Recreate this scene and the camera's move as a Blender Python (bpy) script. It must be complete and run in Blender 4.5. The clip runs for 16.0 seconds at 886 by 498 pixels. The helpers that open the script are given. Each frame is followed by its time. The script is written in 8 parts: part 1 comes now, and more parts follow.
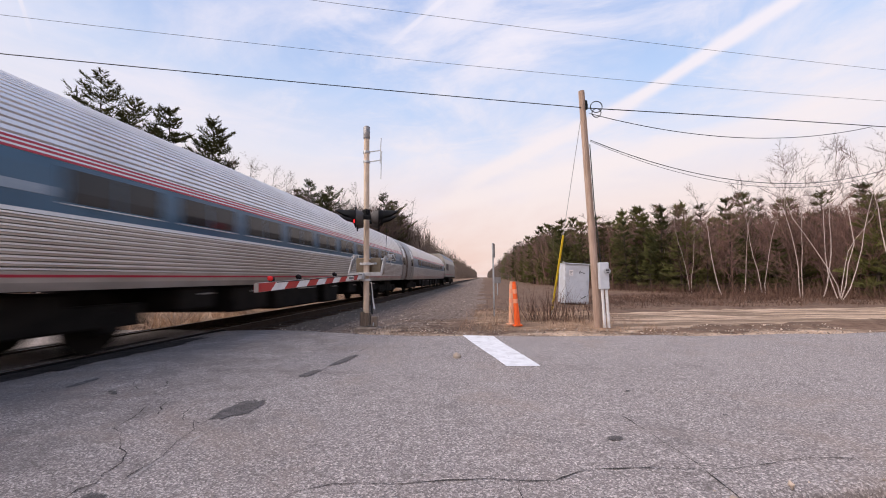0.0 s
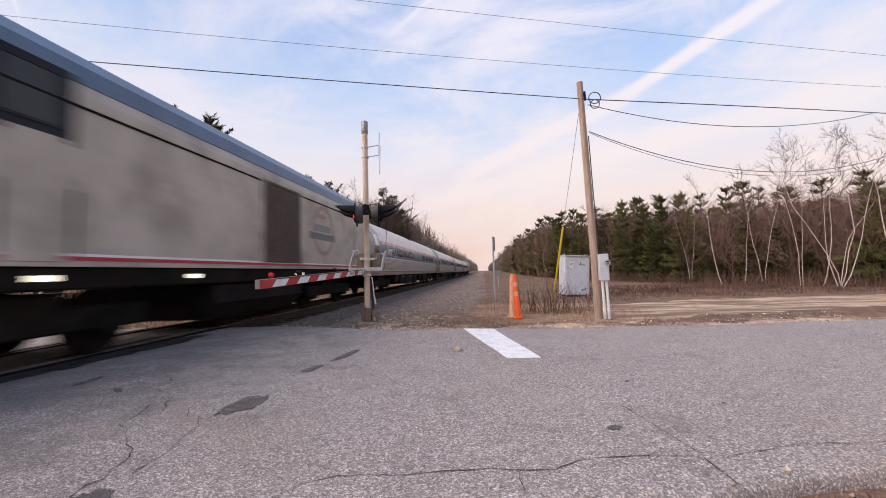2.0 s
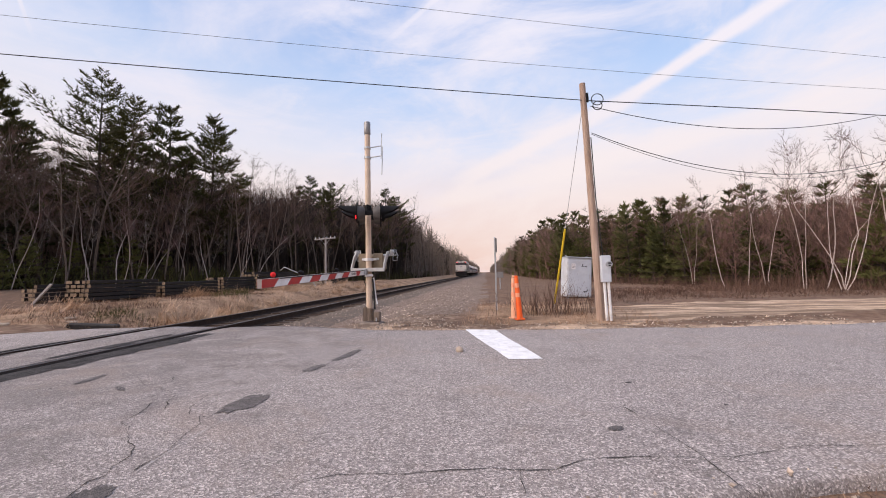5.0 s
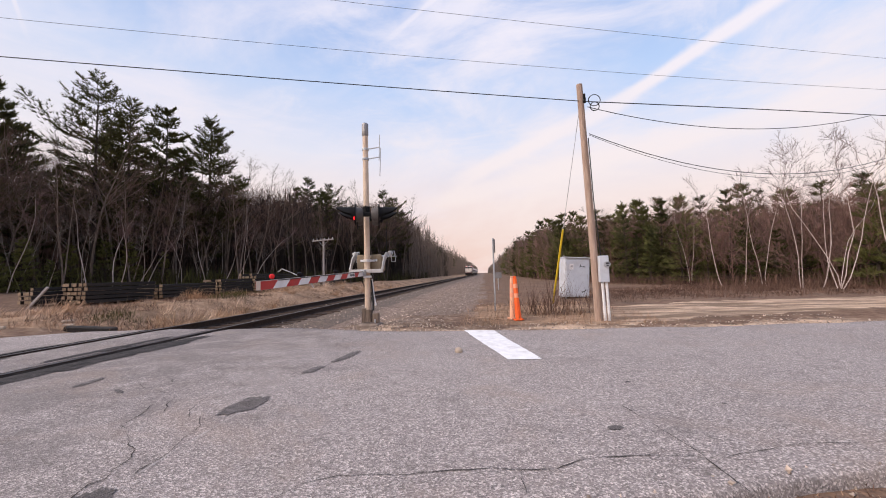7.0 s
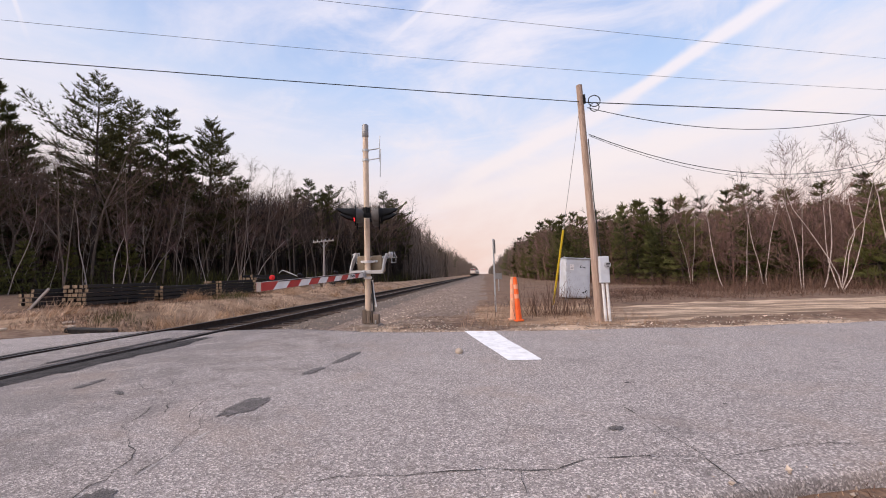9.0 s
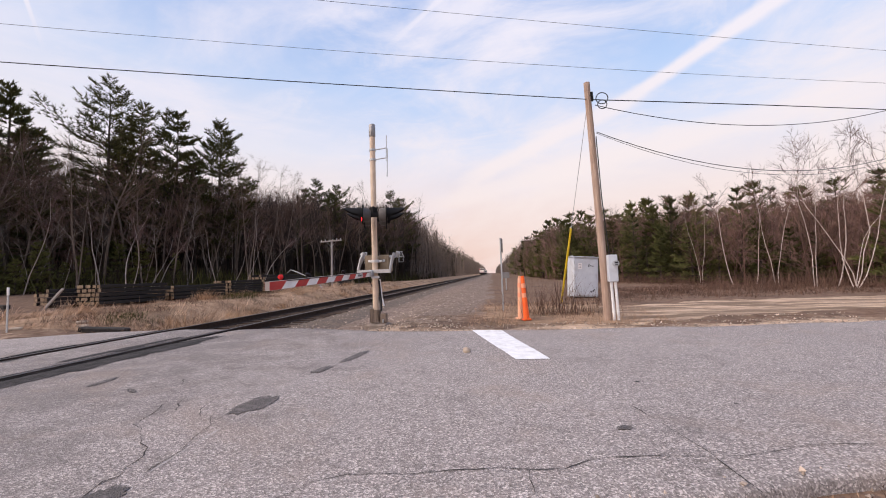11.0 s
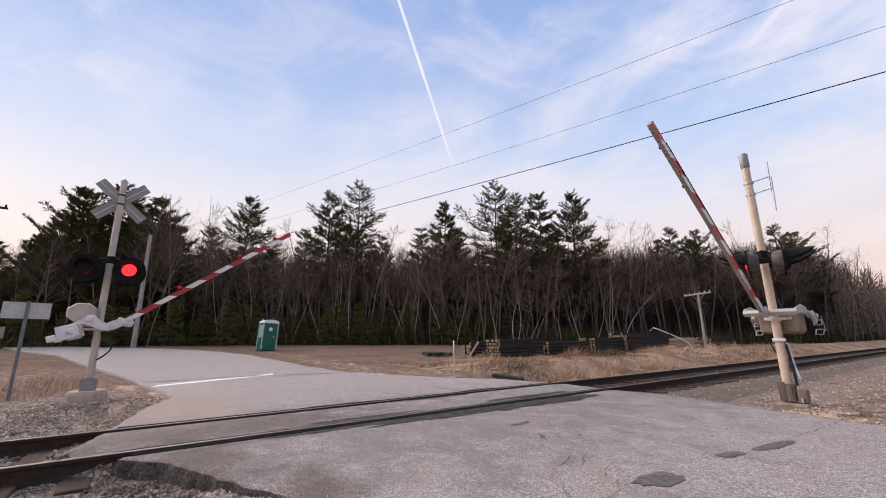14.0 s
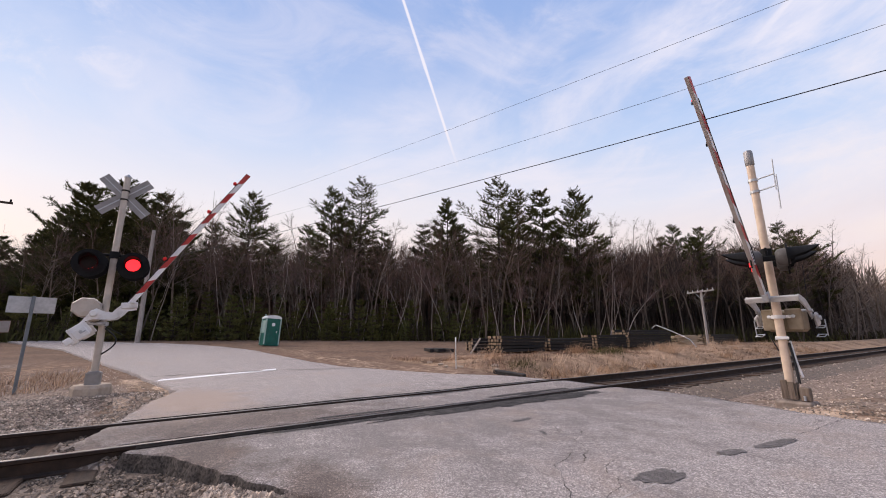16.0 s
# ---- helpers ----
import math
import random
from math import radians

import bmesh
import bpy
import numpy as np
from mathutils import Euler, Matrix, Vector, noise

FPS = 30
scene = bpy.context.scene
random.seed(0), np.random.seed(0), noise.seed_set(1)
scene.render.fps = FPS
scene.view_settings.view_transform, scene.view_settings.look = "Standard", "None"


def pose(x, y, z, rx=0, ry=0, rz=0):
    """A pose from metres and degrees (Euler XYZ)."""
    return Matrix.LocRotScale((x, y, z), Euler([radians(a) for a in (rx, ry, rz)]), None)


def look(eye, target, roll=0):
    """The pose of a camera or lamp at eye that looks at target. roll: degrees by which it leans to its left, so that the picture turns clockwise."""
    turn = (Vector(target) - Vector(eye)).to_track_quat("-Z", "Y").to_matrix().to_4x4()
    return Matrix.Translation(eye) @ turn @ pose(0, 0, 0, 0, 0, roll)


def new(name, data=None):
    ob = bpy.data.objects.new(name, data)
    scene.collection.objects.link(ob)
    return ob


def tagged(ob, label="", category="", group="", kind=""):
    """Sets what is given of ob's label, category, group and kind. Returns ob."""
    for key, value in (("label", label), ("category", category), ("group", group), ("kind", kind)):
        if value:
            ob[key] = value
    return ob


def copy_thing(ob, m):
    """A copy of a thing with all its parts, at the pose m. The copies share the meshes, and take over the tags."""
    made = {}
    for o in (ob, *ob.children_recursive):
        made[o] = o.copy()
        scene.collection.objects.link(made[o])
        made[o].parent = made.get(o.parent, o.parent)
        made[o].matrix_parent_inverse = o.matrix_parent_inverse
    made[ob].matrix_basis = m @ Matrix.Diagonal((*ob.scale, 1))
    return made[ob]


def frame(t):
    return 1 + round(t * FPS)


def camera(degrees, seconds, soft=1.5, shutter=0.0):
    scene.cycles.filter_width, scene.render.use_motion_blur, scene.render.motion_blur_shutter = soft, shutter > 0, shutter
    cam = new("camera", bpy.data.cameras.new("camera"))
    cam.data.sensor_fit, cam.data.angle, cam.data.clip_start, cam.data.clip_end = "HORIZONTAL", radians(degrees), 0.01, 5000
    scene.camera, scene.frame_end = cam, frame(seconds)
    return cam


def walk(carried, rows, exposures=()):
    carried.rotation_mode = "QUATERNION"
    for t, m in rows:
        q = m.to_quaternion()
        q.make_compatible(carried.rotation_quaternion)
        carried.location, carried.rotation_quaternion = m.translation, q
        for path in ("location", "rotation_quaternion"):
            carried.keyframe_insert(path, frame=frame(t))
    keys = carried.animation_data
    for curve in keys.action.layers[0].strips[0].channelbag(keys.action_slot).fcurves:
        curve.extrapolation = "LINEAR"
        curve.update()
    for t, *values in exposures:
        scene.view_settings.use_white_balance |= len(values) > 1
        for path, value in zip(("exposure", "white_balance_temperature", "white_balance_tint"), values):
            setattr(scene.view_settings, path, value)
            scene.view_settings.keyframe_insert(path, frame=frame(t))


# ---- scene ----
cam = camera(96.3, 16.0, soft=1.0, shutter=0.28)
PATH = [
    (0, (6.52, 0.538, 1.063), (6.319, 2.523, 1.207), -0.7),
    (0.5, (6.529, 0.532, 1.064), (6.32, 2.516, 1.206), -0.8),
    (1, (6.533, 0.531, 1.058), (6.327, 2.516, 1.193), -1.2),
    (1.5, (6.536, 0.527, 1.061), (6.338, 2.514, 1.185), -1.4),
    (2, (6.532, 0.525, 1.062), (6.328, 2.511, 1.176), -1.6),
    (2.5, (6.528, 0.527, 1.055), (6.319, 2.513, 1.168), -1.6),
    (3, (6.537, 0.523, 1.054), (6.324, 2.508, 1.169), -1.6),
    (3.5, (6.539, 0.525, 1.051), (6.324, 2.51, 1.169), -1.4),
    (4, (6.538, 0.527, 1.049), (6.322, 2.512, 1.169), -1.2),
    (6.5, (6.526, 0.513, 1.053), (6.32, 2.499, 1.175), -1.6),
    (7, (6.524, 0.512, 1.051), (6.321, 2.498, 1.176), -1.6),
    (7.5, (6.525, 0.512, 1.05), (6.324, 2.498, 1.178), -1.6),
    (8, (6.53, 0.51, 1.053), (6.329, 2.496, 1.182), -1.8),
    (8.5, (6.53, 0.509, 1.051), (6.326, 2.494, 1.183), -1.7),
    (9, (6.528, 0.51, 1.049), (6.323, 2.495, 1.179), -1.7),
    (11.5, (6.529, 0.512, 1.046), (6.254, 2.489, 1.172), -2.0),
    (12, (6.43, 0.432, 1.085), (5.418, 2.144, 1.301), -2.9),
    (12.5, (6.361, 0.322, 1.114), (4.806, 1.521, 1.494), -2.1),
    (13, (6.368, 0.322, 1.105), (4.776, 1.454, 1.534), -0.8),
    (13.5, (6.374, 0.319, 1.109), (4.783, 1.449, 1.55), -0.7),
    (14, (6.381, 0.316, 1.106), (4.785, 1.436, 1.552), -0.7),
    (14.5, (6.38, 0.297, 1.118), (4.782, 1.416, 1.558), -0.7),
    (15, (6.382, 0.32, 1.107), (4.785, 1.442, 1.543), -0.7),
    (15.5, (6.386, 0.317, 1.111), (4.787, 1.438, 1.541), -0.6),
    (16, (6.381, 0.314, 1.108), (4.776, 1.426, 1.536), -0.4),
]
walk(cam, [(t, look(eye, aim, roll)) for t, eye, aim, roll in PATH])

# ---- sky and sun ----
SUN_AZ, SUN_EL = 245.0, 5.0          # compass from +y clockwise, degrees
world = bpy.data.worlds.new("dusk_sky")
scene.world = world
world.use_nodes = True
wt = world.node_tree
wt.nodes.clear()


class Net:
    """Short way to wire nodes of one tree."""

    def __init__(self, tree):
        self.tree = tree

    def node(self, kind, operation=None):
        n = self.tree.nodes.new(kind)
        if operation:
            n.operation = operation
        return n

    def link(self, a, b):
        self.tree.links.new(a, b)

    def put(self, socket, value):
        if isinstance(value, bpy.types.NodeSocket):
            self.link(value, socket)
        elif isinstance(value, (tuple, list)) and len(value) == 3 and socket.type == "RGBA":
            socket.default_value = (*value, 1)
        else:
            socket.default_value = value

    def math(self, op, a, b=None, c=None, clamp=False):
        n = self.node("ShaderNodeMath", op)
        n.use_clamp = clamp
        for s, v in zip(n.inputs, (a, b, c)):
            if v is not None:
                self.put(s, v)
        return n.outputs[0]

    def dot(self, a, b):
        n = self.node("ShaderNodeVectorMath", "DOT_PRODUCT")
        self.put(n.inputs[0], a)
        self.put(n.inputs[1], b)
        return n.outputs["Value"]

    def mix(self, f, a, b, blend="MIX"):
        n = self.node("ShaderNodeMix")
        n.data_type, n.blend_type, n.clamp_factor = "RGBA", blend, True
        self.put(n.inputs["Factor"], f)
        self.put(n.inputs[6], a)
        self.put(n.inputs[7], b)
        return n.outputs[2]

    def ramp(self, f, stops, ease="LINEAR"):
        n = self.node("ShaderNodeValToRGB")
        n.color_ramp.interpolation = ease
        while len(n.color_ramp.elements) < len(stops):
            n.color_ramp.elements.new(0.5)
        for e, (p, c) in zip(n.color_ramp.elements, stops):
            e.position = p
            e.color = (c, c, c, 1) if isinstance(c, (int, float)) else (*c, 1)
        self.put(n.inputs[0], f)
        return n.outputs[0]

    def noise(self, vec, scale, detail=4.0, rough=0.55, dist=0.0):
        n = self.node("ShaderNodeTexNoise")
        self.put(n.inputs["Vector"], vec)
        n.inputs["Scale"].default_value = scale
        n.inputs["Detail"].default_value = detail
        n.inputs["Roughness"].default_value = rough
        n.inputs["Distortion"].default_value = dist
        return n.outputs["Fac"]

    def smooth(self, v, lo, hi):
        n = self.node("ShaderNodeMapRange")
        n.interpolation_type = "SMOOTHSTEP"
        self.put(n.inputs[0], v)
        n.inputs[1].default_value, n.inputs[2].default_value = lo, hi
        return n.outputs[0]

    def stretch(self, vec, scale, turn=(0, 0, 0)):
        n = self.node("ShaderNodeMapping")
        self.put(n.inputs["Vector"], vec)
        n.inputs["Scale"].default_value = scale
        n.inputs["Rotation"].default_value = turn
        return n.outputs[0]


def build_sky():
    k = Net(wt)
    way = k.node("ShaderNodeTexCoord").outputs["Generated"]
    sky = k.node("ShaderNodeTexSky")
    sky.sky_type, sky.sun_disc = "NISHITA", False
    sky.sun_elevation, sky.sun_rotation = radians(SUN_EL), radians(SUN_AZ)
    sky.air_density, sky.dust_density, sky.ozone_density = 1.0, 1.2, 2.2
    sep = k.node("ShaderNodeSeparateXYZ")
    k.link(way, sep.inputs[0])
    up = sep.outputs["Z"]
    air = k.mix(1.0, sky.outputs[0], SKY_GAIN, "MULTIPLY")
    # evening colours: rose low down, clear blue high up
    tone = k.ramp(k.smooth(up, -0.02, 0.75), SKY_TONES)
    air = k.mix(SKY_MIX, air, tone)
    # thin cirrus
    v = k.stretch(way, (1.0, 1.0, 2.2), (0.2, 0.1, 0.5))
    thin = k.noise(v, 2.3, 7, 0.6, 0.6)
    broad = k.noise(way, 1.1, 3, 0.5)
    cirrus = k.math("MULTIPLY", k.smooth(thin, 0.38, 0.70), k.smooth(broad, 0.34, 0.60))
    cirrus = k.math("MULTIPLY", cirrus, 0.85)
    cloud = k.ramp(k.smooth(up, 0.05, 0.6), ((0.0, CLOUD_LOW), (1.0, CLOUD_HIGH)))
    # warmer, paler air towards the set sun
    west = k.smooth(k.dot(way, (-0.93, 0.36, 0.05)), 0.45, 1.0)
    air = k.mix(k.math("MULTIPLY", west, k.math("SUBTRACT", 0.70, k.math("MULTIPLY", k.smooth(up, 0.05, 0.62), 0.62))), air, (0.99, 0.86, 0.80))
    air = k.mix(cirrus, air, cloud)
    # soft rosy veils
    v = k.stretch(way, (1.2, 1.2, 3.0), (0.3, 0.25, -0.4))
    veil = k.smooth(k.noise(v, 2.1, 8, 0.62, 0.9), 0.44, 0.70)
    air = k.mix(k.math("MULTIPLY", k.math("MULTIPLY", veil, k.smooth(k.dot(way, (-0.75, 0.64, 0.15)), 0.3, 0.85)), 0.38), air, (0.90, 0.85, 0.95))
    # combed wisps
    w = k.stretch(way, (1.0, 2.6, 3.6), (0.5, -0.35, 0.75))
    wisp = k.smooth(k.noise(w, 2.6, 9, 0.66, 1.1), 0.47, 0.74)
    patchy = k.smooth(k.noise(way, 1.7, 4, 0.55), 0.42, 0.62)
    air = k.mix(k.math("MULTIPLY", k.math("MULTIPLY", wisp, patchy), 0.6), air, cloud)
    # condensation trails: great circles through two directions
    rough = k.noise(way, 9.0, 5, 0.6)
    for a, b, width, strength, lo, hi in TRAILS:
        a, b = Vector(a).normalized(), Vector(b).normalized()
        n = a.cross(b).normalized()
        along = (b - a * a.dot(b)).normalized()
        off = k.math("ABSOLUTE", k.dot(way, tuple(n)))
        off = k.math("ADD", off, k.math("MULTIPLY", k.math("SUBTRACT", rough, 0.5), width * 0.9))
        m = k.math("SUBTRACT", 1.0, k.smooth(off, width * 0.25, width))
        pos = k.node("ShaderNodeMath", "ARCTAN2")
        k.link(k.dot(way, tuple(along)), pos.inputs[0])
        k.link(k.dot(way, tuple(a)), pos.inputs[1])
        end = a.angle(b)
        m = k.math("MULTIPLY", m, k.smooth(pos.outputs[0], -lo, 0.12 - lo))
        m = k.math("MULTIPLY", m, k.math("SUBTRACT", 1.0, k.smooth(pos.outputs[0], end + hi - 0.12, end + hi)))
        air = k.mix(k.math("MULTIPLY", m, strength), air, cloud)
    bg = k.node("ShaderNodeBackground")
    k.link(air, bg.inputs["Color"])
    bg.inputs["Strength"].default_value = SKY_STRENGTH
    out = k.node("ShaderNodeOutputWorld")
    k.link(bg.outputs[0], out.inputs[0])


SKY_STRENGTH = 1.0
SKY_GAIN = (0.4, 0.4, 0.4)
SKY_MIX = 0.92
SKY_TONES = ((0.0, (0.90, 0.62, 0.56)), (0.16, (0.95, 0.785, 0.765)), (0.36, (0.775, 0.805, 0.965)), (0.62, (0.525, 0.675, 0.98)), (1.0, (0.31, 0.46, 0.84)))
CLOUD_LOW, CLOUD_HIGH = (0.98, 0.85, 0.81), (0.92, 0.88, 0.98)
TRAILS = (
    ((-0.628, 0.334, 0.703), (-0.729, 0.551, 0.407), 0.0048, 0.95, 0.5, 0.02),
    ((0.518, 0.72, 0.461), (0.298, 0.883, 0.361), 0.021, 0.95, 0.6, 0.06),
    ((0.298, 0.883, 0.361), (-0.017, 0.97, 0.244), 0.028, 0.8, 0.1, 0.1),
    ((0.657, 0.697, 0.287), (-0.132, 0.976, 0.173), 0.034, 0.6, 0.6, 0.05),
    ((-0.085, 0.806, 0.586), (-0.191, 0.831, 0.523), 0.008, 0.55, 0.35, 0.05),
)
build_sky()

sun = new("sun", bpy.data.lights.new("sun", "SUN"))
sun.data.energy, sun.data.angle, sun.data.color = 4.4, radians(70), (1.0, 0.845, 0.755)
sun.matrix_world = look((0, 0, 0), (-math.sin(radians(SUN_AZ)), -math.cos(radians(SUN_AZ)), -0.85))


# ---- materials ----
def mat(name, a, b, scale=6.0, rough=0.8, metal=0.0, bump=0.15, fine=40.0, stain=None, stain_scale=0.7, stain_amount=0.5,
        vary=0.0, spec=0.3, stretch=(1, 1, 1), islands=False, coat=0.0):
    """A surface that wanders between two colours, with larger stains, fine relief and a change from object to object."""
    m = bpy.data.materials.new(name)
    m.use_nodes = True
    k = Net(m.node_tree)
    bsdf = m.node_tree.nodes["Principled BSDF"]
    where = k.stretch(k.node("ShaderNodeTexCoord").outputs["Object"], stretch)
    n = k.noise(where, scale, 6, 0.6)
    col = k.mix(k.smooth(n, 0.3, 0.7), a, b)
    if stain:
        s = k.noise(where, stain_scale, 5, 0.62, 0.4)
        col = k.mix(k.math("MULTIPLY", k.smooth(s, 0.45, 0.7), stain_amount), col, stain)
    if vary:
        if islands:
            r = k.node("ShaderNodeNewGeometry").outputs["Random Per Island"]
        else:
            r = k.node("ShaderNodeObjectInfo").outputs["Random"]
        f = k.math("ADD", 1.0 - vary, k.math("MULTIPLY", r, 2 * vary))
        g = k.node("ShaderNodeCombineXYZ")
        for s in g.inputs:
            k.link(f, s)
        col = k.mix(1.0, col, g.outputs[0], "MULTIPLY")
    k.link(col, bsdf.inputs["Base Color"])
    bsdf.inputs["Metallic"].default_value = metal
    bsdf.inputs["Specular IOR Level"].default_value = spec
    bsdf.inputs["Coat Weight"].default_value = coat
    r = k.math("ADD", rough - 0.1, k.math("MULTIPLY", n, 0.2), clamp=True)
    k.link(r, bsdf.inputs["Roughness"])
    if bump:
        bp = k.node("ShaderNodeBump")
        bp.inputs["Strength"].default_value = bump
        bp.inputs["Distance"].default_value = 0.02
        k.link(k.noise(where, fine, 5, 0.65), bp.inputs["Height"])
        k.link(bp.outputs[0], bsdf.inputs["Normal"])
    return m


def glow(name, colour, strength):
    m = mat(name, colour, colour, bump=0)
    bsdf = m.node_tree.nodes["Principled BSDF"]
    bsdf.inputs["Emission Color"].default_value = (*colour, 1)
    bsdf.inputs["Emission Strength"].default_value = strength
    return m


STEEL_CAR = mat("corrugated_stainless_steel", (0.74, 0.70, 0.665), (0.84, 0.80, 0.77), 3, 0.34, 0.6, 0.05, 60, (0.42, 0.35, 0.30), 0.9, 0.28, spec=0.5)
# Lower steel darker for groove shade; ridges paler for their highlights: both painted in.
STEEL_LOWER = mat("shaded_lower_stainless_steel", (0.50, 0.44, 0.385), (0.62, 0.56, 0.505), 3, 0.42, 0.5, 0.05, 60, (0.24, 0.19, 0.15), 0.9, 0.4, spec=0.4)
STEEL_BRIGHT = mat("highlit_flute_ridge", (0.80, 0.77, 0.73), (0.88, 0.85, 0.81), 3, 0.35, 0.3, 0.02)
STEEL_DULL = mat("dirty_stainless_steel", (0.33, 0.305, 0.28), (0.44, 0.41, 0.38), 2, 0.45, 0.7, 0.06, 40, (0.20, 0.16, 0.13), 0.8, 0.5)
CAR_BLUE = mat("blue_belt_paint", (0.030, 0.085, 0.145), (0.046, 0.115, 0.185), 2, 0.3, 0, 0.02, 30, (0.10, 0.14, 0.18), 1.5, 0.3, spec=0.5)
CAR_RED = mat("red_stripe_paint", (0.40, 0.03, 0.05), (0.46, 0.05, 0.07), 5, 0.4, 0, 0.02)
CAR_WHITE = mat("white_stripe_paint", (0.72, 0.72, 0.70), (0.78, 0.77, 0.75), 5, 0.4, 0, 0.02)
CAR_GLASS = mat("dark_train_glass", (0.012, 0.014, 0.017), (0.02, 0.022, 0.026), 1.5, 0.22, 0, 0, spec=0.38)
UNDER = mat("sooty_underframe", (0.006, 0.0055, 0.005), (0.016, 0.014, 0.012), 4, 0.9, 0, 0.2, 30, (0.03, 0.022, 0.017), 1.2, 0.4, spec=0.1)
BELLOWS = mat("rusty_brown_bellows", (0.07, 0.045, 0.032), (0.13, 0.085, 0.06), 4, 0.9, 0, 0.2, 30, (0.03, 0.022, 0.018), 1.5, 0.6, spec=0.1)
RUBBER = mat("black_rubber", (0.008, 0.0075, 0.0075), (0.018, 0.016, 0.016), 8, 0.95, 0, 0.3, 50, (0.05, 0.043, 0.04), 2.5, 0.35, spec=0.01)
LOCO_GREY = mat("silver_grey_paint", (0.40, 0.355, 0.295), (0.52, 0.465, 0.395), 1.2, 0.45, 0.1, 0.03, 30, (0.22, 0.185, 0.15), 0.9, 0.6)
LOCO_FACE = mat("cream_white_paint", (0.80, 0.71, 0.60), (0.86, 0.77, 0.66), 2, 0.5, 0, 0.03, 30, (0.62, 0.53, 0.43), 1.5, 0.45)
LOCO_WORN = mat("worn_cream_paint", (0.52, 0.48, 0.42), (0.60, 0.56, 0.50), 3, 0.6, 0, 0.03)
LOCO_BLUE = mat("slate_blue_roof_paint", (0.085, 0.130, 0.195), (0.125, 0.178, 0.25), 2, 0.4, 0, 0.03, 30, (0.08, 0.10, 0.13), 1.2, 0.4)
LOCO_DARK = mat("dark_grille", (0.085, 0.062, 0.050), (0.13, 0.098, 0.080), 6, 0.6, 0.2, 0.1)
RAIL_SIDE = mat("rusty_rail_web", (0.026, 0.017, 0.0125), (0.055, 0.034, 0.024), 9, 0.9, 0.0, 0.3, 60, (0.035, 0.025, 0.02), 2, 0.5)
RAIL_TOP = mat("worn_rail_head", (0.10, 0.088, 0.080), (0.18, 0.162, 0.152), 7, 0.42, 0.8, 0.03, 60, (0.18, 0.12, 0.09), 3, 0.4)
TIE_WOOD = mat("weathered_tie_wood", (0.034, 0.021, 0.014), (0.088, 0.056, 0.037), 5, 0.9, 0, 0.5, 25, (0.09, 0.052, 0.030), 1.5, 0.6, vary=0.3, stretch=(0.25, 3, 3))
TIE_NEW = mat("creosoted_tie_wood", (0.008, 0.007, 0.0065), (0.024, 0.020, 0.018), 5, 0.75, 0, 0.4, 25, (0.06, 0.045, 0.035), 1.0, 0.4, vary=0.3, stretch=(3, 0.25, 3))
TIE_END = mat("sawn_tie_end", (0.17, 0.118, 0.075), (0.32, 0.225, 0.145), 14, 0.85, 0, 0.3, 40, (0.10, 0.065, 0.04), 5, 0.5, vary=0.35)
ASPHALT_CUT = mat("dark_repair_patch", (0.055, 0.049, 0.046), (0.20, 0.178, 0.168), 110, 0.9, 0, 0.9, 150, (0.26, 0.232, 0.220), 14, 0.6)
CRACK = mat("open_crack_dirt", (0.025, 0.022, 0.020), (0.065, 0.056, 0.05), 10, 0.95, 0, 0.2)
TAR = mat("black_tar", (0.018, 0.016, 0.015), (0.05, 0.044, 0.042), 9, 0.8, 0, 0.6, 60, (0.12, 0.106, 0.10), 5, 0.4, spec=0.2)
SEAM = mat("pale_joint_filler", (0.30, 0.27, 0.25), (0.40, 0.36, 0.33), 12, 0.9, 0, 0.3)
PAINT_LINE = mat("worn_white_road_paint", (0.70, 0.69, 0.68), (0.80, 0.79, 0.78), 9, 0.75, 0, 0.3, 90, (0.40, 0.37, 0.36), 6, 0.45)
STONE = mat("ballast_stone", (0.165, 0.128, 0.098), (0.54, 0.435, 0.345), 3, 0.9, 0, 0.3, 40, vary=0.6, islands=True)
MAST_PAINT = mat("aluminium_mast_paint", (0.42, 0.38, 0.33), (0.52, 0.46, 0.40), 4, 0.5, 0.3, 0.05, 40, (0.34, 0.24, 0.16), 1.5, 0.45)
MAST_TAN = mat("weathered_tan_mast", (0.55, 0.42, 0.31), (0.65, 0.51, 0.39), 5, 0.55, 0.1, 0.06, 40, (0.38, 0.27, 0.18), 2, 0.5)
GALV = mat("galvanised_steel", (0.40, 0.41, 0.42), (0.52, 0.53, 0.54), 12, 0.5, 0.6, 0.05, 50, (0.30, 0.29, 0.28), 2, 0.3)
WHITE_METAL = mat("white_painted_steel", (0.66, 0.645, 0.63), (0.76, 0.745, 0.73), 4, 0.5, 0, 0.05, 40, (0.36, 0.31, 0.27), 2.5, 0.55)
YOKE_GREY = mat("weathered_pale_grey_paint", (0.40, 0.38, 0.36), (0.52, 0.50, 0.475), 5, 0.55, 0, 0.05, 40, (0.27, 0.22, 0.18), 3, 0.55)
CABINET_TAN = mat("tan_mechanism_case", (0.19, 0.145, 0.095), (0.27, 0.212, 0.145), 5, 0.6, 0, 0.1, 40, (0.20, 0.14, 0.08), 3, 0.6)
CABINET_GREY = mat("pale_grey_cabinet_paint", (0.50, 0.52, 0.56), (0.57, 0.59, 0.62), 3, 0.5, 0.05, 0.04, 40, (0.38, 0.36, 0.35), 1.6, 0.5)
BLACK_METAL = mat("matt_black_metal", (0.008, 0.008, 0.0085), (0.016, 0.016, 0.0165), 6, 0.75, 0.0, 0.05, spec=0.12)
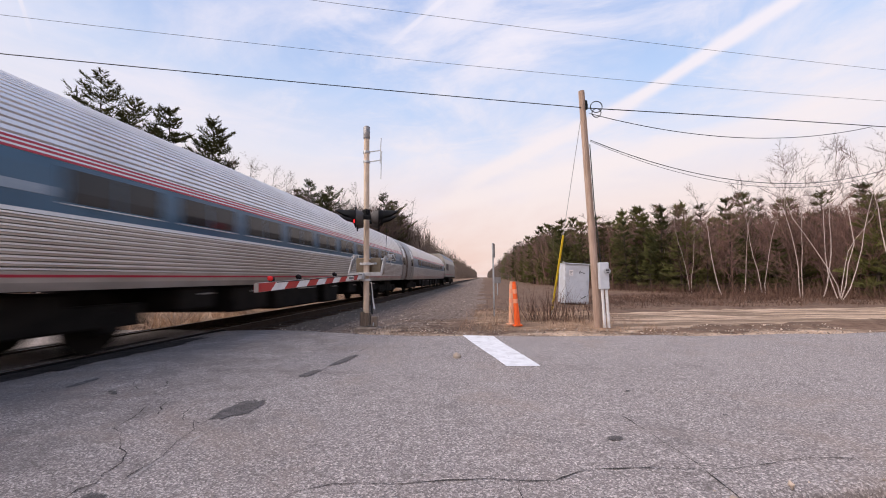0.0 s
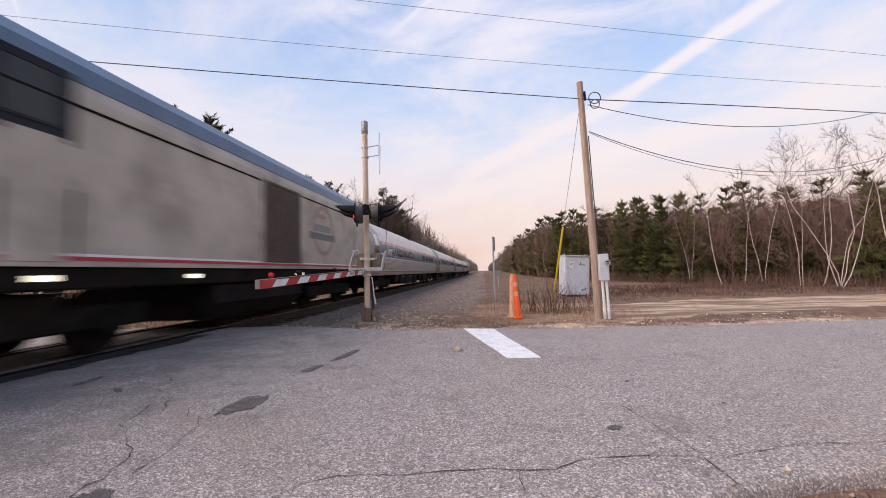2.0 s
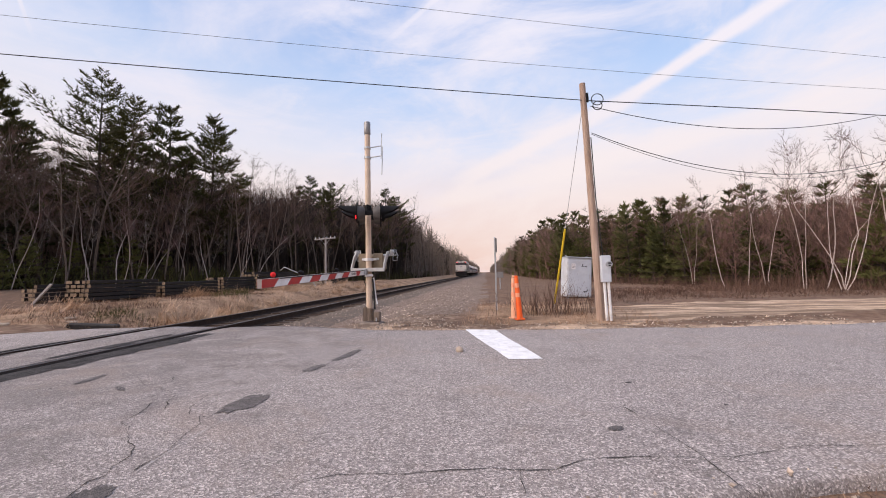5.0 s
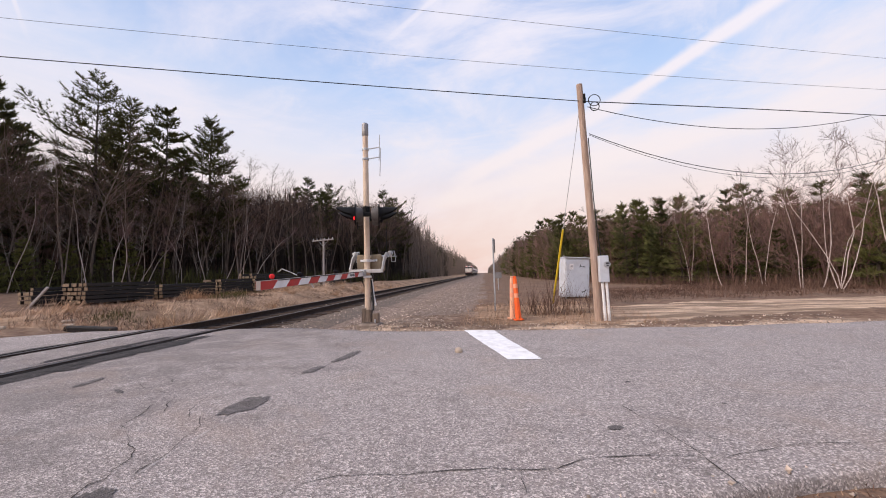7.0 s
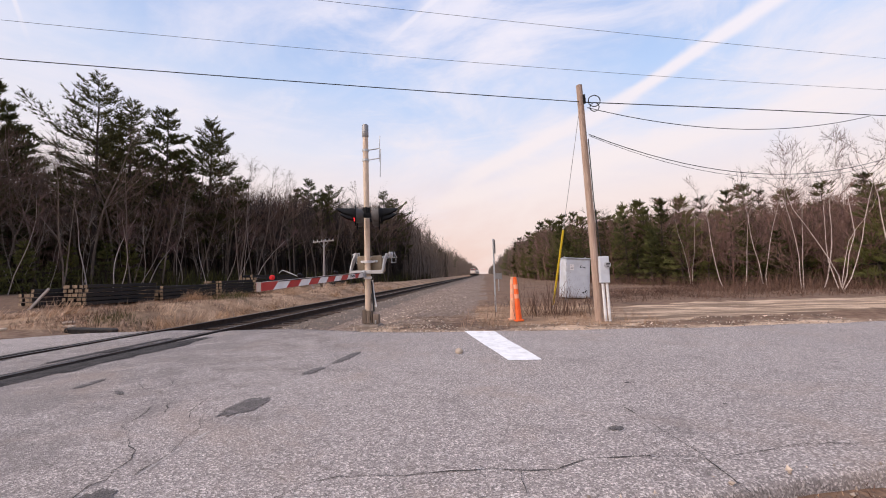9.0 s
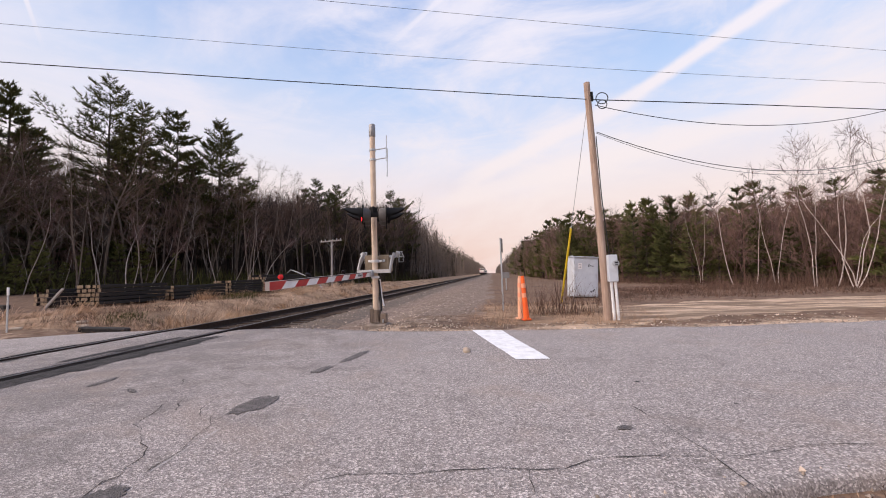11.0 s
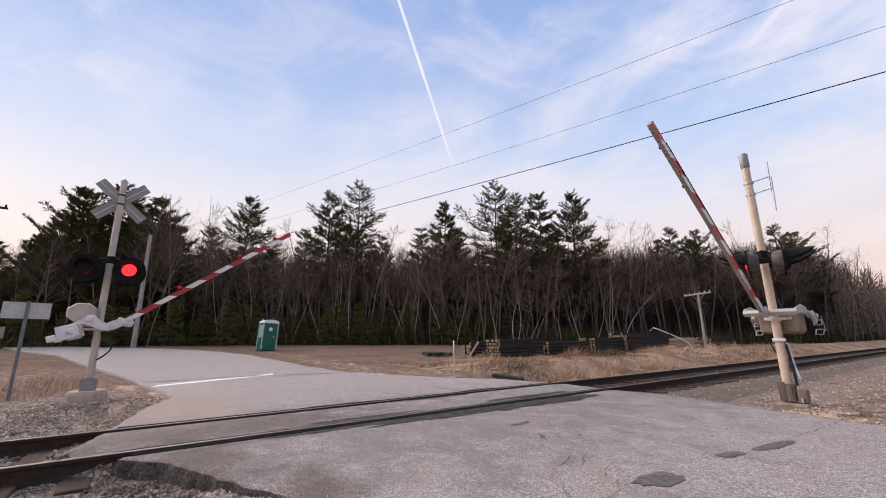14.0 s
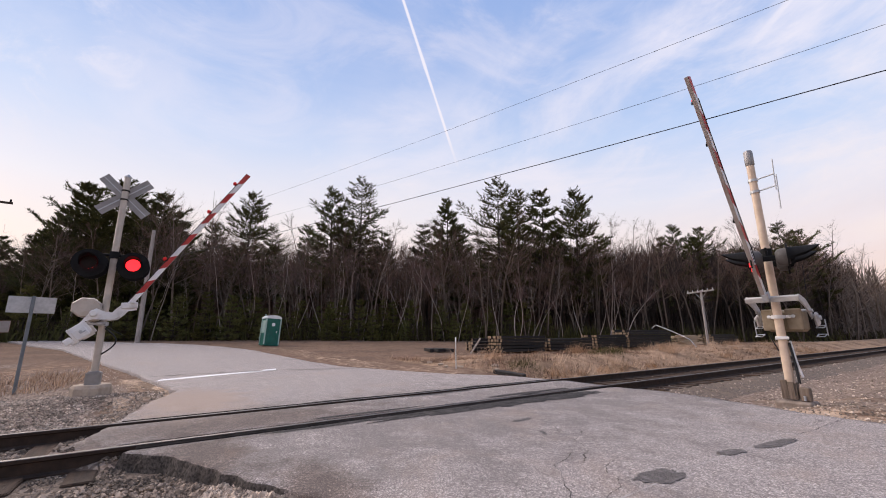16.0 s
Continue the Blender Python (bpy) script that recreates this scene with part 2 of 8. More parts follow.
HOUSING = mat("dark_lamp_housing", (0.07, 0.062, 0.057), (0.12, 0.108, 0.10), 6, 0.6, 0.1, 0.05)
SIGN_BACK = mat("grey_sign_back", (0.22, 0.207, 0.198), (0.30, 0.287, 0.278), 4, 0.5, 0.5, 0.03, 40, (0.28, 0.26, 0.25), 2, 0.4)
ARM_WHITE = mat("white_reflective_sheeting", (0.72, 0.70, 0.68), (0.80, 0.78, 0.76), 6, 0.45, 0, 0.03, 40, (0.5, 0.46, 0.42), 4, 0.4)
ARM_RED = mat("red_reflective_sheeting", (0.38, 0.03, 0.03), (0.48, 0.05, 0.04), 6, 0.45, 0, 0.03, 40, (0.30, 0.08, 0.06), 4, 0.4)
FOOTING = mat("dirty_footing", (0.19, 0.15, 0.12), (0.30, 0.24, 0.195), 9, 0.95, 0, 0.4, 50, (0.13, 0.095, 0.07), 3, 0.6)
BASE_WOOD = mat("brown_weathered_plank", (0.12, 0.090, 0.068), (0.21, 0.162, 0.128), 6, 0.9, 0, 0.4, 30, (0.09, 0.06, 0.04), 4, 0.5, stretch=(6, 6, 0.5), vary=0.2)
CONCRETE = mat("weathered_concrete", (0.36, 0.285, 0.215), (0.47, 0.38, 0.295), 8, 0.9, 0, 0.3, 60, (0.24, 0.19, 0.15), 2, 0.6)
POLE_WOOD = mat("weathered_pole_wood", (0.33, 0.225, 0.17), (0.47, 0.345, 0.27), 6, 0.85, 0, 0.5, 30, (0.20, 0.14, 0.10), 2, 0.5, stretch=(6, 6, 0.4))
WOOD_GREY = mat("grey_weathered_wood", (0.30, 0.265, 0.24), (0.44, 0.40, 0.37), 6, 0.9, 0, 0.4, 30, (0.14, 0.11, 0.09), 2, 0.5, stretch=(6, 6, 0.5))
WOOD_PALE = mat("pale_fresh_lumber", (0.48, 0.37, 0.25), (0.60, 0.48, 0.34), 6, 0.85, 0, 0.2, 30, vary=0.2)
CABLE = mat("black_cable", (0.012, 0.012, 0.013), (0.02, 0.02, 0.021), 6, 0.6, 0, 0)
YELLOW = mat("yellow_plastic_guard", (0.62, 0.44, 0.02), (0.72, 0.52, 0.04), 4, 0.45, 0, 0.02)
CONE_ORANGE = mat("fluorescent_orange_plastic", (0.80, 0.10, 0.015), (0.88, 0.14, 0.02), 4, 0.5, 0, 0.02, 30, (0.5, 0.12, 0.05), 3, 0.3)
CONE_FADED = mat("sun_faded_orange_plastic", (0.74, 0.36, 0.21), (0.80, 0.44, 0.28), 4, 0.55, 0, 0.02, 30, (0.6, 0.42, 0.3), 3, 0.5)
CONE_BAND = mat("worn_cone_band", (0.78, 0.26, 0.14), (0.82, 0.36, 0.22), 6, 0.5, 0, 0.02)
TOILET_GREEN = mat("dark_green_plastic", (0.01, 0.10, 0.075), (0.016, 0.13, 0.095), 3, 0.4, 0, 0.03, 30, (0.03, 0.10, 0.08), 2, 0.4)
TOILET_ROOF = mat("translucent_white_plastic", (0.68, 0.70, 0.68), (0.76, 0.78, 0.76), 3, 0.5, 0, 0.02)
TOILET_TRIM = mat("pale_green_plastic_trim", (0.30, 0.42, 0.37), (0.38, 0.50, 0.45), 3, 0.5, 0, 0.02)
TWIG = mat("brown_twigs", (0.095, 0.060, 0.047), (0.155, 0.102, 0.081), 1.5, 0.95, 0, 0, vary=0.3)
BARK = mat("grey_brown_bark", (0.085, 0.064, 0.050), (0.195, 0.150, 0.119), 3, 0.95, 0, 0.4, 20, vary=0.35, stretch=(4, 4, 0.6))
TWIG_RED = mat("red_brown_twigs", (0.150, 0.086, 0.068), (0.25, 0.152, 0.123), 1.5, 0.95, 0, 0, vary=0.3)
BARK_RED = mat("reddish_twig_bark", (0.085, 0.047, 0.037), (0.15, 0.085, 0.068), 3, 0.95, 0, 0.3, 20, vary=0.3, stretch=(4, 4, 0.6))
BIRCH_TWIG = mat("pinkish_birch_twigs", (0.135, 0.085, 0.075), (0.20, 0.13, 0.115), 2, 0.95, 0, 0)
BIRCH_DIM = mat("grey_pale_bark", (0.24, 0.20, 0.17), (0.42, 0.36, 0.31), 2, 0.9, 0, 0.2, 20, (0.08, 0.065, 0.055), 2.4, 0.5, vary=0.25, stretch=(1.5, 1.5, 4))
BIRCH = mat("white_birch_bark", (0.36, 0.295, 0.255), (0.54, 0.45, 0.40), 2, 0.8, 0, 0.2, 20, (0.10, 0.08, 0.07), 2.4, 0.5, vary=0.15, stretch=(1.5, 1.5, 4))
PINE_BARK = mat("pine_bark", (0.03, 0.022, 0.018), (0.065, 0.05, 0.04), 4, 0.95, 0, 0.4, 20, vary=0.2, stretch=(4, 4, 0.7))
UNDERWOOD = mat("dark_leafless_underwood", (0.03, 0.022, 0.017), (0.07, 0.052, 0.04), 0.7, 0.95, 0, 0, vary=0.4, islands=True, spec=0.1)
NEEDLE = mat("pine_needles", (0.036, 0.038, 0.012), (0.085, 0.085, 0.027), 0.9, 0.75, 0, 0, vary=0.35, islands=True, spec=0.15)
NEEDLE_OLIVE = mat("olive_pine_needles", (0.075, 0.077, 0.023), (0.142, 0.136, 0.045), 0.8, 0.75, 0, 0, vary=0.35, islands=True, spec=0.15)
DRY_GRASS = mat("dry_tan_grass", (0.26, 0.165, 0.108), (0.52, 0.355, 0.245), 0.8, 0.9, 0, 0, vary=0.4, islands=True, spec=0.1)
STRAW = mat("pale_straw_grass", (0.37, 0.25, 0.162), (0.62, 0.45, 0.315), 0.8, 0.9, 0, 0, vary=0.45, islands=True, spec=0.1)
DRY_BRUSH = mat("dry_red_brown_brush", (0.085, 0.050, 0.037), (0.16, 0.098, 0.072), 0.7, 0.95, 0, 0, vary=0.4, islands=True, spec=0.1)
SHRUB_GREEN = mat("dark_evergreen_shrub", (0.052, 0.052, 0.016), (0.100, 0.094, 0.030), 0.9, 0.8, 0, 0, vary=0.35, islands=True, spec=0.15)
SIGN_FACE = mat("pale_sign_face", (0.70, 0.66, 0.64), (0.76, 0.72, 0.70), 4, 0.5, 0, 0.02)
INK = mat("dark_ink", (0.02, 0.02, 0.022), (0.03, 0.03, 0.032), 5, 0.6, 0, 0)
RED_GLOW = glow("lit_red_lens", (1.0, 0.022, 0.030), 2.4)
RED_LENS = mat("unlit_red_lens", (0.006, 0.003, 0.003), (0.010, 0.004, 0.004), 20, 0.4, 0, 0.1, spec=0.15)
MARKER_GLOW = glow("lit_marker_lens", (1.0, 0.04, 0.05), 2.2)
STEP_GLOW = glow("lit_step_lamp", (1.0, 0.92, 0.72), 1.6)
HEAD_GLOW = glow("lit_lamp_lens", (0.8, 0.70, 0.58), 0.18)


def asphalt_material():
    m = bpy.data.materials.new("worn_grey_asphalt")
    m.use_nodes = True
    k = Net(m.node_tree)
    bsdf = m.node_tree.nodes["Principled BSDF"]
    p = k.node("ShaderNodeTexCoord").outputs["Object"]
    broad = k.noise(p, 0.35, 5, 0.6, 0.3)
    mid = k.noise(p, 2.2, 6, 0.6)
    vor = k.node("ShaderNodeTexVoronoi")
    k.link(p, vor.inputs["Vector"])
    vor.inputs["Scale"].default_value = 120.0
    chips = vor.outputs["Color"]
    sep = k.node("ShaderNodeSeparateColor")
    k.link(chips, sep.inputs[0])
    col = k.mix(k.smooth(broad, 0.3, 0.7), (0.235, 0.213, 0.205), (0.345, 0.314, 0.301))
    col = k.mix(k.math("MULTIPLY", k.smooth(mid, 0.45, 0.75), 0.6), col, (0.150, 0.134, 0.128))
    stains = k.noise(k.stretch(p, (0.8, 1.0, 1.0)), 1.9, 8, 0.74, 0.3)
    sx = k.node("ShaderNodeSeparateXYZ")
    k.link(p, sx.inputs[0])
    grime = k.math("SUBTRACT", 1.0, k.smooth(k.math("ABSOLUTE", k.math("SUBTRACT", sx.outputs[0], 1.2)), 0.6, 4.4))
    stain = k.math("MULTIPLY", k.smooth(k.math("ADD", stains, k.math("MULTIPLY", grime, 0.20)), 0.50, 0.76), 0.52)
    dust = k.math("MULTIPLY", k.smooth(k.noise(p, 0.7, 7, 0.7, 0.5), 0.50, 0.68), 0.40)
    stone = k.ramp(sep.outputs[0], ((0.0, (0.075, 0.066, 0.062)), (0.42, (0.235, 0.210, 0.200)), (0.78, (0.41, 0.368, 0.351)), (0.92, (0.86, 0.785, 0.75))))
    fine = k.noise(p, 260.0, 2, 0.5)
    col = k.mix(0.72, col, stone)
    # clumps of coarse aggregate laid bare between smoother, tarry spots
    clump = k.node("ShaderNodeTexVoronoi")
    k.link(p, clump.inputs["Vector"])
    clump.inputs["Scale"].default_value = 84.0
    clump_sep = k.node("ShaderNodeSeparateColor")
    k.link(clump.outputs["Color"], clump_sep.inputs[0])
    bare = k.ramp(clump_sep.outputs[0], ((0.0, (0.05, 0.044, 0.041)), (0.40, (0.20, 0.179, 0.169)), (0.78, (0.33, 0.296, 0.28)), (0.95, (0.85, 0.77, 0.73))))
    worn = k.smooth(k.noise(p, 1.1, 6, 0.66, 0.4), 0.36, 0.62)
    col = k.mix(k.math("ADD", 0.22, k.math("MULTIPLY", worn, 0.16)), col, bare)
    col = k.mix(k.math("MULTIPLY", k.smooth(fine, 0.35, 0.65), 0.22), col, (0.12, 0.10, 0.094))
    col = k.mix(stain, col, (0.105, 0.093, 0.088))
    col = k.mix(dust, col, (0.28, 0.222, 0.182))
    # brown dirt tracked over the broken edges of the crossing
    breakup = k.math("MULTIPLY", k.math("SUBTRACT", k.noise(p, 2.4, 8, 0.72), 0.5), 2.2)
    for cx, cy, rx, ry in ((1.6, 0.75, 1.1, 0.5), (0.0, 1.3, 0.9, 2.2), (-2.6, 0.9, 2.0, 1.0), (3.1, 1.45, 0.8, 0.35)):
        u = k.math("DIVIDE", k.math("SUBTRACT", sx.outputs[0], cx), rx)
        w = k.math("DIVIDE", k.math("SUBTRACT", sx.outputs[1], cy), ry)
        d = k.math("SQRT", k.math("ADD", k.math("MULTIPLY", u, u), k.math("MULTIPLY", w, w)))
        spot = k.math("SUBTRACT", 1.0, k.smooth(k.math("ADD", d, breakup), 0.35, 1.35))
        if cx < -1:
            col = k.mix(k.math("MULTIPLY", spot, 0.75), col, (0.33, 0.252, 0.20))
        else:
            col = k.mix(k.math("MULTIPLY", spot, 0.85), col, (0.50, 0.43, 0.385), "MULTIPLY")
    col = k.mix(1.0, col, (1.035, 1.0, 0.965), "MULTIPLY")
    k.link(col, bsdf.inputs["Base Color"])
    k.link(k.math("ADD", 0.72, k.math("MULTIPLY", mid, 0.2)), bsdf.inputs["Roughness"])
    bsdf.inputs["Specular IOR Level"].default_value = 0.35
    b1 = k.node("ShaderNodeBump")
    b1.inputs["Strength"].default_value = 0.8
    b1.inputs["Distance"].default_value = 0.006
    k.link(vor.outputs["Distance"], b1.inputs["Height"])
    b2 = k.node("ShaderNodeBump")
    b2.inputs["Strength"].default_value = 0.25
    b2.inputs["Distance"].default_value = 0.05
    k.link(mid, b2.inputs["Height"])
    k.link(b1.outputs[0], b2.inputs["Normal"])
    k.link(b2.outputs[0], bsdf.inputs["Normal"])
    return m


def ground_material():
    """Earth, gravel, sand and dead grass, blended by the zone of the plan that a spot lies in."""
    m = bpy.data.materials.new("earth_gravel_and_dead_grass")
    m.use_nodes = True
    k = Net(m.node_tree)
    bsdf = m.node_tree.nodes["Principled BSDF"]
    p = k.node("ShaderNodeTexCoord").outputs["Object"]
    zone = k.node("ShaderNodeAttribute")
    zone.attribute_name = "zone"
    sep = k.node("ShaderNodeSeparateColor")
    k.link(zone.outputs["Color"], sep.inputs[0])
    n1, n2, n3 = k.noise(p, 0.5, 6, 0.65, 0.3), k.noise(p, 4.0, 6, 0.65), k.noise(p, 30.0, 4, 0.6)
    vor = k.node("ShaderNodeTexVoronoi")
    k.link(p, vor.inputs["Vector"])
    vor.inputs["Scale"].default_value = 22.0
    chip = k.node("ShaderNodeSeparateColor")
    k.link(vor.outputs["Color"], chip.inputs[0])
    earth = k.mix(k.smooth(n2, 0.3, 0.7), (0.13, 0.082, 0.057), (0.235, 0.157, 0.112))
    earth = k.mix(k.math("MULTIPLY", k.smooth(n1, 0.4, 0.7), 0.6), earth, (0.10, 0.072, 0.054))
    gravel = k.ramp(chip.outputs[0], ((0.0, (0.095, 0.070, 0.056)), (0.55, (0.210, 0.158, 0.128)), (1.0, (0.37, 0.295, 0.248))))
    gravel = k.mix(k.math("MULTIPLY", k.smooth(n1, 0.42, 0.7), 0.45), gravel, (0.15, 0.112, 0.088))
    sand = k.mix(k.smooth(n2, 0.3, 0.7), (0.42, 0.305, 0.215), (0.60, 0.455, 0.335))
    sand = k.mix(k.math("MULTIPLY", k.smooth(k.noise(k.stretch(p, (0.25, 1.6, 1)), 1.3, 5, 0.65), 0.42, 0.58), 0.85), sand, (0.15, 0.105, 0.075))
    straw = k.mix(k.smooth(n2, 0.25, 0.75), (0.23, 0.150, 0.097), (0.45, 0.315, 0.213))
    straw = k.mix(k.math("MULTIPLY", k.smooth(n1, 0.42, 0.66), 0.7), straw, (0.105, 0.070, 0.047))
    jag = k.math("MULTIPLY", k.math("SUBTRACT", n2, 0.5), 0.9)

    def edge(c):
        return k.smooth(k.math("ADD", c, jag), 0.35, 0.65)
    col = k.mix(edge(sep.outputs[2]), earth, straw)
    col = k.mix(edge(sep.outputs[1]), col, sand)
    col = k.mix(edge(sep.outputs[0]), col, gravel)
    col = k.mix(1.0, col, (1.03, 1.0, 0.96), "MULTIPLY")
    k.link(col, bsdf.inputs["Base Color"])
    bsdf.inputs["Roughness"].default_value = 0.95
    bsdf.inputs["Specular IOR Level"].default_value = 0.15
    b = k.node("ShaderNodeBump")
    b.inputs["Strength"].default_value = 0.8
    b.inputs["Distance"].default_value = 0.05
    k.link(k.math("ADD", n2, k.math("ADD", k.math("MULTIPLY", n3, 0.6), k.math("MULTIPLY", vor.outputs["Distance"], 0.5))), b.inputs["Height"])
    k.link(b.outputs[0], bsdf.inputs["Normal"])
    return m


ASPHALT = asphalt_material()
EARTH = ground_material()


# ---- building tools ----
class Form:
    """Gathers simple solids into one mesh."""

    def __init__(self):
        self.v, self.f, self.s = [], [], []

    def add(self, verts, faces, smooth=False):
        o = len(self.v)
        self.v += [tuple(p) for p in verts]
        self.f += [tuple(i + o for i in q) for q in faces]
        self.s += [smooth] * len(faces)
        return self

    def box(self, c, size, bevel=0.0, m=None):
        x, y, z = (s / 2 for s in size)
        b = min(bevel, x * 0.9, y * 0.9, z * 0.9)
        m = Matrix.Translation(c) @ (m or Matrix())
        if b <= 0:
            pts = [(i * x, j * y, k * z) for i in (-1, 1) for j in (-1, 1) for k in (-1, 1)]
            quads = [(0, 1, 3, 2), (4, 6, 7, 5), (0, 4, 5, 1), (2, 3, 7, 6), (0, 2, 6, 4), (1, 5, 7, 3)]
            return self.add([m @ Vector(p) for p in pts], quads)
        bm = bmesh.new()
        bmesh.ops.create_cube(bm, size=1.0, matrix=Matrix.Diagonal((2 * x, 2 * y, 2 * z, 1)))
        bmesh.ops.bevel(bm, geom=bm.edges[:], offset=b, segments=1, affect="EDGES", profile=0.5)
        bm.verts.index_update()
        self.add([m @ w.co for w in bm.verts], [[w.index for w in q.verts] for q in bm.faces])
        bm.free()
        return self

    def tube(self, pts, radii, n=10, caps=True, smooth=True):
        """A round bar through points, with a radius at each."""
        pts = [Vector(p) for p in pts]
        if not isinstance(radii, (list, tuple)):
            radii = [radii] * len(pts)
        verts, faces = [], []
        side = None
        for i, p in enumerate(pts):
            d = (pts[min(i + 1, len(pts) - 1)] - pts[max(i - 1, 0)]).normalized()
            if side is None:
                side = d.orthogonal().normalized()
            side = (side - d * side.dot(d))
            side = side.normalized() if side.length > 1e-6 else d.orthogonal().normalized()
            up = d.cross(side)
            for j in range(n):
                a = 2 * math.pi * j / n
                verts.append(p + (side * math.cos(a) + up * math.sin(a)) * radii[i])
        for i in range(len(pts) - 1):
            for j in range(n):
                faces.append((i * n + j, i * n + (j + 1) % n, (i + 1) * n + (j + 1) % n, (i + 1) * n + j))
        self.add(verts, faces, smooth)
        if caps:
            self.add(verts[:n], [tuple(range(n))[::-1]])
            self.add(verts[-n:], [tuple(range(n))])
        return self

    def moved(self, m):
        self.v = [tuple(m @ Vector(p)) for p in self.v]
        return self

    def prism(self, outline, y0, y1, axis="y", caps=True, smooth=False):
        """A closed outline (a, b) drawn out along an axis: a, b are x, z along y; y, z along x; x, y along z."""
        def at(a, b, t):
            return (a, t, b) if axis == "y" else (t, a, b) if axis == "x" else (a, b, t)
        n = len(outline)
        verts = [at(a, b, t) for t in (y0, y1) for a, b in outline]
        faces = [(i, (i + 1) % n, n + (i + 1) % n, n + i) for i in range(n)]
        self.add(verts, faces, smooth)
        if caps:
            self.add(verts, [tuple(range(n))[::-1], tuple(range(n, 2 * n))])
        return self

    def loft(self, rings, smooth=False, caps=True):
        n = len(rings[0])
        verts = [p for r in rings for p in r]
        faces = [(i * n + j, i * n + (j + 1) % n, (i + 1) * n + (j + 1) % n, (i + 1) * n + j) for i in range(len(rings) - 1) for j in range(n)]
        self.add(verts, faces, smooth)
        if caps:
            self.add(rings[0], [tuple(range(n))[::-1]])
            self.add(rings[-1], [tuple(range(n))])
        return self

    def mesh(self, name, material):
        me = bpy.data.meshes.new(name)
        me.from_pydata(self.v, [], self.f)
        me.polygons.foreach_set("use_smooth", self.s)
        me.materials.append(material)
        if len(self.f) < 20000:
            bm = bmesh.new()
            bm.from_mesh(me)
            bmesh.ops.recalc_face_normals(bm, faces=bm.faces[:])
            bm.to_mesh(me)
            bm.free()
        me.update()
        return me


def part(name, form, material, parent=None, label="", m=None):
    """One mesh object, under a thing or under a part."""
    me = form.mesh(name, material) if isinstance(form, Form) else form
    ob = new(name, me)
    if parent:
        ob.parent = parent
    if m is not None:
        ob.matrix_basis = m
    if label:
        tagged(ob, label)
    return ob


def thing(name, m, label, category, group="", kind=""):
    """The empty at a thing's base, to which its parts belong."""
    ob = new(name)
    ob.empty_display_size = 0.2
    ob.matrix_basis = m
    return tagged(ob, label, category, group, kind)


def lerp_table(table, x):
    if x <= table[0][0]:
        return table[0][1]
    for (x0, y0), (x1, y1) in zip(table, table[1:]):
        if x <= x1:
            return y0 + (y1 - y0) * (x - x0) / (x1 - x0)
    return table[-1][1]


def wob(x, y, s=1.0, seed=0.0):
    return noise.noise(Vector((x * s, y * s, seed)))


# ---- ground, road and track ----
FAR_EDGE = ((-60, -11.0), (-38, -5.0), (-34.5, -2.8), (-33.0, -1.2), (-31.0, 0.85), (-28.4, 2.5), (-24.6, 3.9), (-20.2, 4.93), (-15.0, 5.37), (-11.4, 5.69), (-9.3, 6.15), (-7.3, 6.7), (-4.1, 7.6), (-2.4, 8.7), (-0.6, 8.9), (0.85, 8.8), (2, 8.9), (4.8, 8.1), (6, 8.0), (8, 8.06),
            (10.5, 8.3), (12.2, 8.67), (14, 9.04), (20, 10.6), (70, 24.0))
NEAR_EDGE = ((-60, -17.0), (-41, -10.4), (-30.3, -6.5), (-25.3, -4.3), (-18.1, -2.45), (-13.7, -1.28), (-10.0, -0.27), (-7.67, 0.18), (-5.3, 0.60), (-4.3, 0.66), (-3.64, 0.50), (-3.1, 0.30), (-2.0, 0.10), (-0.97, -0.08), (-0.15, -0.28), (1.04, 0.18), (1.33, 0.47), (1.78, 0.69), (2.24, 0.88), (2.69, 1.10),
             (3.14, 1.36), (4.5, 1.75), (7.7, 2.64), (8.5, 2.86), (12, 3.3), (20, 4.6), (70, 18.0))


def road_z(x):
    if x < -9:
        return min(1.0, 0.032 * (-x - 9))
    return -0.012 if x < 9 else -0.012 - min(0.25, 0.012 * (x - 9))


def on_road(x, y):
    """How far inside the road a spot lies, in metres (below nought: outside)."""
    return min(lerp_table(FAR_EDGE, x) - y, y - lerp_table(NEAR_EDGE, x))


def ground_z(x, y):
    z = -0.05
    if x < -9:
        z += min(1.0, 0.032 * (-x - 9))
    if x > 12:
        z -= min(0.25, 0.014 * (x - 12))
    z += (0.27 + 0.16 * wob(x, y, 0.9, 6) + 0.16 * wob(x, y, 0.42, 7)) * math.exp(-((x + 6.0) / 2.5) ** 2) * min(1, max(0, (y - 9.3) / 3))
    z += 0.07 * wob(x, y, 0.35, 3) + 0.03 * wob(x, y, 1.3, 5)
    a = abs(x)
    if a < 3.2:
        z = min(z, -0.30)
    elif a < 4.4:
        t = (a - 3.2) / 1.2
        z = min(z, -0.30 * (1 - t) + z * t)
    r = on_road(x, y)
    reach = 1.0 if y > 3 or x < 0.9 else min(1.0, 0.10 + max(0.0, x - 1.6) * 0.45)
    if r > -reach and not (0.9 < x < 2.3 and y < 3):
        t = min(1.0, (r + reach) / (0.9 * reach))
        z = z * (1 - t) + (road_z(x) - 0.09) * t
        z = min(z, road_z(x) - 0.03)
    return z


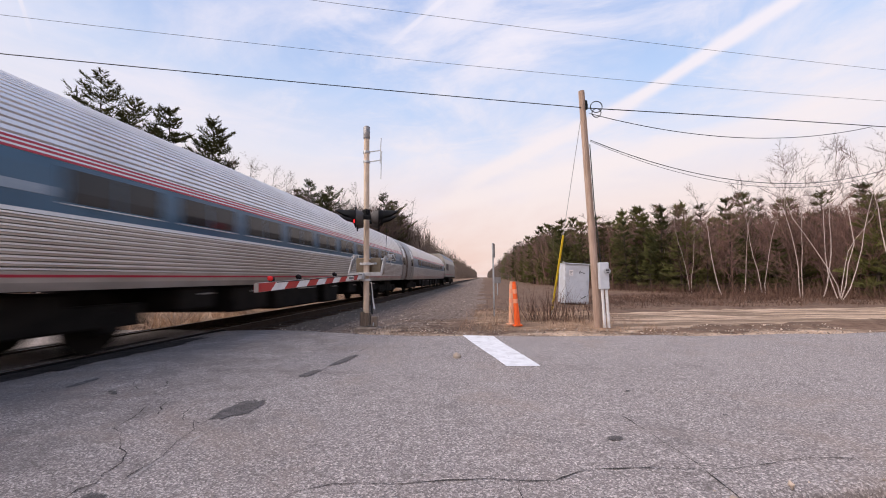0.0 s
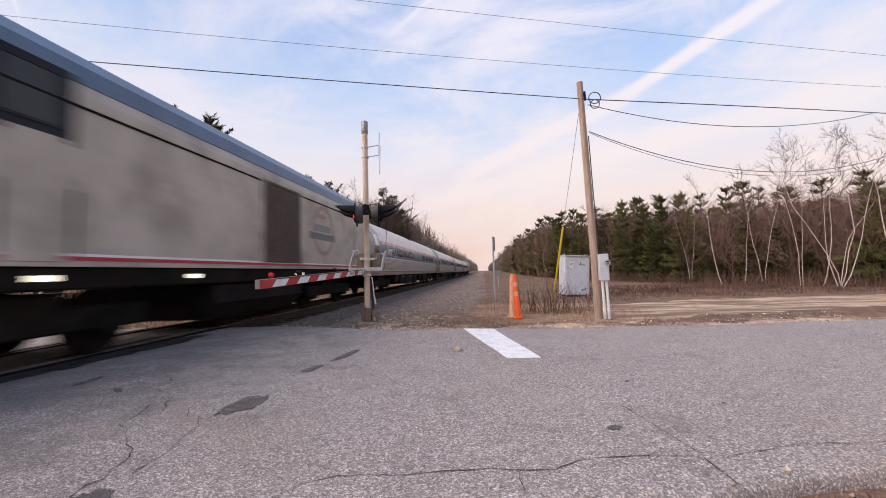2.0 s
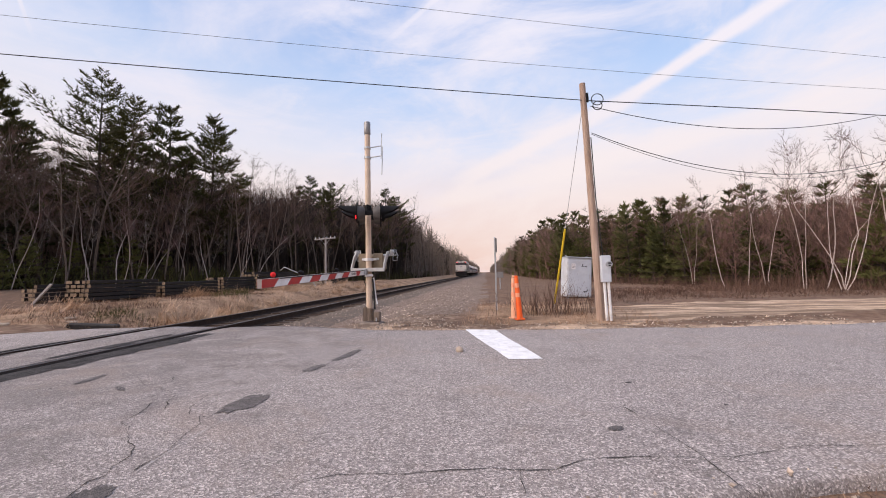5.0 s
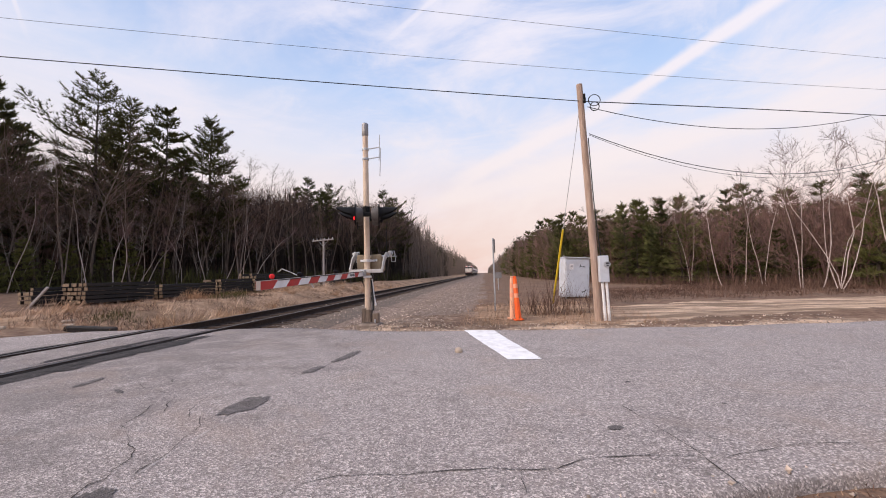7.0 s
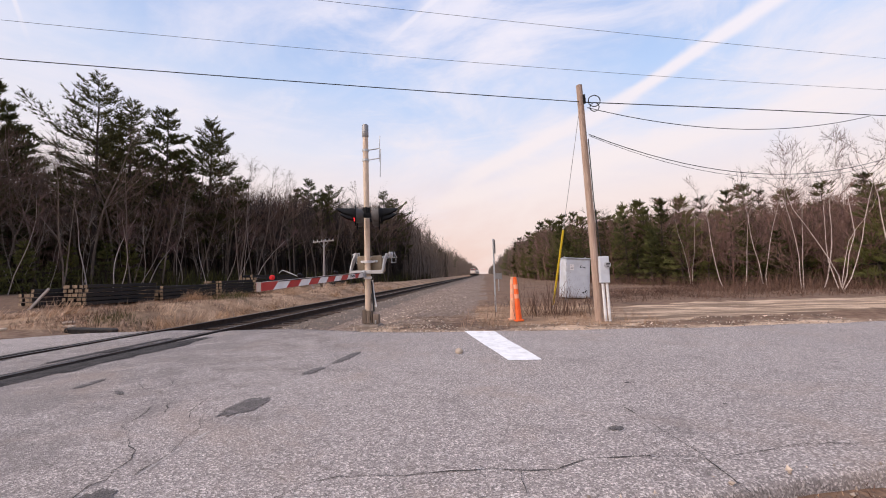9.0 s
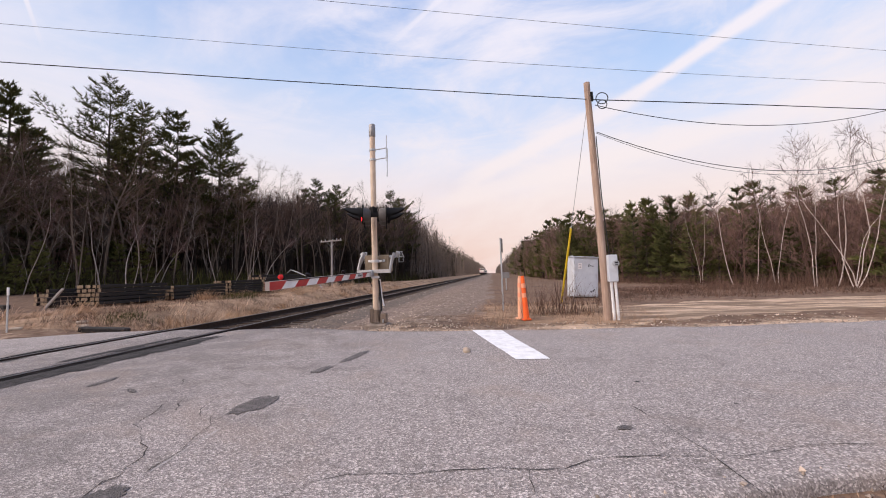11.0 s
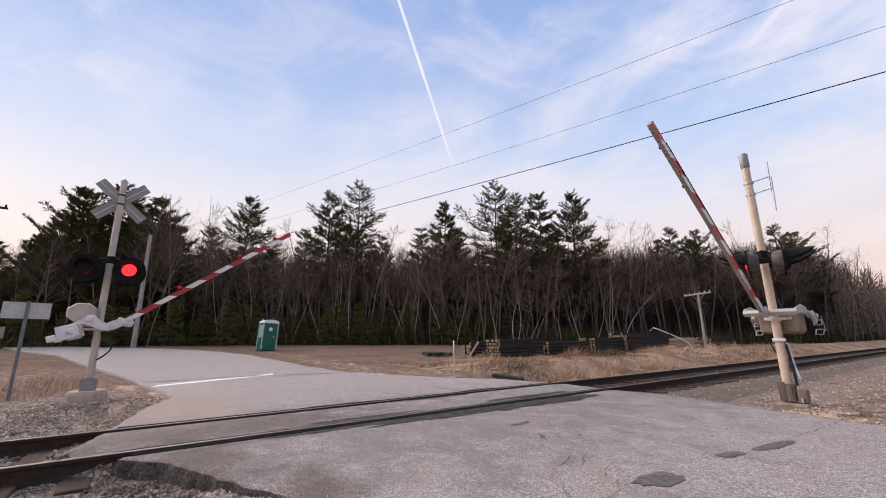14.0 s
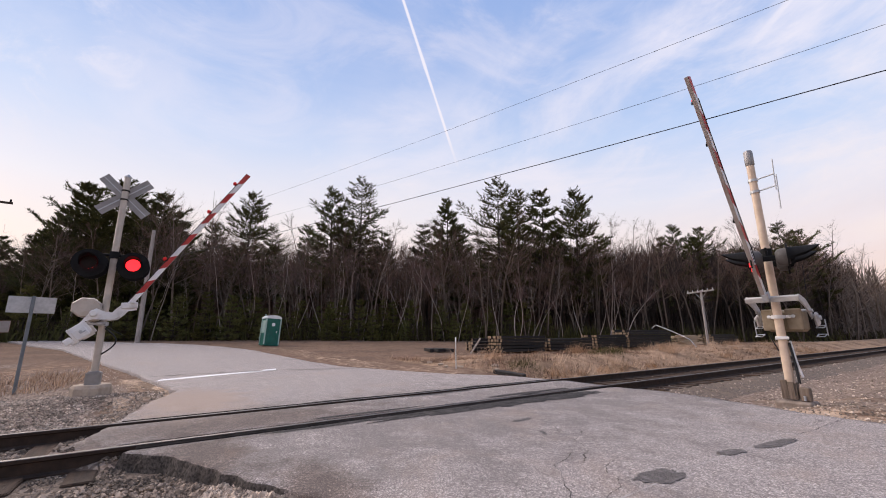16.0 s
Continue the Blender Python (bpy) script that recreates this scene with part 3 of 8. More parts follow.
def ground_zone(x, y):
    """Gravel, sand, straw."""
    w = 0.35 * wob(x, y, 0.45, 9)
    gravel = sand = straw = 0.0
    if y > 8 and 1.2 < x + w < 6.4:
        gravel = 1.0 if y > 9.6 + w else 0.45
    if y < 2.5 and 1.0 < x < 30:
        gravel = max(gravel, 0.75 if on_road(x, y) < 0 else 0)
    if (-2.7 < x < 4.2 if y > 8 else abs(x) < 4.2) and not 0 < y < 8.5:
        gravel = 1.0
    if 2.4 < x < 6.4 and 8 < y < 11.5 + 3 * w:
        gravel, sand = 0.40 + w, 0.46 + w
    if x < -1 and y < 1 and x > -6.6 + w * 2:
        gravel = 1.0
    if -9 < x < -1.9 and -0.55 + w < y < 1:
        gravel, sand = 0.30, 0.55 + w
    d = -on_road(x, y)
    if x > 2 and y > 7 and 0 < d < 0.7 + w:
        sand = 0.72
    if x > 9.5 and y > 7:
        q = (y - (8.9 + 0.34 * (x - 9))) / 3.2
        if 0 < q < 1.15:
            sand = max(sand, 0.95 - 0.25 * abs(q - 0.5))
    if -30 < x < -2 and 6 < y < 12 and d < 2.6:
        sand = max(sand, 0.40 + 0.3 * w)
    if -12 < x < -2.2 and y > 9.3 + w:
        straw = 0.75 + 0.7 * w
    if -40 < x < -4 and y < 0 and d > 0.6:
        straw = 0.24 + 1.3 * w
        gravel = max(gravel, 0.42 - 1.4 * w) if x > -16 else gravel
    if 6.2 < x < 9.8 and 9 < y < 14:
        straw = 0.75 + w
    if x > 10 and y > 13.4 + 0.34 * (x - 9):
        q = y - 13.4 - 0.34 * (x - 9)
        straw = max(straw, 0.25 + w, 0.40 + w if 5.0 < q < 8.5 else 0)
    return gravel, sand, straw


def line_steps(spans):
    out = []
    for a, b, step in spans:
        n = max(1, round((b - a) / step))
        out += [a + (b - a) * i / n for i in range(n)]
    return out + [spans[-1][1]]


def build_ground():
    xs = line_steps(((-3000, -300, 450), (-300, -60, 30), (-60, -16, 2.0), (-16, 16, 0.4), (16, 40, 1.5), (40, 100, 10), (100, 400, 60), (400, 3000, 430)))
    ys = line_steps(((-3000, -300, 450), (-300, -30, 30), (-30, -6, 1.5), (-6, 18, 0.4), (18, 50, 1.4), (50, 120, 5), (120, 400, 28), (400, 3000, 430)))
    verts = [(x, y, ground_z(x, y)) for y in ys for x in xs]
    n = len(xs)
    faces = [(j * n + i, j * n + i + 1, (j + 1) * n + i + 1, (j + 1) * n + i) for j in range(len(ys) - 1) for i in range(n - 1)]
    me = bpy.data.meshes.new("ground")
    me.from_pydata(verts, [], faces)
    me.polygons.foreach_set("use_smooth", [True] * len(faces))
    zone = me.color_attributes.new("zone", "FLOAT_COLOR", "POINT")
    flat = []
    for x, y, _ in verts:
        flat += [*ground_zone(x, y), 1.0]
    zone.data.foreach_set("color", flat)
    me.materials.append(EARTH)
    return tagged(new("ground", me), "bare spring earth with gravel, sand and dead grass", "ground", kind="structure")


ground = build_ground()


def road_sheet(name, spans, label):
    """A slab of asphalt between the two ragged road edges, with a skirt."""
    xs = line_steps(spans)
    rows, m = [], 26
    for x in xs:
        a = lerp_table(NEAR_EDGE, x) + (0.10 if x < 5 else 0.03) * wob(x, 0, 1.7, 21) + 0.05 * wob(x, 0, 6, 22)
        b = lerp_table(FAR_EDGE, x) + 0.10 * wob(x, 9, 1.3, 23) + 0.05 * wob(x, 9, 5, 24)
        broken = 0.9 < x < 4
        taper = 0.40 if abs(x) < 0.7 else 0.22 if -4.5 < x < 0 else 0.05
        crumble = taper + (0.06 * wob(x, 3, 5, 25) + 0.04 * wob(x, 3, 17, 26) if broken else taper * wob(x, 3, 4, 29))
        col = [(x, a - crumble, road_z(x) - 0.24), (x, a - 0.5 * crumble + (0.05 * wob(x, 5, 13, 27) if broken else 0), road_z(x) - 0.12), (x, a - 0.01, road_z(x) - 0.035 + (0.03 * wob(x, 7, 15, 28) if broken else 0))]
        for i in range(m):
            y = a + (0.05 if i == 1 else (b - a) * i / (m - 1))
            e = min(i, m - 1 - i)
            col.append((x, y, road_z(x) + 0.012 * wob(x, y, 0.8, 30) * (abs(x) > 1.2) - (0.016 if e == 0 else 0)))
        col.append((x, b + 0.05, road_z(x) - 0.16))
        rows.append(col)
    n = len(rows[0])
    f = Form()
    verts = [p for r in rows for p in r]
    faces = [(i * n + j, (i + 1) * n + j, (i + 1) * n + j + 1, i * n + j + 1) for i in range(len(rows) - 1) for j in range(n - 1)]
    f.add(verts, faces, True)
    f.add(rows[0], [tuple(range(n))])
    f.add(rows[-1], [tuple(range(n))[::-1]])
    ob = tagged(part(name, f, ASPHALT), label, "road", kind="structure")
    ob.data.materials.append(GRIMY_SHADED_EDGE)
    for p in ob.data.polygons:                  # the slab's broken side: grime and painted shade in one dark colour
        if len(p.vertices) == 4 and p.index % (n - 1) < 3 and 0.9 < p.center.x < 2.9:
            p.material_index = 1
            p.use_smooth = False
    return ob


GRIMY_SHADED_EDGE = mat("grimy_shaded_asphalt", (0.024, 0.020, 0.017), (0.15, 0.125, 0.108), 38, 0.95, 0, 1.0, 90, (0.045, 0.038, 0.032), 7, 0.5)
road_sheet("road", ((0.94, 4.6, 0.06), (4.6, 70, 0.25)), "worn grey asphalt road with exposed aggregate")
road_sheet("road_far_side", ((-60, -6, 0.6), (-6, -0.92, 0.2)), "worn grey asphalt road rising gently beyond the track")
road_sheet("road_between_rails", ((-0.60, 0.60, 0.1),), "asphalt strip between the two rails of the crossing")


def ribbon(name, pts, width, material, label, lift=0.004, category="road marking"):
    """A thin strip lying on the road along a line."""
    f = Form()
    out = []
    for i, (x, y) in enumerate(pts):
        a, b = Vector(pts[max(i - 1, 0)]), Vector(pts[min(i + 1, len(pts) - 1)])
        d = (b - a).normalized()
        w = 0.6 * width * (0.25 + 2.2 * abs(wob(x * 5, y * 5, 1, 40))) / 2
        nx, ny = -d.y * w, d.x * w
        out.append(((x + nx, y + ny), (x - nx, y - ny)))
    verts = [(px, py, road_z(px) + 0.012 * wob(px, py, 0.8, 30) + lift) for pair in out for px, py in pair]
    f.add(verts, [(2 * i, 2 * i + 1, 2 * i + 3, 2 * i + 2) for i in range(len(pts) - 1)])
    return tagged(part(name, f, material), label, category, kind="structure")


def jagged(pts, step, amp, seed):
    out = []
    for (x0, y0), (x1, y1) in zip(pts, pts[1:]):
        n = max(1, int(math.hypot(x1 - x0, y1 - y0) / step))
        for i in range(n):
            x, y = x0 + (x1 - x0) * i / n, y0 + (y1 - y0) * i / n
            out.append((x + 2 * amp * wob(x, y, 3, seed) + amp * wob(x, y, 14, seed), y + 2 * amp * wob(x, y, 3, seed + 7) + amp * wob(x, y, 14, seed + 7)))
    return out + [pts[-1]]


CRACK_LABEL = "narrow open crack across the old asphalt"
CRACKS = (
    (((5.35, 2.28), (5.47, 2.42), (5.57, 2.55), (5.71, 2.64), (6.02, 2.66), (6.26, 2.71), (6.56, 2.74), (6.87, 2.74), (7.00, 2.84), (7.10, 2.89), (7.42, 2.93)), 0.015, 0.012),
    (((7.42, 2.93), (7.70, 2.94), (7.89, 2.96), (8.28, 3.10), (8.78, 3.16), (10.5, 3.4)), 0.008, 0.012),
    (((7.55, 3.79), (7.62, 3.44), (7.71, 2.97), (7.73, 2.58)), 0.013, 0.010),
    (((6.69, 2.74), (6.68, 2.64), (6.69, 2.50)), 0.010, 0.01),
    (((4.75, 8.0), (4.72, 6.9), (4.66, 6.1)), 0.012, 0.015),
    (((4.48, 2.25), (4.45, 2.36), (4.40, 2.47), (4.44, 2.54), (4.38, 2.63), (4.37, 2.79), (4.29, 2.89), (4.17, 2.95), (4.05, 3.08)), 0.017, 0.012),
    (((4.05, 3.08), (3.96, 3.20), (3.80, 3.28), (3.73, 3.52), (3.62, 3.75)), 0.010, 0.014),
    (((4.55, 2.62), (4.53, 2.88), (4.45, 3.10), (4.42, 3.27), (4.30, 3.45)), 0.014, 0.012),
    (((3.10, 4.60), (3.35, 4.16), (3.58, 4.00), (3.66, 3.97), (3.79, 3.72), (3.88, 3.58)), 0.013, 0.016),
    (((4.20, 3.45), (4.08, 3.59), (4.03, 3.78), (3.98, 3.96)), 0.012, 0.014),
    (((3.58, 4.00), (3.30, 3.75), (2.9, 3.70), (2.6, 3.45)), 0.009, 0.02),
    (((3.35, 4.16), (3.10, 4.22), (2.75, 4.55)), 0.008, 0.02),
    (((4.9, 6.0), (5.6, 6.6), (5.8, 7.4)), 0.010, 0.03),
)
for line, width, amp in CRACKS:
    ribbon("road_crack", jagged(line, 0.045, amp, 50), width, CRACK, CRACK_LABEL)
ribbon("road_joint", jagged(((-8.45, 0.14), (-8.8, 1.07), (-8.8, 2.15), (-8.62, 3.69), (-8.16, 4.92), (-7.6, 6.38)), 0.3, 0.02, 62), 0.30, ASPHALT_CUT, "dark sealed joint across the road beyond the track", 0.012)
ribbon("road_joint", jagged(((4.58, 5.9), (4.56, 5.0), (4.53, 4.5), (4.51, 4.0), (4.56, 3.38), (4.54, 3.05), (4.57, 2.6)), 0.08, 0.012, 60), 0.035, SEAM, "pale sealed joint in the asphalt", 0.002)


def blot(name, cx, cy, rx, ry, turn, material, label, seed, lift=0.005, ragged=0.25):
    """A ragged flat patch on the road."""
    n, verts = 72, []
    for i in range(n):
        a = 2 * math.pi * i / n
        r = 1 + ragged * wob(math.cos(a) * 1.6, math.sin(a) * 1.6, 1.5, seed) + 0.22 * wob(math.cos(a) * 6, math.sin(a) * 6, 1.5, seed + 5) + 0.10 * wob(math.cos(a) * 16, math.sin(a) * 16, 1.5, seed + 9)
        x, y = rx * r * math.cos(a), ry * r * math.sin(a)
        c, s = math.cos(radians(turn)), math.sin(radians(turn))
        x, y = cx + x * c - y * s, cy + x * s + y * c
        verts.append((x, y, road_z(x) + 0.012 * wob(x, y, 0.8, 30) * (abs(x) > 1.2) + lift))
    top = Vector((cx, cy, road_z(cx) + 0.012 * wob(cx, cy, 0.8, 30) * (abs(cx) > 1.2) + lift + 0.002))
    f = Form().add([*verts, top], [(i, (i + 1) % n, n) for i in range(n)], True)
    return tagged(part(name, f, material), label, "road patch", kind="structure")


PATCH = "small dark repair patch in the asphalt"
blot("road_patch", 4.48, 3.74, 0.13, 0.25, -8, ASPHALT_CUT, PATCH, 70, ragged=0.4)
blot("road_patch", 4.54, 4.96, 0.07, 0.20, -10, ASPHALT_CUT, PATCH, 71)
blot("road_patch", 4.67, 5.72, 0.07, 0.40, -8, ASPHALT_CUT, PATCH, 72)
blot("road_patch", 4.55, 2.28, 0.10, 0.16, 0, ASPHALT_CUT, PATCH, 73)
blot("road_patch", 7.36, 3.33, 0.055, 0.035, 20, ASPHALT_CUT, "small dark oil spot on the asphalt", 74)
blot("road_patch", 2.25, 4.45, 0.05, 0.20, 5, ASPHALT_CUT, PATCH, 75)
blot("road_patch", 2.9, 4.15, 0.03, 0.10, 60, ASPHALT_CUT, PATCH, 76)
blot("road_patch", 1.16, 6.3, 0.22, 1.5, -2, TAR, "dark tar patch along the rail", 77, ragged=0.4)
blot("road_patch", 1.02, 3.0, 0.08, 1.4, 0, TAR, "dark tar patch along the rail", 78, ragged=0.4)
blot("road_patch", 7.62, 5.9, 0.03, 0.02, 0, ASPHALT_CUT, "small dark oil spot on the asphalt", 79)
blot("road_patch", 1.06, 4.4, 0.20, 1.7, 1, TAR, "dark tar patch along the rail", 87, ragged=0.5)
blot("road_patch", 1.18, 5.4, 0.22, 1.1, -3, TAR, "dark tar patch along the rail", 88, ragged=0.6)
for x, y, a, b, n in ((0.48, 6.6, 0.10, 1.1, 81), (0.50, 3.0, 0.05, 0.9, 82), (-0.98, 6.4, 0.07, 0.5, 83), (-0.52, 5.0, 0.04, 0.9, 84), (-0.96, 3.2, 0.04, 0.8, 86)):
    blot("road_patch", x, y, a, b, 0, TAR, "dark tar patch along the rail", n, ragged=0.5)
ribbon("road_joint", jagged(((7.18, 5.40), (7.28, 4.8), (7.38, 4.4)), 0.1, 0.008, 61), 0.03, SEAM, "pale sealed joint in the asphalt", 0.006)
rng = random.Random(4)
for i in range(64):
    x, y = rng.uniform(2.0, 12), 2.9 + 4.9 * rng.random()
    big = rng.random() < 0.12
    blot("road_fleck", x, y, rng.uniform(0.006, 0.018) * (2.2 if big else 1), rng.uniform(0.005, 0.011) * (2.0 if big else 1), rng.uniform(-25, 25), rng.choice((ASPHALT_CUT, TAR, TAR, SEAM)), "small fleck of tar or grit", i, ragged=0.5)


def painted_bar(name, corners, label):
    """A painted bar with slightly worn ends."""
    (x0, y0), (x1, y1), (x2, y2), (x3, y3) = corners
    n, f, verts = 24, Form(), []
    for i in range(n + 1):
        t = i / n
        for (ax, ay), (bx, by), s in (((x0, y0), (x3, y3), 1), ((x1, y1), (x2, y2), -1)):
            x, y = ax + (bx - ax) * t, ay + (by - ay) * t
            x += 0.012 * wob(x, y, 9, 80) * s
            verts.append((x, y, road_z(x) + 0.012 * wob(x, y, 0.8, 30) + 0.006))
    f.add(verts, [(2 * i, 2 * i + 1, 2 * i + 3, 2 * i + 2) for i in range(n)])
    return tagged(part(name, f, PAINT_LINE), label, "road marking", kind="structure")


painted_bar("stop_line", ((6.77, 5.45), (7.18, 5.47), (6.67, 7.9), (6.11, 7.96)), "worn white painted stop line on the asphalt")
painted_bar("stop_line_far_side", ((-6.93, 0.30), (-7.42, 0.42), (-9.25, 3.80), (-8.75, 3.70)), "thin white painted stop line beyond the track")

RAIL = ((-0.036, 0.0), (0.036, 0.0), (0.036, -0.03), (0.012, -0.045), (0.012, -0.14), (0.075, -0.158), (0.075, -0.172), (-0.075, -0.172), (-0.075, -0.158), (-0.012, -0.14), (-0.012, -0.045), (-0.036, -0.03))


def rail(x):
    ob = thing("rail", pose(x, 0, 0), "rusty steel rail with a worn bright head", "rail", "rails of the track", "structure")
    part("web", Form().prism([(a, b - 0.003) for a, b in RAIL], -80, 700), RAIL_SIDE, ob)
    part("head", Form().prism([(-0.030, 0.002), (0.030, 0.002), (0.033, -0.004), (-0.033, -0.004)], -80, 700), RAIL_TOP, ob, "bright worn running surface")
    return ob


for x in (-0.7525, 0.7525):
    rail(x)
for x, w in ((-0.868, 0.05), (-0.645, 0.05), (0.645, 0.05), (0.885, 0.06)):
    y0, y1 = lerp_table(NEAR_EDGE, x) + 0.1, lerp_table(FAR_EDGE, x) - 0.1
    f = Form()
    f.prism([(-w, -0.012 - 0.02 * (abs(x) < 0.7)), (w, -0.012 - 0.02 * (abs(x) < 0.7)), (w, -0.2), (-w, -0.2)], y0, y1)
    tagged(part("rail_seal", f, RUBBER, m=pose(x, 0, 0.008)), "black rubber seal along the crossing rail", "rail seal", "rail seals", "structure")


def ballast_bed():
    """The stone bed under the ties, rough on top."""
    f = Form()
    prof = ((-3.3, -0.42), (-2.5, -0.33), (-1.75, -0.20), (-1.3, -0.185), (-0.6, -0.20), (0, -0.19), (0.6, -0.20), (1.3, -0.185), (1.75, -0.20), (2.5, -0.33), (3.3, -0.42))
    for ys in (line_steps(((-80, -10, 4), (-10, 0.7, 0.25))), line_steps(((8.4, 26, 0.3), (26, 90, 2), (90, 700, 30)))):
        verts = [(x + 0.1 * wob(x, y, 1.1, 90), y, z + 0.03 * wob(x, y, 4, 91)) for y in ys for x, z in prof]
        n = len(prof)
        f.add(verts, [(j * n + i, j * n + i + 1, (j + 1) * n + i + 1, (j + 1) * n + i) for j in range(len(ys) - 1) for i in range(n - 1)], True)
    me = f.mesh("ballast_bed", BALLAST)
    return tagged(new("ballast_bed", me), "grey-brown crushed stone bed under the track", "ballast", kind="structure")


BALLAST = mat("packed_ballast", (0.050, 0.037, 0.028), (0.215, 0.166, 0.130), 26, 0.95, 0, 1.0, 30, (0.19, 0.132, 0.092), 0.8, 0.5)
bed = ballast_bed()


def tie_mesh():
    f = Form().box((0, 0, 0), (2.6, 0.23, 0.17), 0.012)
    return f.mesh("tie", TIE_WOOD)


TIE = tie_mesh()
rng = random.Random(2)
track_ties = thing("track_ties", pose(0, 0, 0), "weathered wooden ties half sunk in ballast", "railway ties", kind="structure")
for i in range(210):
    y = -12.2 + 0.5 * i
    if -0.15 < y < 8.75:
        continue
    part("tie", TIE, TIE_WOOD, track_ties, m=pose(rng.uniform(-0.04, 0.04), y + rng.uniform(-0.03, 0.03), -0.243 + rng.uniform(-0.008, 0.006), 0, 0, rng.uniform(-1.2, 1.2)))
far_ties = Form()
for i in range(300):
    far_ties.box((0, 93 + i * 0.55, -0.262), (2.6, 0.23, 0.17))
tagged(part("far_ties", far_ties, TIE_WOOD), "weathered wooden ties far down the track", "railway ties", kind="stuff")


def stones(name, spots, label, seed, lo=0.015, hi=0.04, material=None):
    """Loose broken stones strewn on the ground, as one mesh."""
    r = random.Random(seed)
    shapes = []
    for _ in range(14):
        pts = [Vector((r.uniform(0.6, 1.2) * a, r.uniform(0.6, 1.1) * b, r.uniform(0.5, 0.9) * c)) for a, b, c in ((1, 0, 0), (-1, 0, 0), (0, 1, 0), (0, -1, 0), (0, 0, 1), (0, 0, -1))]
        pts = [p + Vector((r.uniform(-.3, .3), r.uniform(-.3, .3), r.uniform(-.2, .2))) for p in pts]
        shapes.append(pts)
    tri = ((0, 2, 4), (2, 1, 4), (1, 3, 4), (3, 0, 4), (2, 0, 5), (1, 2, 5), (3, 1, 5), (0, 3, 5))
    verts, faces = [], []
    for x, y, z in spots:
        s = r.uniform(lo, hi) * (1.5 if r.random() < 0.08 else 1)
        m = Matrix.Translation((x, y, z + s * 0.3)) @ Matrix.Rotation(r.uniform(0, 6.28), 4, "Z") @ Matrix.Rotation(r.uniform(-0.6, 0.6), 4, "X")
        o = len(verts)
        verts += [tuple(m @ (p * s)) for p in r.choice(shapes)]
        faces += [tuple(i + o for i in q) for q in tri]
    me = bpy.data.meshes.new(name)
    me.from_pydata(verts, [], faces)
    me.materials.append(material or STONE)
    return tagged(new(name, me), label, "stones", kind="stuff")


def bed_z(x, y):
    a = abs(x)
    return -0.19 if a < 1.75 else -0.20 - 0.17 * (a - 1.75)


rng = random.Random(8)
spots = []
for _ in range(6500):          # by the near end of the crossing
    x, y = rng.uniform(-5.2, 5.2), rng.uniform(-4.5, 1.6)
    if on_road(x, y) < 0.05 and (abs(x) > 1.35 or (rng.random() < 0.5 and 0.14 < (y + 12.2) % 0.5 < 0.36)):
        spots.append((x, y, max(ground_z(x, y), bed_z(x, y) if abs(x) < 3.3 else -9)))
for _ in range(24000):         # thick below the broken asphalt edge
    x, y = (rng.uniform(0.9, 4.6), rng.uniform(-1.2, 1.5)) if rng.random() < 0.5 else (rng.uniform(-5.2, 0.9), rng.uniform(-2.6, 0.5))
    if x < -2.0 and y > -0.5 and rng.random() < 0.6:
        continue
    if on_road(x, y) < 0.02 and (abs(x) > 1.35 or 0.14 < (y + 12.2) % 0.5 < 0.36):
        spots.append((x, y, max(ground_z(x, y), bed_z(x, y) if abs(x) < 3.3 else -9)))
for _ in range(9000):          # between the rails' ties
    x, y = rng.uniform(-1.35, 1.35), rng.uniform(-3.2, 0.3)
    if on_road(x, y) < 0.0 and 0.13 < (y + 12.2) % 0.5 < 0.37:
        spots.append((x, y, bed_z(x, y) - 0.01))
for _ in range(6000):          # along the track past the road
    y = 8.8 + 34 * rng.random() ** 1.8
    x = rng.uniform(-3.0, 5.8)
    if on_road(x, y) < 0 and (abs(x) > 1.35 or 0.14 < (y + 12.2) % 0.5 < 0.36):
        spots.append((x, y, max(ground_z(x, y), bed_z(x, y) if abs(x) < 3.3 else -9)))
for _ in range(5200):          # heaped against the broken lip
    x = rng.uniform(1.15, 4.2)
    away = abs(rng.gauss(0, 0.14))
    y = lerp_table(NEAR_EDGE, x) - 0.05 - away
    spots.append((x, y, max(ground_z(x, y), -0.25 + min(0.17, 0.10 * (x - 1.1)) - 0.35 * away)))
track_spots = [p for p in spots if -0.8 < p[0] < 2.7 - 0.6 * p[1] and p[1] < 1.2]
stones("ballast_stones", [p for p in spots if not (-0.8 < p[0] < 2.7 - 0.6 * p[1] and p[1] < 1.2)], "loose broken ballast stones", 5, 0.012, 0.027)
# stones down between the ties: the shade there is put into their colour
SHADED_STONE = mat("shaded_ballast_stone", (0.055, 0.040, 0.030), (0.33, 0.255, 0.195), 3, 0.9, 0, 0.3, 40, vary=0.6, islands=True)
stones("track_stones", track_spots, "broken stones between the ties, shade in their colour", 15, 0.012, 0.027, SHADED_STONE)
spots = []
for _ in range(2600):          # shoulder by the camera and far verge
    x, y = rng.uniform(3, 14), rng.uniform(-0.5, 3.4)
    if -0.8 < on_road(x, y) < 0.1:
        spots.append((x, y, ground_z(x, y) if on_road(x, y) < 0 else road_z(x)))
for _ in range(2200):
    x = rng.uniform(2, 14)
    y = lerp_table(FAR_EDGE, x) + rng.uniform(-0.12, 1.2)
    spots.append((x, y, max(ground_z(x, y), road_z(x) if on_road(x, y) > 0 else -9)))
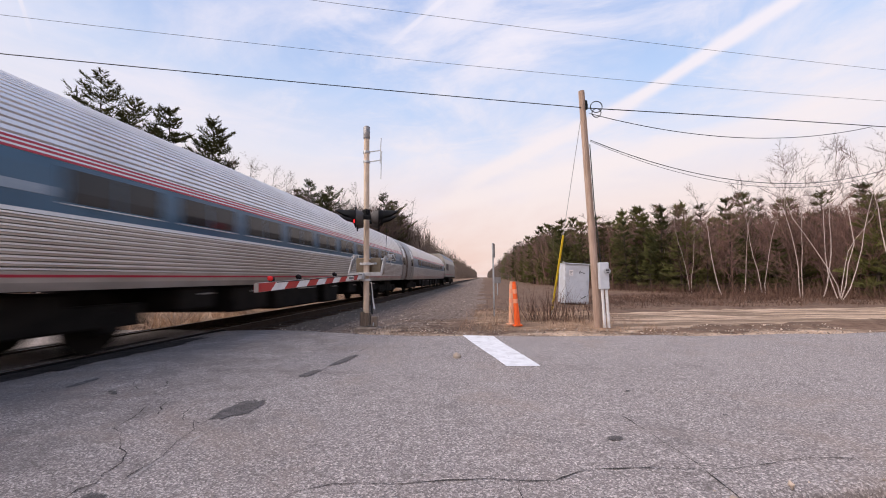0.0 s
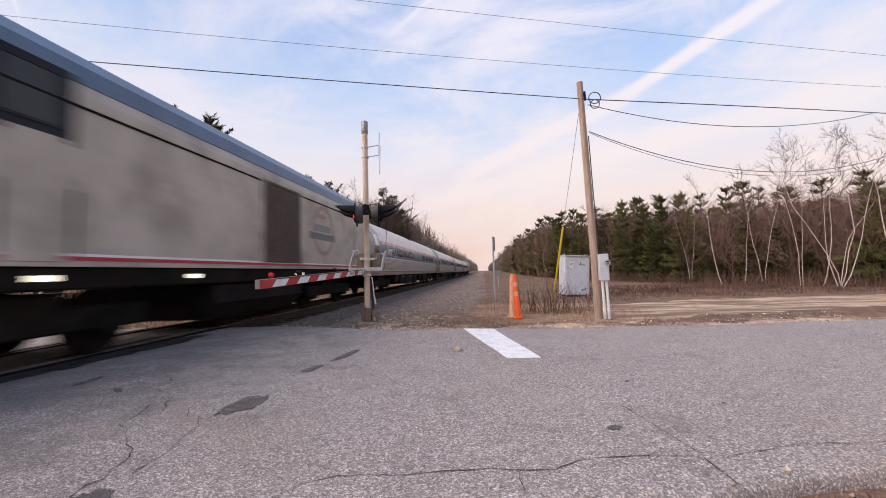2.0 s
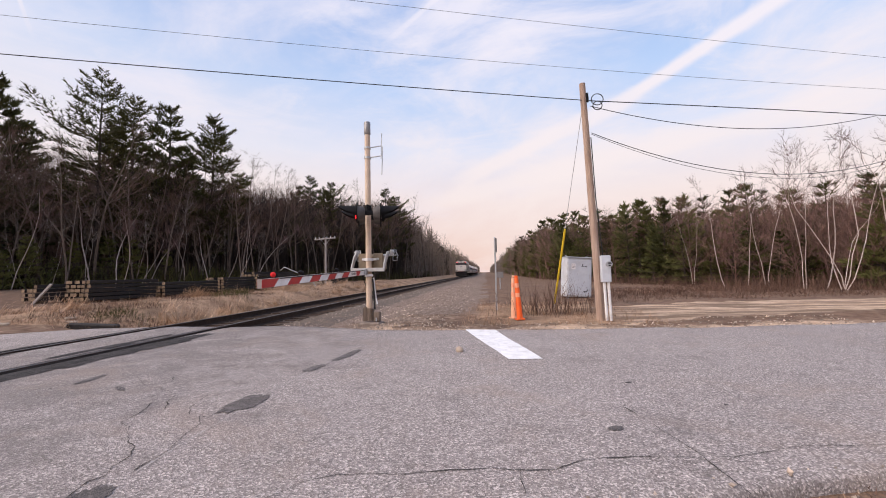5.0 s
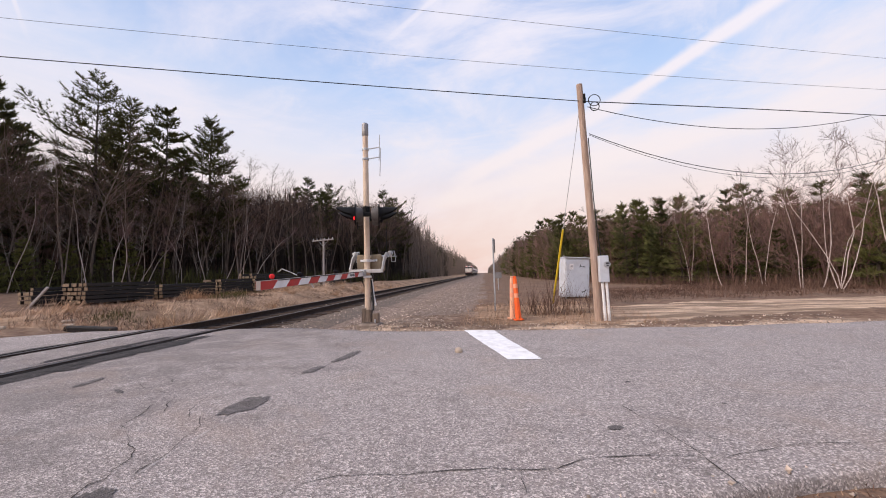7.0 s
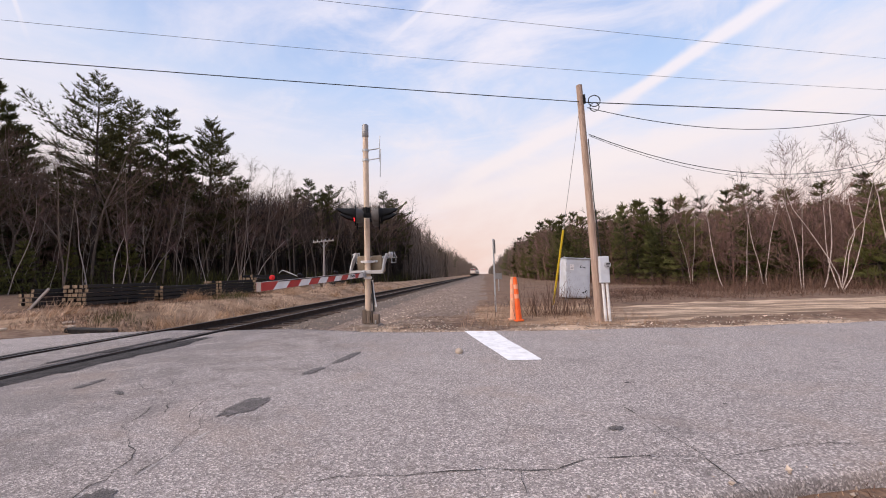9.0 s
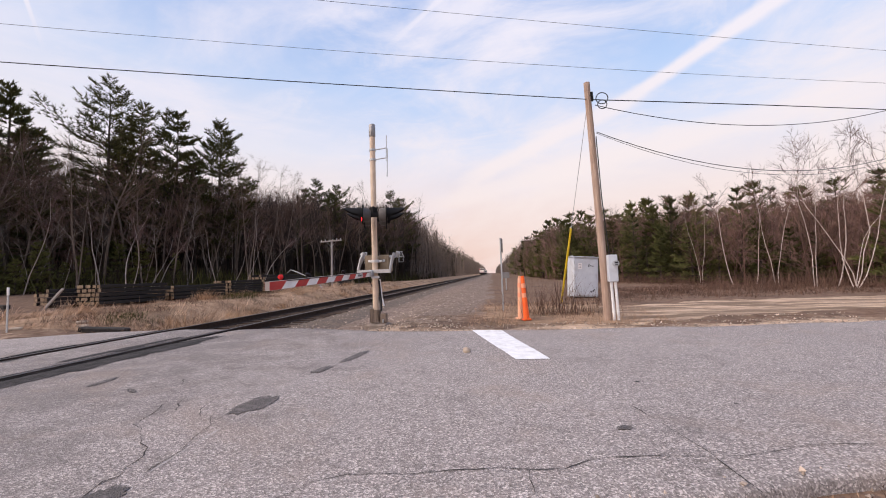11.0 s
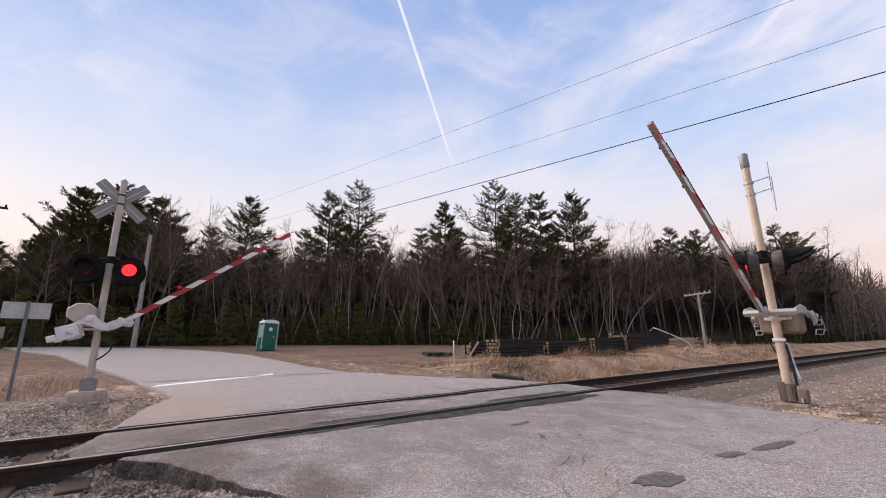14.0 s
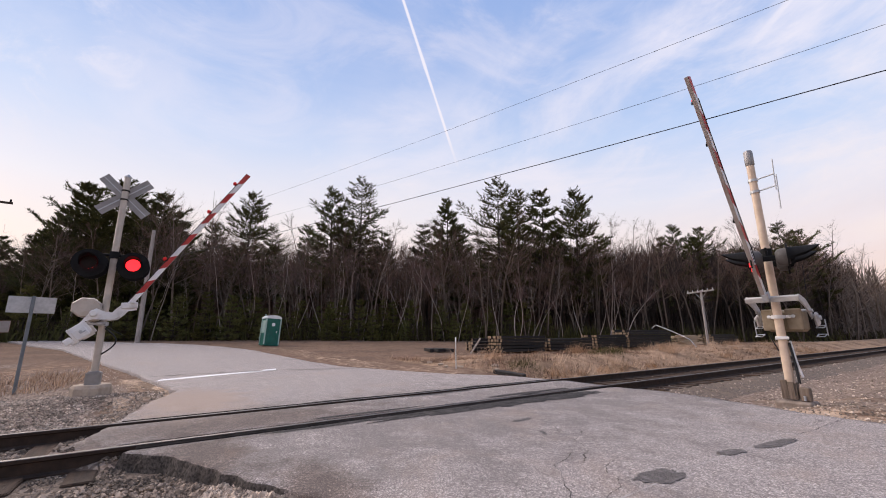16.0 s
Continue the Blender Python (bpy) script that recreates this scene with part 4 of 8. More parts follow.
for _ in range(3000):          # pebbles strewn on the dirt round the crossbuck
    x, y = rng.uniform(-13, -2.0), rng.uniform(-4.5, 0.75)
    if on_road(x, y) < 0.06:
        spots.append((x, y, ground_z(x, y) if on_road(x, y) < 0 else road_z(x)))
stones("verge_pebbles", spots, "small pebbles and grit along the road edge", 6, 0.006, 0.022)


# ---- train ----
# every vehicle's origin: on the track's centre line at its end towards the crossing; it reaches along +y
COACH_L, CAB_L = 25.7, 15.9
SIDE = ((1.40, 0.96), (1.47, 1.06), (1.53, 1.25), (1.565, 1.55), (1.58, 1.85), (1.58, 2.15), (1.56, 2.45), (1.50, 2.70), (1.40, 2.95), (1.26, 3.18), (1.07, 3.40), (0.83, 3.58), (0.55, 3.73), (0.28, 3.81), (0.0, 3.84))


def side_at(z):
    for (x0, z0), (x1, z1) in zip(SIDE, SIDE[1:]):
        if z0 <= z <= z1:
            return x0 + (x1 - x0) * (z - z0) / (z1 - z0)
    return 0.0


def along_side(s, grooves=True):
    """Points of the half outline, with flutes where the sheet is corrugated."""
    out = []
    steps = 460
    length = [0.0]
    for (x0, z0), (x1, z1) in zip(SIDE, SIDE[1:]):
        length.append(length[-1] + math.hypot(x1 - x0, z1 - z0))
    for i in range(steps + 1):
        d = length[-1] * i / steps
        j = max(k for k in range(len(length)) if length[k] <= d + 1e-9)
        j = min(j, len(SIDE) - 2)
        t = (d - length[j]) / (length[j + 1] - length[j])
        x, z = (SIDE[j][k] + (SIDE[j + 1][k] - SIDE[j][k]) * t for k in (0, 1))
        if grooves:
            if 1.17 < z < 1.83:
                x -= 0.045 * (math.sin(2 * math.pi * (z - 1.17) / 0.066) < 0.1)
            elif 2.66 < z < 3.72:
                q = (d % 0.092) / 0.092
                drop = 0.060 * (q < 0.30)
                x, z = x - drop * 0.6, z - drop * 0.6
        out.append((s * x, z))
    return out


def full_outline(grooves):
    right = along_side(1, grooves)
    left = along_side(-1, grooves)
    return right + left[::-1][1:]


def strip_on_side(f, y0, y1, z0, z1, s, proud, n=3):
    """A thin sheet that follows the side between two heights."""
    pts = [z0 + (z1 - z0) * i / n for i in range(n + 1)]
    ring = [(s * (side_at(z) + proud), z) for z in pts] + [(s * (side_at(z) - 0.03), z) for z in pts[::-1]]
    f.prism(ring, y0, y1)


def wheelset(parent, y):
    for x in (-0.7525, 0.7525):
        part("wheel", Form().tube(((x - 0.085, y, 0.46), (x - 0.05, y, 0.46), (x - 0.048, y, 0.46), (x + 0.05, y, 0.46)), [0.485, 0.485, 0.46, 0.46], 24), UNDER, parent)
    part("axle", Form().tube(((-0.9, y, 0.46), (0.9, y, 0.46)), 0.09, 10), UNDER, parent)


def truck(parent, y, base=2.6):
    ob = part("truck", Form(), UNDER, parent)
    f = Form()
    for x in (-1.02, 1.02):
        f.box((x, y, 0.56), (0.16, base + 1.1, 0.34), 0.03)
        for w in (-base / 2, base / 2):
            f.box((x, y + w, 0.47), (0.22, 0.36, 0.34), 0.04)
        f.tube(((x, y - 0.3, 0.45), (x, y - 0.3, 0.85)), 0.11, 10)
        f.tube(((x, y + 0.3, 0.45), (x, y + 0.3, 0.85)), 0.11, 10)
    f.box((0, y, 0.72), (2.2, 1.4, 0.40), 0.04)
    ob.data = f.mesh("truck", UNDER)
    for w in (-base / 2, base / 2):
        wheelset(ob, y + w)
    return ob


def coach(name, label, skip=()):
    """A fluted coach; skip: the windows, counted from the near end, that its belt lacks."""
    ob = thing(name, pose(0, -300, 0), label, "railway coach", "coaches of the train")
    L = COACH_L - 0.8
    y0, y1 = 0.40, 0.40 + L
    ends = 1.62
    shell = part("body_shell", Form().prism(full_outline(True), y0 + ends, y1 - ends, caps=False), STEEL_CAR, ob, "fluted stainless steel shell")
    # below the belt the groove shade is put into the steel's colour
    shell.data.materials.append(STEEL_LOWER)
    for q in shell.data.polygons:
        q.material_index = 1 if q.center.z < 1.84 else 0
    plain = full_outline(False)[::12]
    for a, b, tip in ((y0 + ends, y0 + 0.35, y0), (y1 - ends, y1 - 0.35, y1)):
        rings = [[(x, t, z) for x, z in plain] for t in (a, b)]
        rings.append([(x * 0.90, tip, 2.2 + (z - 2.2) * 0.97) for x, z in plain])
        f = Form().loft(rings, caps=False)
        f.add(rings[-1], [tuple(range(len(plain)))])
        part("vestibule_end", f, STEEL_DULL, ob, "smooth dirty steel vestibule end")
    part("floor", Form().box((0, (y0 + y1) / 2, 1.0), (2.7, L - 0.4, 0.1)), UNDER, ob)
    for s in (-1, 1):
        f = Form()
        strip_on_side(f, y0 + ends, y1 - ends, 1.875, 2.50, s, 0.006, 5)
        part("belt_panel", f, CAR_BLUE, ob, "dark blue window belt")
        for z0, z1, m in ((2.505, 2.535, CAR_RED), (2.535, 2.56, CAR_WHITE), (2.56, 2.592, CAR_RED), (2.592, 2.615, CAR_WHITE), (2.615, 2.645, CAR_RED), (1.830, 1.876, CAR_WHITE), (1.12, 1.152, CAR_RED)):
            f = Form()
            strip_on_side(f, y0 + ends, y1 - ends, z0, z1, s, 0.010, 1)
            part("stripe", f, m, ob)
        # pale strips stand in for the highlights on the flute ridges
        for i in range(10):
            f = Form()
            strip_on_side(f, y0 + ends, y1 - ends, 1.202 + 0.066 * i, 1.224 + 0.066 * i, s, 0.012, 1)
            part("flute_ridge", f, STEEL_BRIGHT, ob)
        pitch = 1.827
        for c in (3.35, COACH_L - 3.35):
            f = Form()
            strip_on_side(f, c - 0.42, c + 0.42, 2.06, 2.17, s, 0.011, 2)
            part("emblem", f, EMBLEM_PALE, ob, "pale emblem on the blue belt, plain")
        for i in range(10):
            if i in skip:
                continue
            c = 4.63 + pitch * i
            f = Form()
            strip_on_side(f, c - pitch * 0.40, c + pitch * 0.40, 2.02, 2.43, s, 0.013, 3)
            w = part("window", f, CAR_GLASS, ob)
            for a, b, nm in ((c - pitch * 0.40, c - pitch * 0.40 + 0.03, "window_frame"), (c + pitch * 0.40 - 0.03, c + pitch * 0.40, "window_frame"), (c - 0.02, c + 0.02, "mullion")):
                g = Form()
                strip_on_side(g, a, b, 2.02, 2.43, s, 0.018, 3)
                part(nm, g, CAR_BLUE, w)
            g = Form()
            strip_on_side(g, c - pitch * 0.39, c + pitch * 0.39, 1.985, 1.998, s, 0.022, 1)
            part("sill_strip", g, CAR_WHITE, w, "thin pale strip under the window")
        for c in (y0 + 0.98, y1 - 0.98):
            f = Form()
            strip_on_side(f, c - 0.42, c + 0.42, 1.10, 2.98, s, 0.012, 8)
            d = part("door", f, STEEL_DULL, ob, "dirty steel vestibule door")
            f = Form()
            strip_on_side(f, c - 0.28, c + 0.28, 1.90, 2.34, s, 0.018, 4)
            part("door_window", f, CAR_GLASS, d)
            # upper door window: its white sky reflection is put into the colour
            f = Form()
            strip_on_side(f, c - 0.30, c + 0.30, 2.40, 2.92, s, 0.018, 4)
            part("door_sky_pane", f, CAR_WHITE, d, "upper door pane with its sky reflection painted white")
            f = Form()
            for a, b in ((c - 0.45, c - 0.42), (c + 0.42, c + 0.45)):
                strip_on_side(f, a, b, 1.05, 3.0, s, 0.014, 8)
            part("door_frame", f, UNDER, d)
    for c in (13.1,) if skip else ():
        part("roof_vent", Form().box((0.75, c, 3.60), (0.5, 0.55, 0.10), 0.02, Matrix.Rotation(radians(32), 4, "Y")), UNDER, ob, "small dark roof vent")
    for t in (y0 + 3.4, y1 - 3.4):
        truck(ob, t)
    for c, w, h in ((6.6, 0.9, 0.42), (8.3, 1.3, 0.56), (10.6, 2.5, 0.62), (13.0, 1.2, 0.64), (15.2, 0.9, 0.44), (17.6, 1.8, 0.56)):
        box = part("equipment_box", Form().box((0, c, 0.95 - h / 2), (2.62, w, h), 0.05), UNDER, ob)
        # thin pale bars painted on as glints of the box bolts
        for e in (-1, 1):
            part("bolt_glint", Form().box((e * 1.315, c + 0.2 * w, 0.82), (0.014, 0.40 * w, 0.03), 0.004), STEEL_DULL, box)
    part("air_tank", Form().tube(((0.9, 18.9, 0.66), (0.9, 20.2, 0.66)), 0.17, 12), UNDER, ob)
    for c, d in ((y0, -1), (y1, 1)):
        ring = [(x * 0.92, 2.2 + (z - 2.2) * 0.95) for x, z in plain]
        part("outer_bellows", Form().prism(ring, c - 0.02 * d, c + d * 0.38), BELLOWS, ob, "rusty brown gangway bellows")
        part("coupler", Form().box((0, c + d * 0.15, 0.85), (0.28, 0.5, 0.28), 0.05), UNDER, ob)
    return ob


EMBLEM_PALE = mat("pale_emblem_film", (0.24, 0.30, 0.36), (0.34, 0.39, 0.44), 5, 0.4, 0, 0)


def cab_unit():
    """The old cab car at the tail: cowl body, flat raked nose towards the crossing."""
    ob = thing("cab_car", pose(0, -300, 0), "silver-grey cowl cab car with a cream nose", "locomotive")
    w = 1.52
    outline = [(-w, 1.42), (w, 1.42), (w, 3.60), (1.42, 4.02), (1.14, 4.29), (0.6, 4.38), (-0.6, 4.38), (-1.14, 4.29), (-1.42, 4.02), (-w, 3.60)]
    part("body", Form().prism(outline, 1.9, CAB_L - 0.35), LOCO_GREY, ob, "silver-grey cowl body")
    # cab behind the raked nose
    f = Form()
    r0 = [(-w, 0.62, 1.55), (w, 0.62, 1.55), (w, 0.62, 3.22), (-w, 0.62, 3.22)]
    f.loft([[(x * 0.90, 0.0 if z < 2 else 0.10, z) for x, _, z in r0], [(x, 0.5, z) for x, _, z in r0], [(x, 1.9, z) for x, _, z in r0]])
    part("nose", f, LOCO_GREY, ob)
    f = Form()
    f.add([(-1.355, -0.012, 1.62), (1.355, -0.012, 1.62), (1.355, 0.088, 3.18), (-1.355, 0.088, 3.18), (-1.355, 0.05, 1.62), (1.355, 0.05, 1.62), (1.355, 0.15, 3.18), (-1.355, 0.15, 3.18)],
          [(0, 1, 2, 3), (7, 6, 5, 4), (0, 4, 5, 1), (1, 5, 6, 2), (2, 6, 7, 3), (3, 7, 4, 0)])
    nose = part("nose_panel", f, LOCO_FACE, ob, "cream painted nose panel")
    part("nose_stripe", Form().box((0, 0.0, 1.585), (2.74, 0.05, 0.06), 0.01), CAR_RED, nose)
    for z in (2.76, 2.98):
        part("headlight", Form().tube(((0, -0.02 + (z - 1.62) * 0.064, z), (0, 0.06 + (z - 1.62) * 0.064, z)), 0.095, 14), BLACK_METAL, nose, "dark headlight")
    for x in (-1.10, 1.10):
        h = part("ditch_light", Form().box((x, 0.0, 1.86), (0.30, 0.07, 0.26), 0.02), BLACK_METAL, nose)
        part("lens", Form().tube(((x, -0.045, 1.86), (x, 0.0, 1.86)), 0.09, 12), CABINET_GREY, h)
    # worn lettering on the nose as plain bars
    for i in range(5):
        part("worn_letter_bar", Form().box((-0.1 + i * 0.2, 0.045, 2.36), (0.13, 0.012, 0.13 if i % 2 else 0.09)), LOCO_WORN, nose)
    f = Form()
    cab = [(-w, 0.62, 3.22), (w, 0.62, 3.22), (1.40, 1.05, 4.05), (0.9, 1.12, 4.30), (-0.9, 1.12, 4.30), (-1.40, 1.05, 4.05)]
    back = [(-w, 1.95, 3.22), (w, 1.95, 3.22), (1.42, 1.95, 4.02), (0.95, 1.95, 4.34), (-0.95, 1.95, 4.34), (-1.42, 1.95, 4.02)]
    f.loft([cab, back])
    part("cab_roof", f, LOCO_GREY, ob, "silver-grey cab top")
    part("brow_band", Form().box((0, 0.62, 3.19), (3.02, 0.14, 0.13), 0.02), CAB_DARK, ob, "dark band under the windscreen")
    part("beacon", Form().box((-0.05, 1.0, 4.20), (0.26, 0.16, 0.22), 0.04), BLACK_METAL, ob)
    def on_front(x, z, d=0.0):
        t = (z - 3.22) / 0.83
        return (x, 0.62 + 0.43 * t - 0.055 - d, z)
    f = Form()
    for a, b in ((-1.30, -0.08), (0.08, 1.30)):
        f.add([on_front(a, 3.28), on_front(b, 3.28), on_front(b, 3.80), on_front(a, 3.80)], [(0, 1, 2, 3)])
        f.add([on_front(a, 3.28, -.02), on_front(b, 3.28, -.02), on_front(b, 3.80, -.02), on_front(a, 3.80, -.02)], [(3, 2, 1, 0)])
    part("windscreen", f, SCREEN, ob)
    g = Form()
    g.add([on_front(-1.44, 3.24, -.018), on_front(1.44, 3.24, -.018), on_front(1.36, 3.88, -.018), on_front(-1.36, 3.88, -.018), on_front(-1.44, 3.24, -.07), on_front(1.44, 3.24, -.07), on_front(1.36, 3.88, -.07), on_front(-1.36, 3.88, -.07)],
          [(0, 1, 2, 3), (7, 6, 5, 4), (0, 4, 5, 1), (1, 5, 6, 2), (2, 6, 7, 3), (3, 7, 4, 0)])
    part("windscreen_surround", g, CAB_DARK, ob, "dark paint round the windscreen")
    for x in (-0.42, 0.42):
        part("number_board", Form().box((x, 0.98, 3.92), (0.50, 0.08, 0.14), 0.02), HEAD_GLOW, ob, "number board, plain")
    for x in (-1.08, 1.08):
        part("marker_lamp", Form().box((x, 0.94, 3.93), (0.30, 0.12, 0.13), 0.03), MARKER_GLOW, ob, "lit red marker lamp")
    part("horn", Form().box((0, 1.25, 4.40), (0.9, 0.25, 0.12), 0.03).tube(((-0.4, 1.0, 4.47), (0.4, 1.0, 4.47)), 0.05, 8), BLACK_METAL, ob)
    part("roof_band", Form().prism([(-1.43, 4.025), (-1.146, 4.298), (-0.6, 4.39), (0.6, 4.39), (1.146, 4.298), (1.43, 4.025), (1.495, 3.76), (1.475, 3.755), (1.41, 4.01), (1.13, 4.28), (-1.13, 4.28), (-1.41, 4.01), (-1.475, 3.755), (-1.495, 3.76)], 1.97, CAB_L - 0.3), LOCO_BLUE, ob, "faded blue roof edge")
    for s in (-1, 1):
        x = s * (w + 0.004)
        f = Form()
        f.box((x, (2 + CAB_L - 0.35) / 2, 1.52), (0.012, CAB_L - 2.5, 0.05))
        part("red_line", f, CAR_RED, ob)
        part("white_line", Form().box((x, (2 + CAB_L - 0.35) / 2, 1.565), (0.012, CAB_L - 2.5, 0.035)), CAR_WHITE, ob)
        part("rain_strip", Form().box((x, 8.6, 3.44), (0.03, 12.4, 0.03)), UNDER, ob)
        f = Form()
        f.box((x, 8.62, 2.53), (0.02, 1.80, 1.94))
        d = part("roller_door", f, LOCO_DARK, ob, "dark slatted roll-up baggage door")
        g = Form()
        for i in range(38):
            g.box((s * (w + 0.02), 8.62, 1.60 + 0.05 * i), (0.02, 1.74, 0.03), 0.006)
        part("slats", g, LOCO_DARK, d)
        for y in (7.68, 9.56):
            part("door_frame", Form().box((s * (w + 0.02), y, 2.54), (0.05, 0.08, 1.98), 0.01), LOCO_GREY, d)
        n = 28
        f = Form()
        ring = [(math.cos(6.2832 * i / n), math.sin(6.2832 * i / n)) for i in range(n)]
        for y, z in ((11.15, 2.62),):
            inner = [(x + s * 0.006, y + 0.66 * a, z + 0.66 * b) for a, b in ring]
            outer = [(x + s * 0.006, y + 0.80 * a, z + 0.80 * b) for a, b in ring]
            f.add(inner + outer, [(i, (i + 1) % n, n + (i + 1) % n, n + i) for i in range(n)])
        e = part("emblem_ring", f, EMBLEM_RED, ob, "worn red ring emblem, plain")
        part("emblem_hill", Form().box((x, 11.10, 2.68), (0.010, 1.15, 0.22)), EMBLEM_GREEN, e)
        part("emblem_sun", Form().box((x, 11.05, 3.05), (0.010, 0.55, 0.12)), EMBLEM_RED, e)
        part("emblem_bar", Form().box((x, 11.10, 2.42), (0.018, 1.90, 0.20)), EMBLEM_GREY, e, "dark bar across the ring emblem")
        part("body_panel", Form().box((x, 13.6, 2.55), (0.012, 1.5, 1.85), 0.004), LOCO_GREY, ob, "raised side panel")
        part("panel_drip", Form().box((x, 13.6, 3.50), (0.03, 1.7, 0.03)), UNDER, ob)
        part("window_surround", Form().box((x, 2.10, 3.36), (0.012, 2.75, 0.92), 0.004), CAB_DARK, ob, "dark paint round the cab windows")
        for y, q in ((1.35, 0.62), (2.15, 0.72), (2.98, 0.66)):
            win = part("cab_side_window", Form().box((x, y, 3.40), (0.024, q, 0.62), 0.006), CAR_GLASS, ob)
            part("window_frame", Form().box((x, y, 3.075), (0.04, q + 0.06, 0.03)).box((x, y, 3.725), (0.04, q + 0.06, 0.03)).box((x, y - q / 2, 3.40), (0.04, 0.03, 0.62)).box((x, y + q / 2, 3.40), (0.04, 0.03, 0.62)), CAB_DARK, win)
        part("cab_door", Form().box((x, 3.05, 2.22), (0.02, 0.66, 1.50), 0.01), LOCO_GREY, ob)
        for y, z, q in ((0.85, 2.75, 0.55), (0.85, 2.25, 0.5), (0.85, 1.80, 0.5), (1.75, 2.05, 1.1), (1.75, 1.80, 1.1)):
            part("side_louvre", Form().box((s * (w + 0.008), y, z), (0.02, q, 0.03), 0.006), LOCO_DARK, ob)
        for i, (y, q) in enumerate(((1.45, 0.18), (1.75, 0.26), (2.12, 0.22), (2.45, 0.16))):
            part("worn_letter_bar", Form().box((x, y, 2.55 + 0.05 * (i % 2)), (0.012, q, 0.16)), EMBLEM_GREY, ob)
        for y in (2.64, 3.46):
            part("door_grab_iron", Form().tube(((x + s * 0.05, y, 1.55), (x + s * 0.05, y, 2.35)), 0.016, 6), UNDER, ob)
        for z in (2.0, 2.25, 2.5, 2.75):
            part("grab_iron", Form().tube(((x + s * 0.05, 0.75, z), (x + s * 0.05, 1.15, z)), 0.014, 6), LOCO_GREY, ob)
        for y in (3.2, 5.6, 9.6):
            part("step_lamp", Form().box((s * 1.48, y, 1.28), (0.06, 0.24, 0.07), 0.01), STEP_GLOW, ob, "small lit step lamp")
    part("underframe", Form().box((0, CAB_L / 2, 1.28), (2.9, CAB_L - 1.0, 0.30), 0.03), UNDER, ob)
    part("fuel_tank", Form().prism([(-1.35, 1.1), (1.35, 1.1), (1.4, 0.75), (1.1, 0.42), (-1.1, 0.42), (-1.4, 0.75)], 6.3, 9.9), UNDER, ob)
    part("pilot", Form().loft([[(-1.42, 0.15, 0.26), (1.42, 0.15, 0.26), (1.5, 0.35, 1.35), (-1.5, 0.35, 1.35)], [(-1.42, 0.55, 0.26), (1.42, 0.55, 0.26), (1.5, 0.6, 1.35), (-1.5, 0.6, 1.35)]]), PLOUGH, ob, "dusty brown snow-plough pilot")
    part("coupler", Form().box((0, 0.0, 0.86), (0.30, 0.8, 0.30), 0.06), UNDER, ob)
    for x in (-0.9, -0.45, 0.5, 0.95):
        part("air_hose", Form().tube(((x, 0.2, 1.0), (x, -0.08, 0.85), (x, -0.05, 0.55)), 0.03, 8), RUBBER, ob)
    for s in (-1, 1):
        f = Form()
        for i in range(3):
            f.box((s * 1.42, 0.95, 0.45 + 0.28 * i), (0.16, 0.4, 0.03))
        for y in (0.72, 1.18):
            f.box((s * 1.42, y, 0.85), (0.14, 0.04, 1.0))
        part("cab_steps", f, UNDER, ob)
    for y in (3.1, CAB_L - 3.1):
        truck(ob, y, 2.74)
    part("diaphragm", Form().box((0, CAB_L - 0.2, 2.40), (1.3, 0.36, 2.3), 0.08), BELLOWS, ob)
    for c in ob.children:                       # the cowl sits low on its springs
        if not c.name.startswith("truck"):
            c.matrix_basis = pose(0, 0, -0.17)
    return ob


PLOUGH = mat("dusty_plough_paint", (0.022, 0.018, 0.016), (0.055, 0.046, 0.040), 2, 0.9, 0, 0.1, 30, (0.085, 0.072, 0.062), 1.5, 0.5)
CAB_DARK = mat("dark_cab_paint", (0.020, 0.022, 0.030), (0.040, 0.043, 0.052), 2, 0.7, 0, 0.03, 30, (0.03, 0.03, 0.03), 1.2, 0.4, spec=0.06)
# SCREEN: the warm brown reflection of the trees is put into the colour
SCREEN = mat("windscreen_warm_reflection", (0.055, 0.042, 0.037), (0.085, 0.067, 0.06), 1.2, 0.6, 0, 0, spec=0.06)
EMBLEM_GREY = mat("worn_grey_decal", (0.13, 0.14, 0.13), (0.22, 0.22, 0.20), 6, 0.6, 0, 0)
EMBLEM_RED = mat("worn_red_decal", (0.33, 0.21, 0.17), (0.40, 0.28, 0.23), 6, 0.6, 0, 0)
EMBLEM_GREEN = mat("worn_green_decal", (0.22, 0.24, 0.20), (0.29, 0.30, 0.26), 6, 0.6, 0, 0)


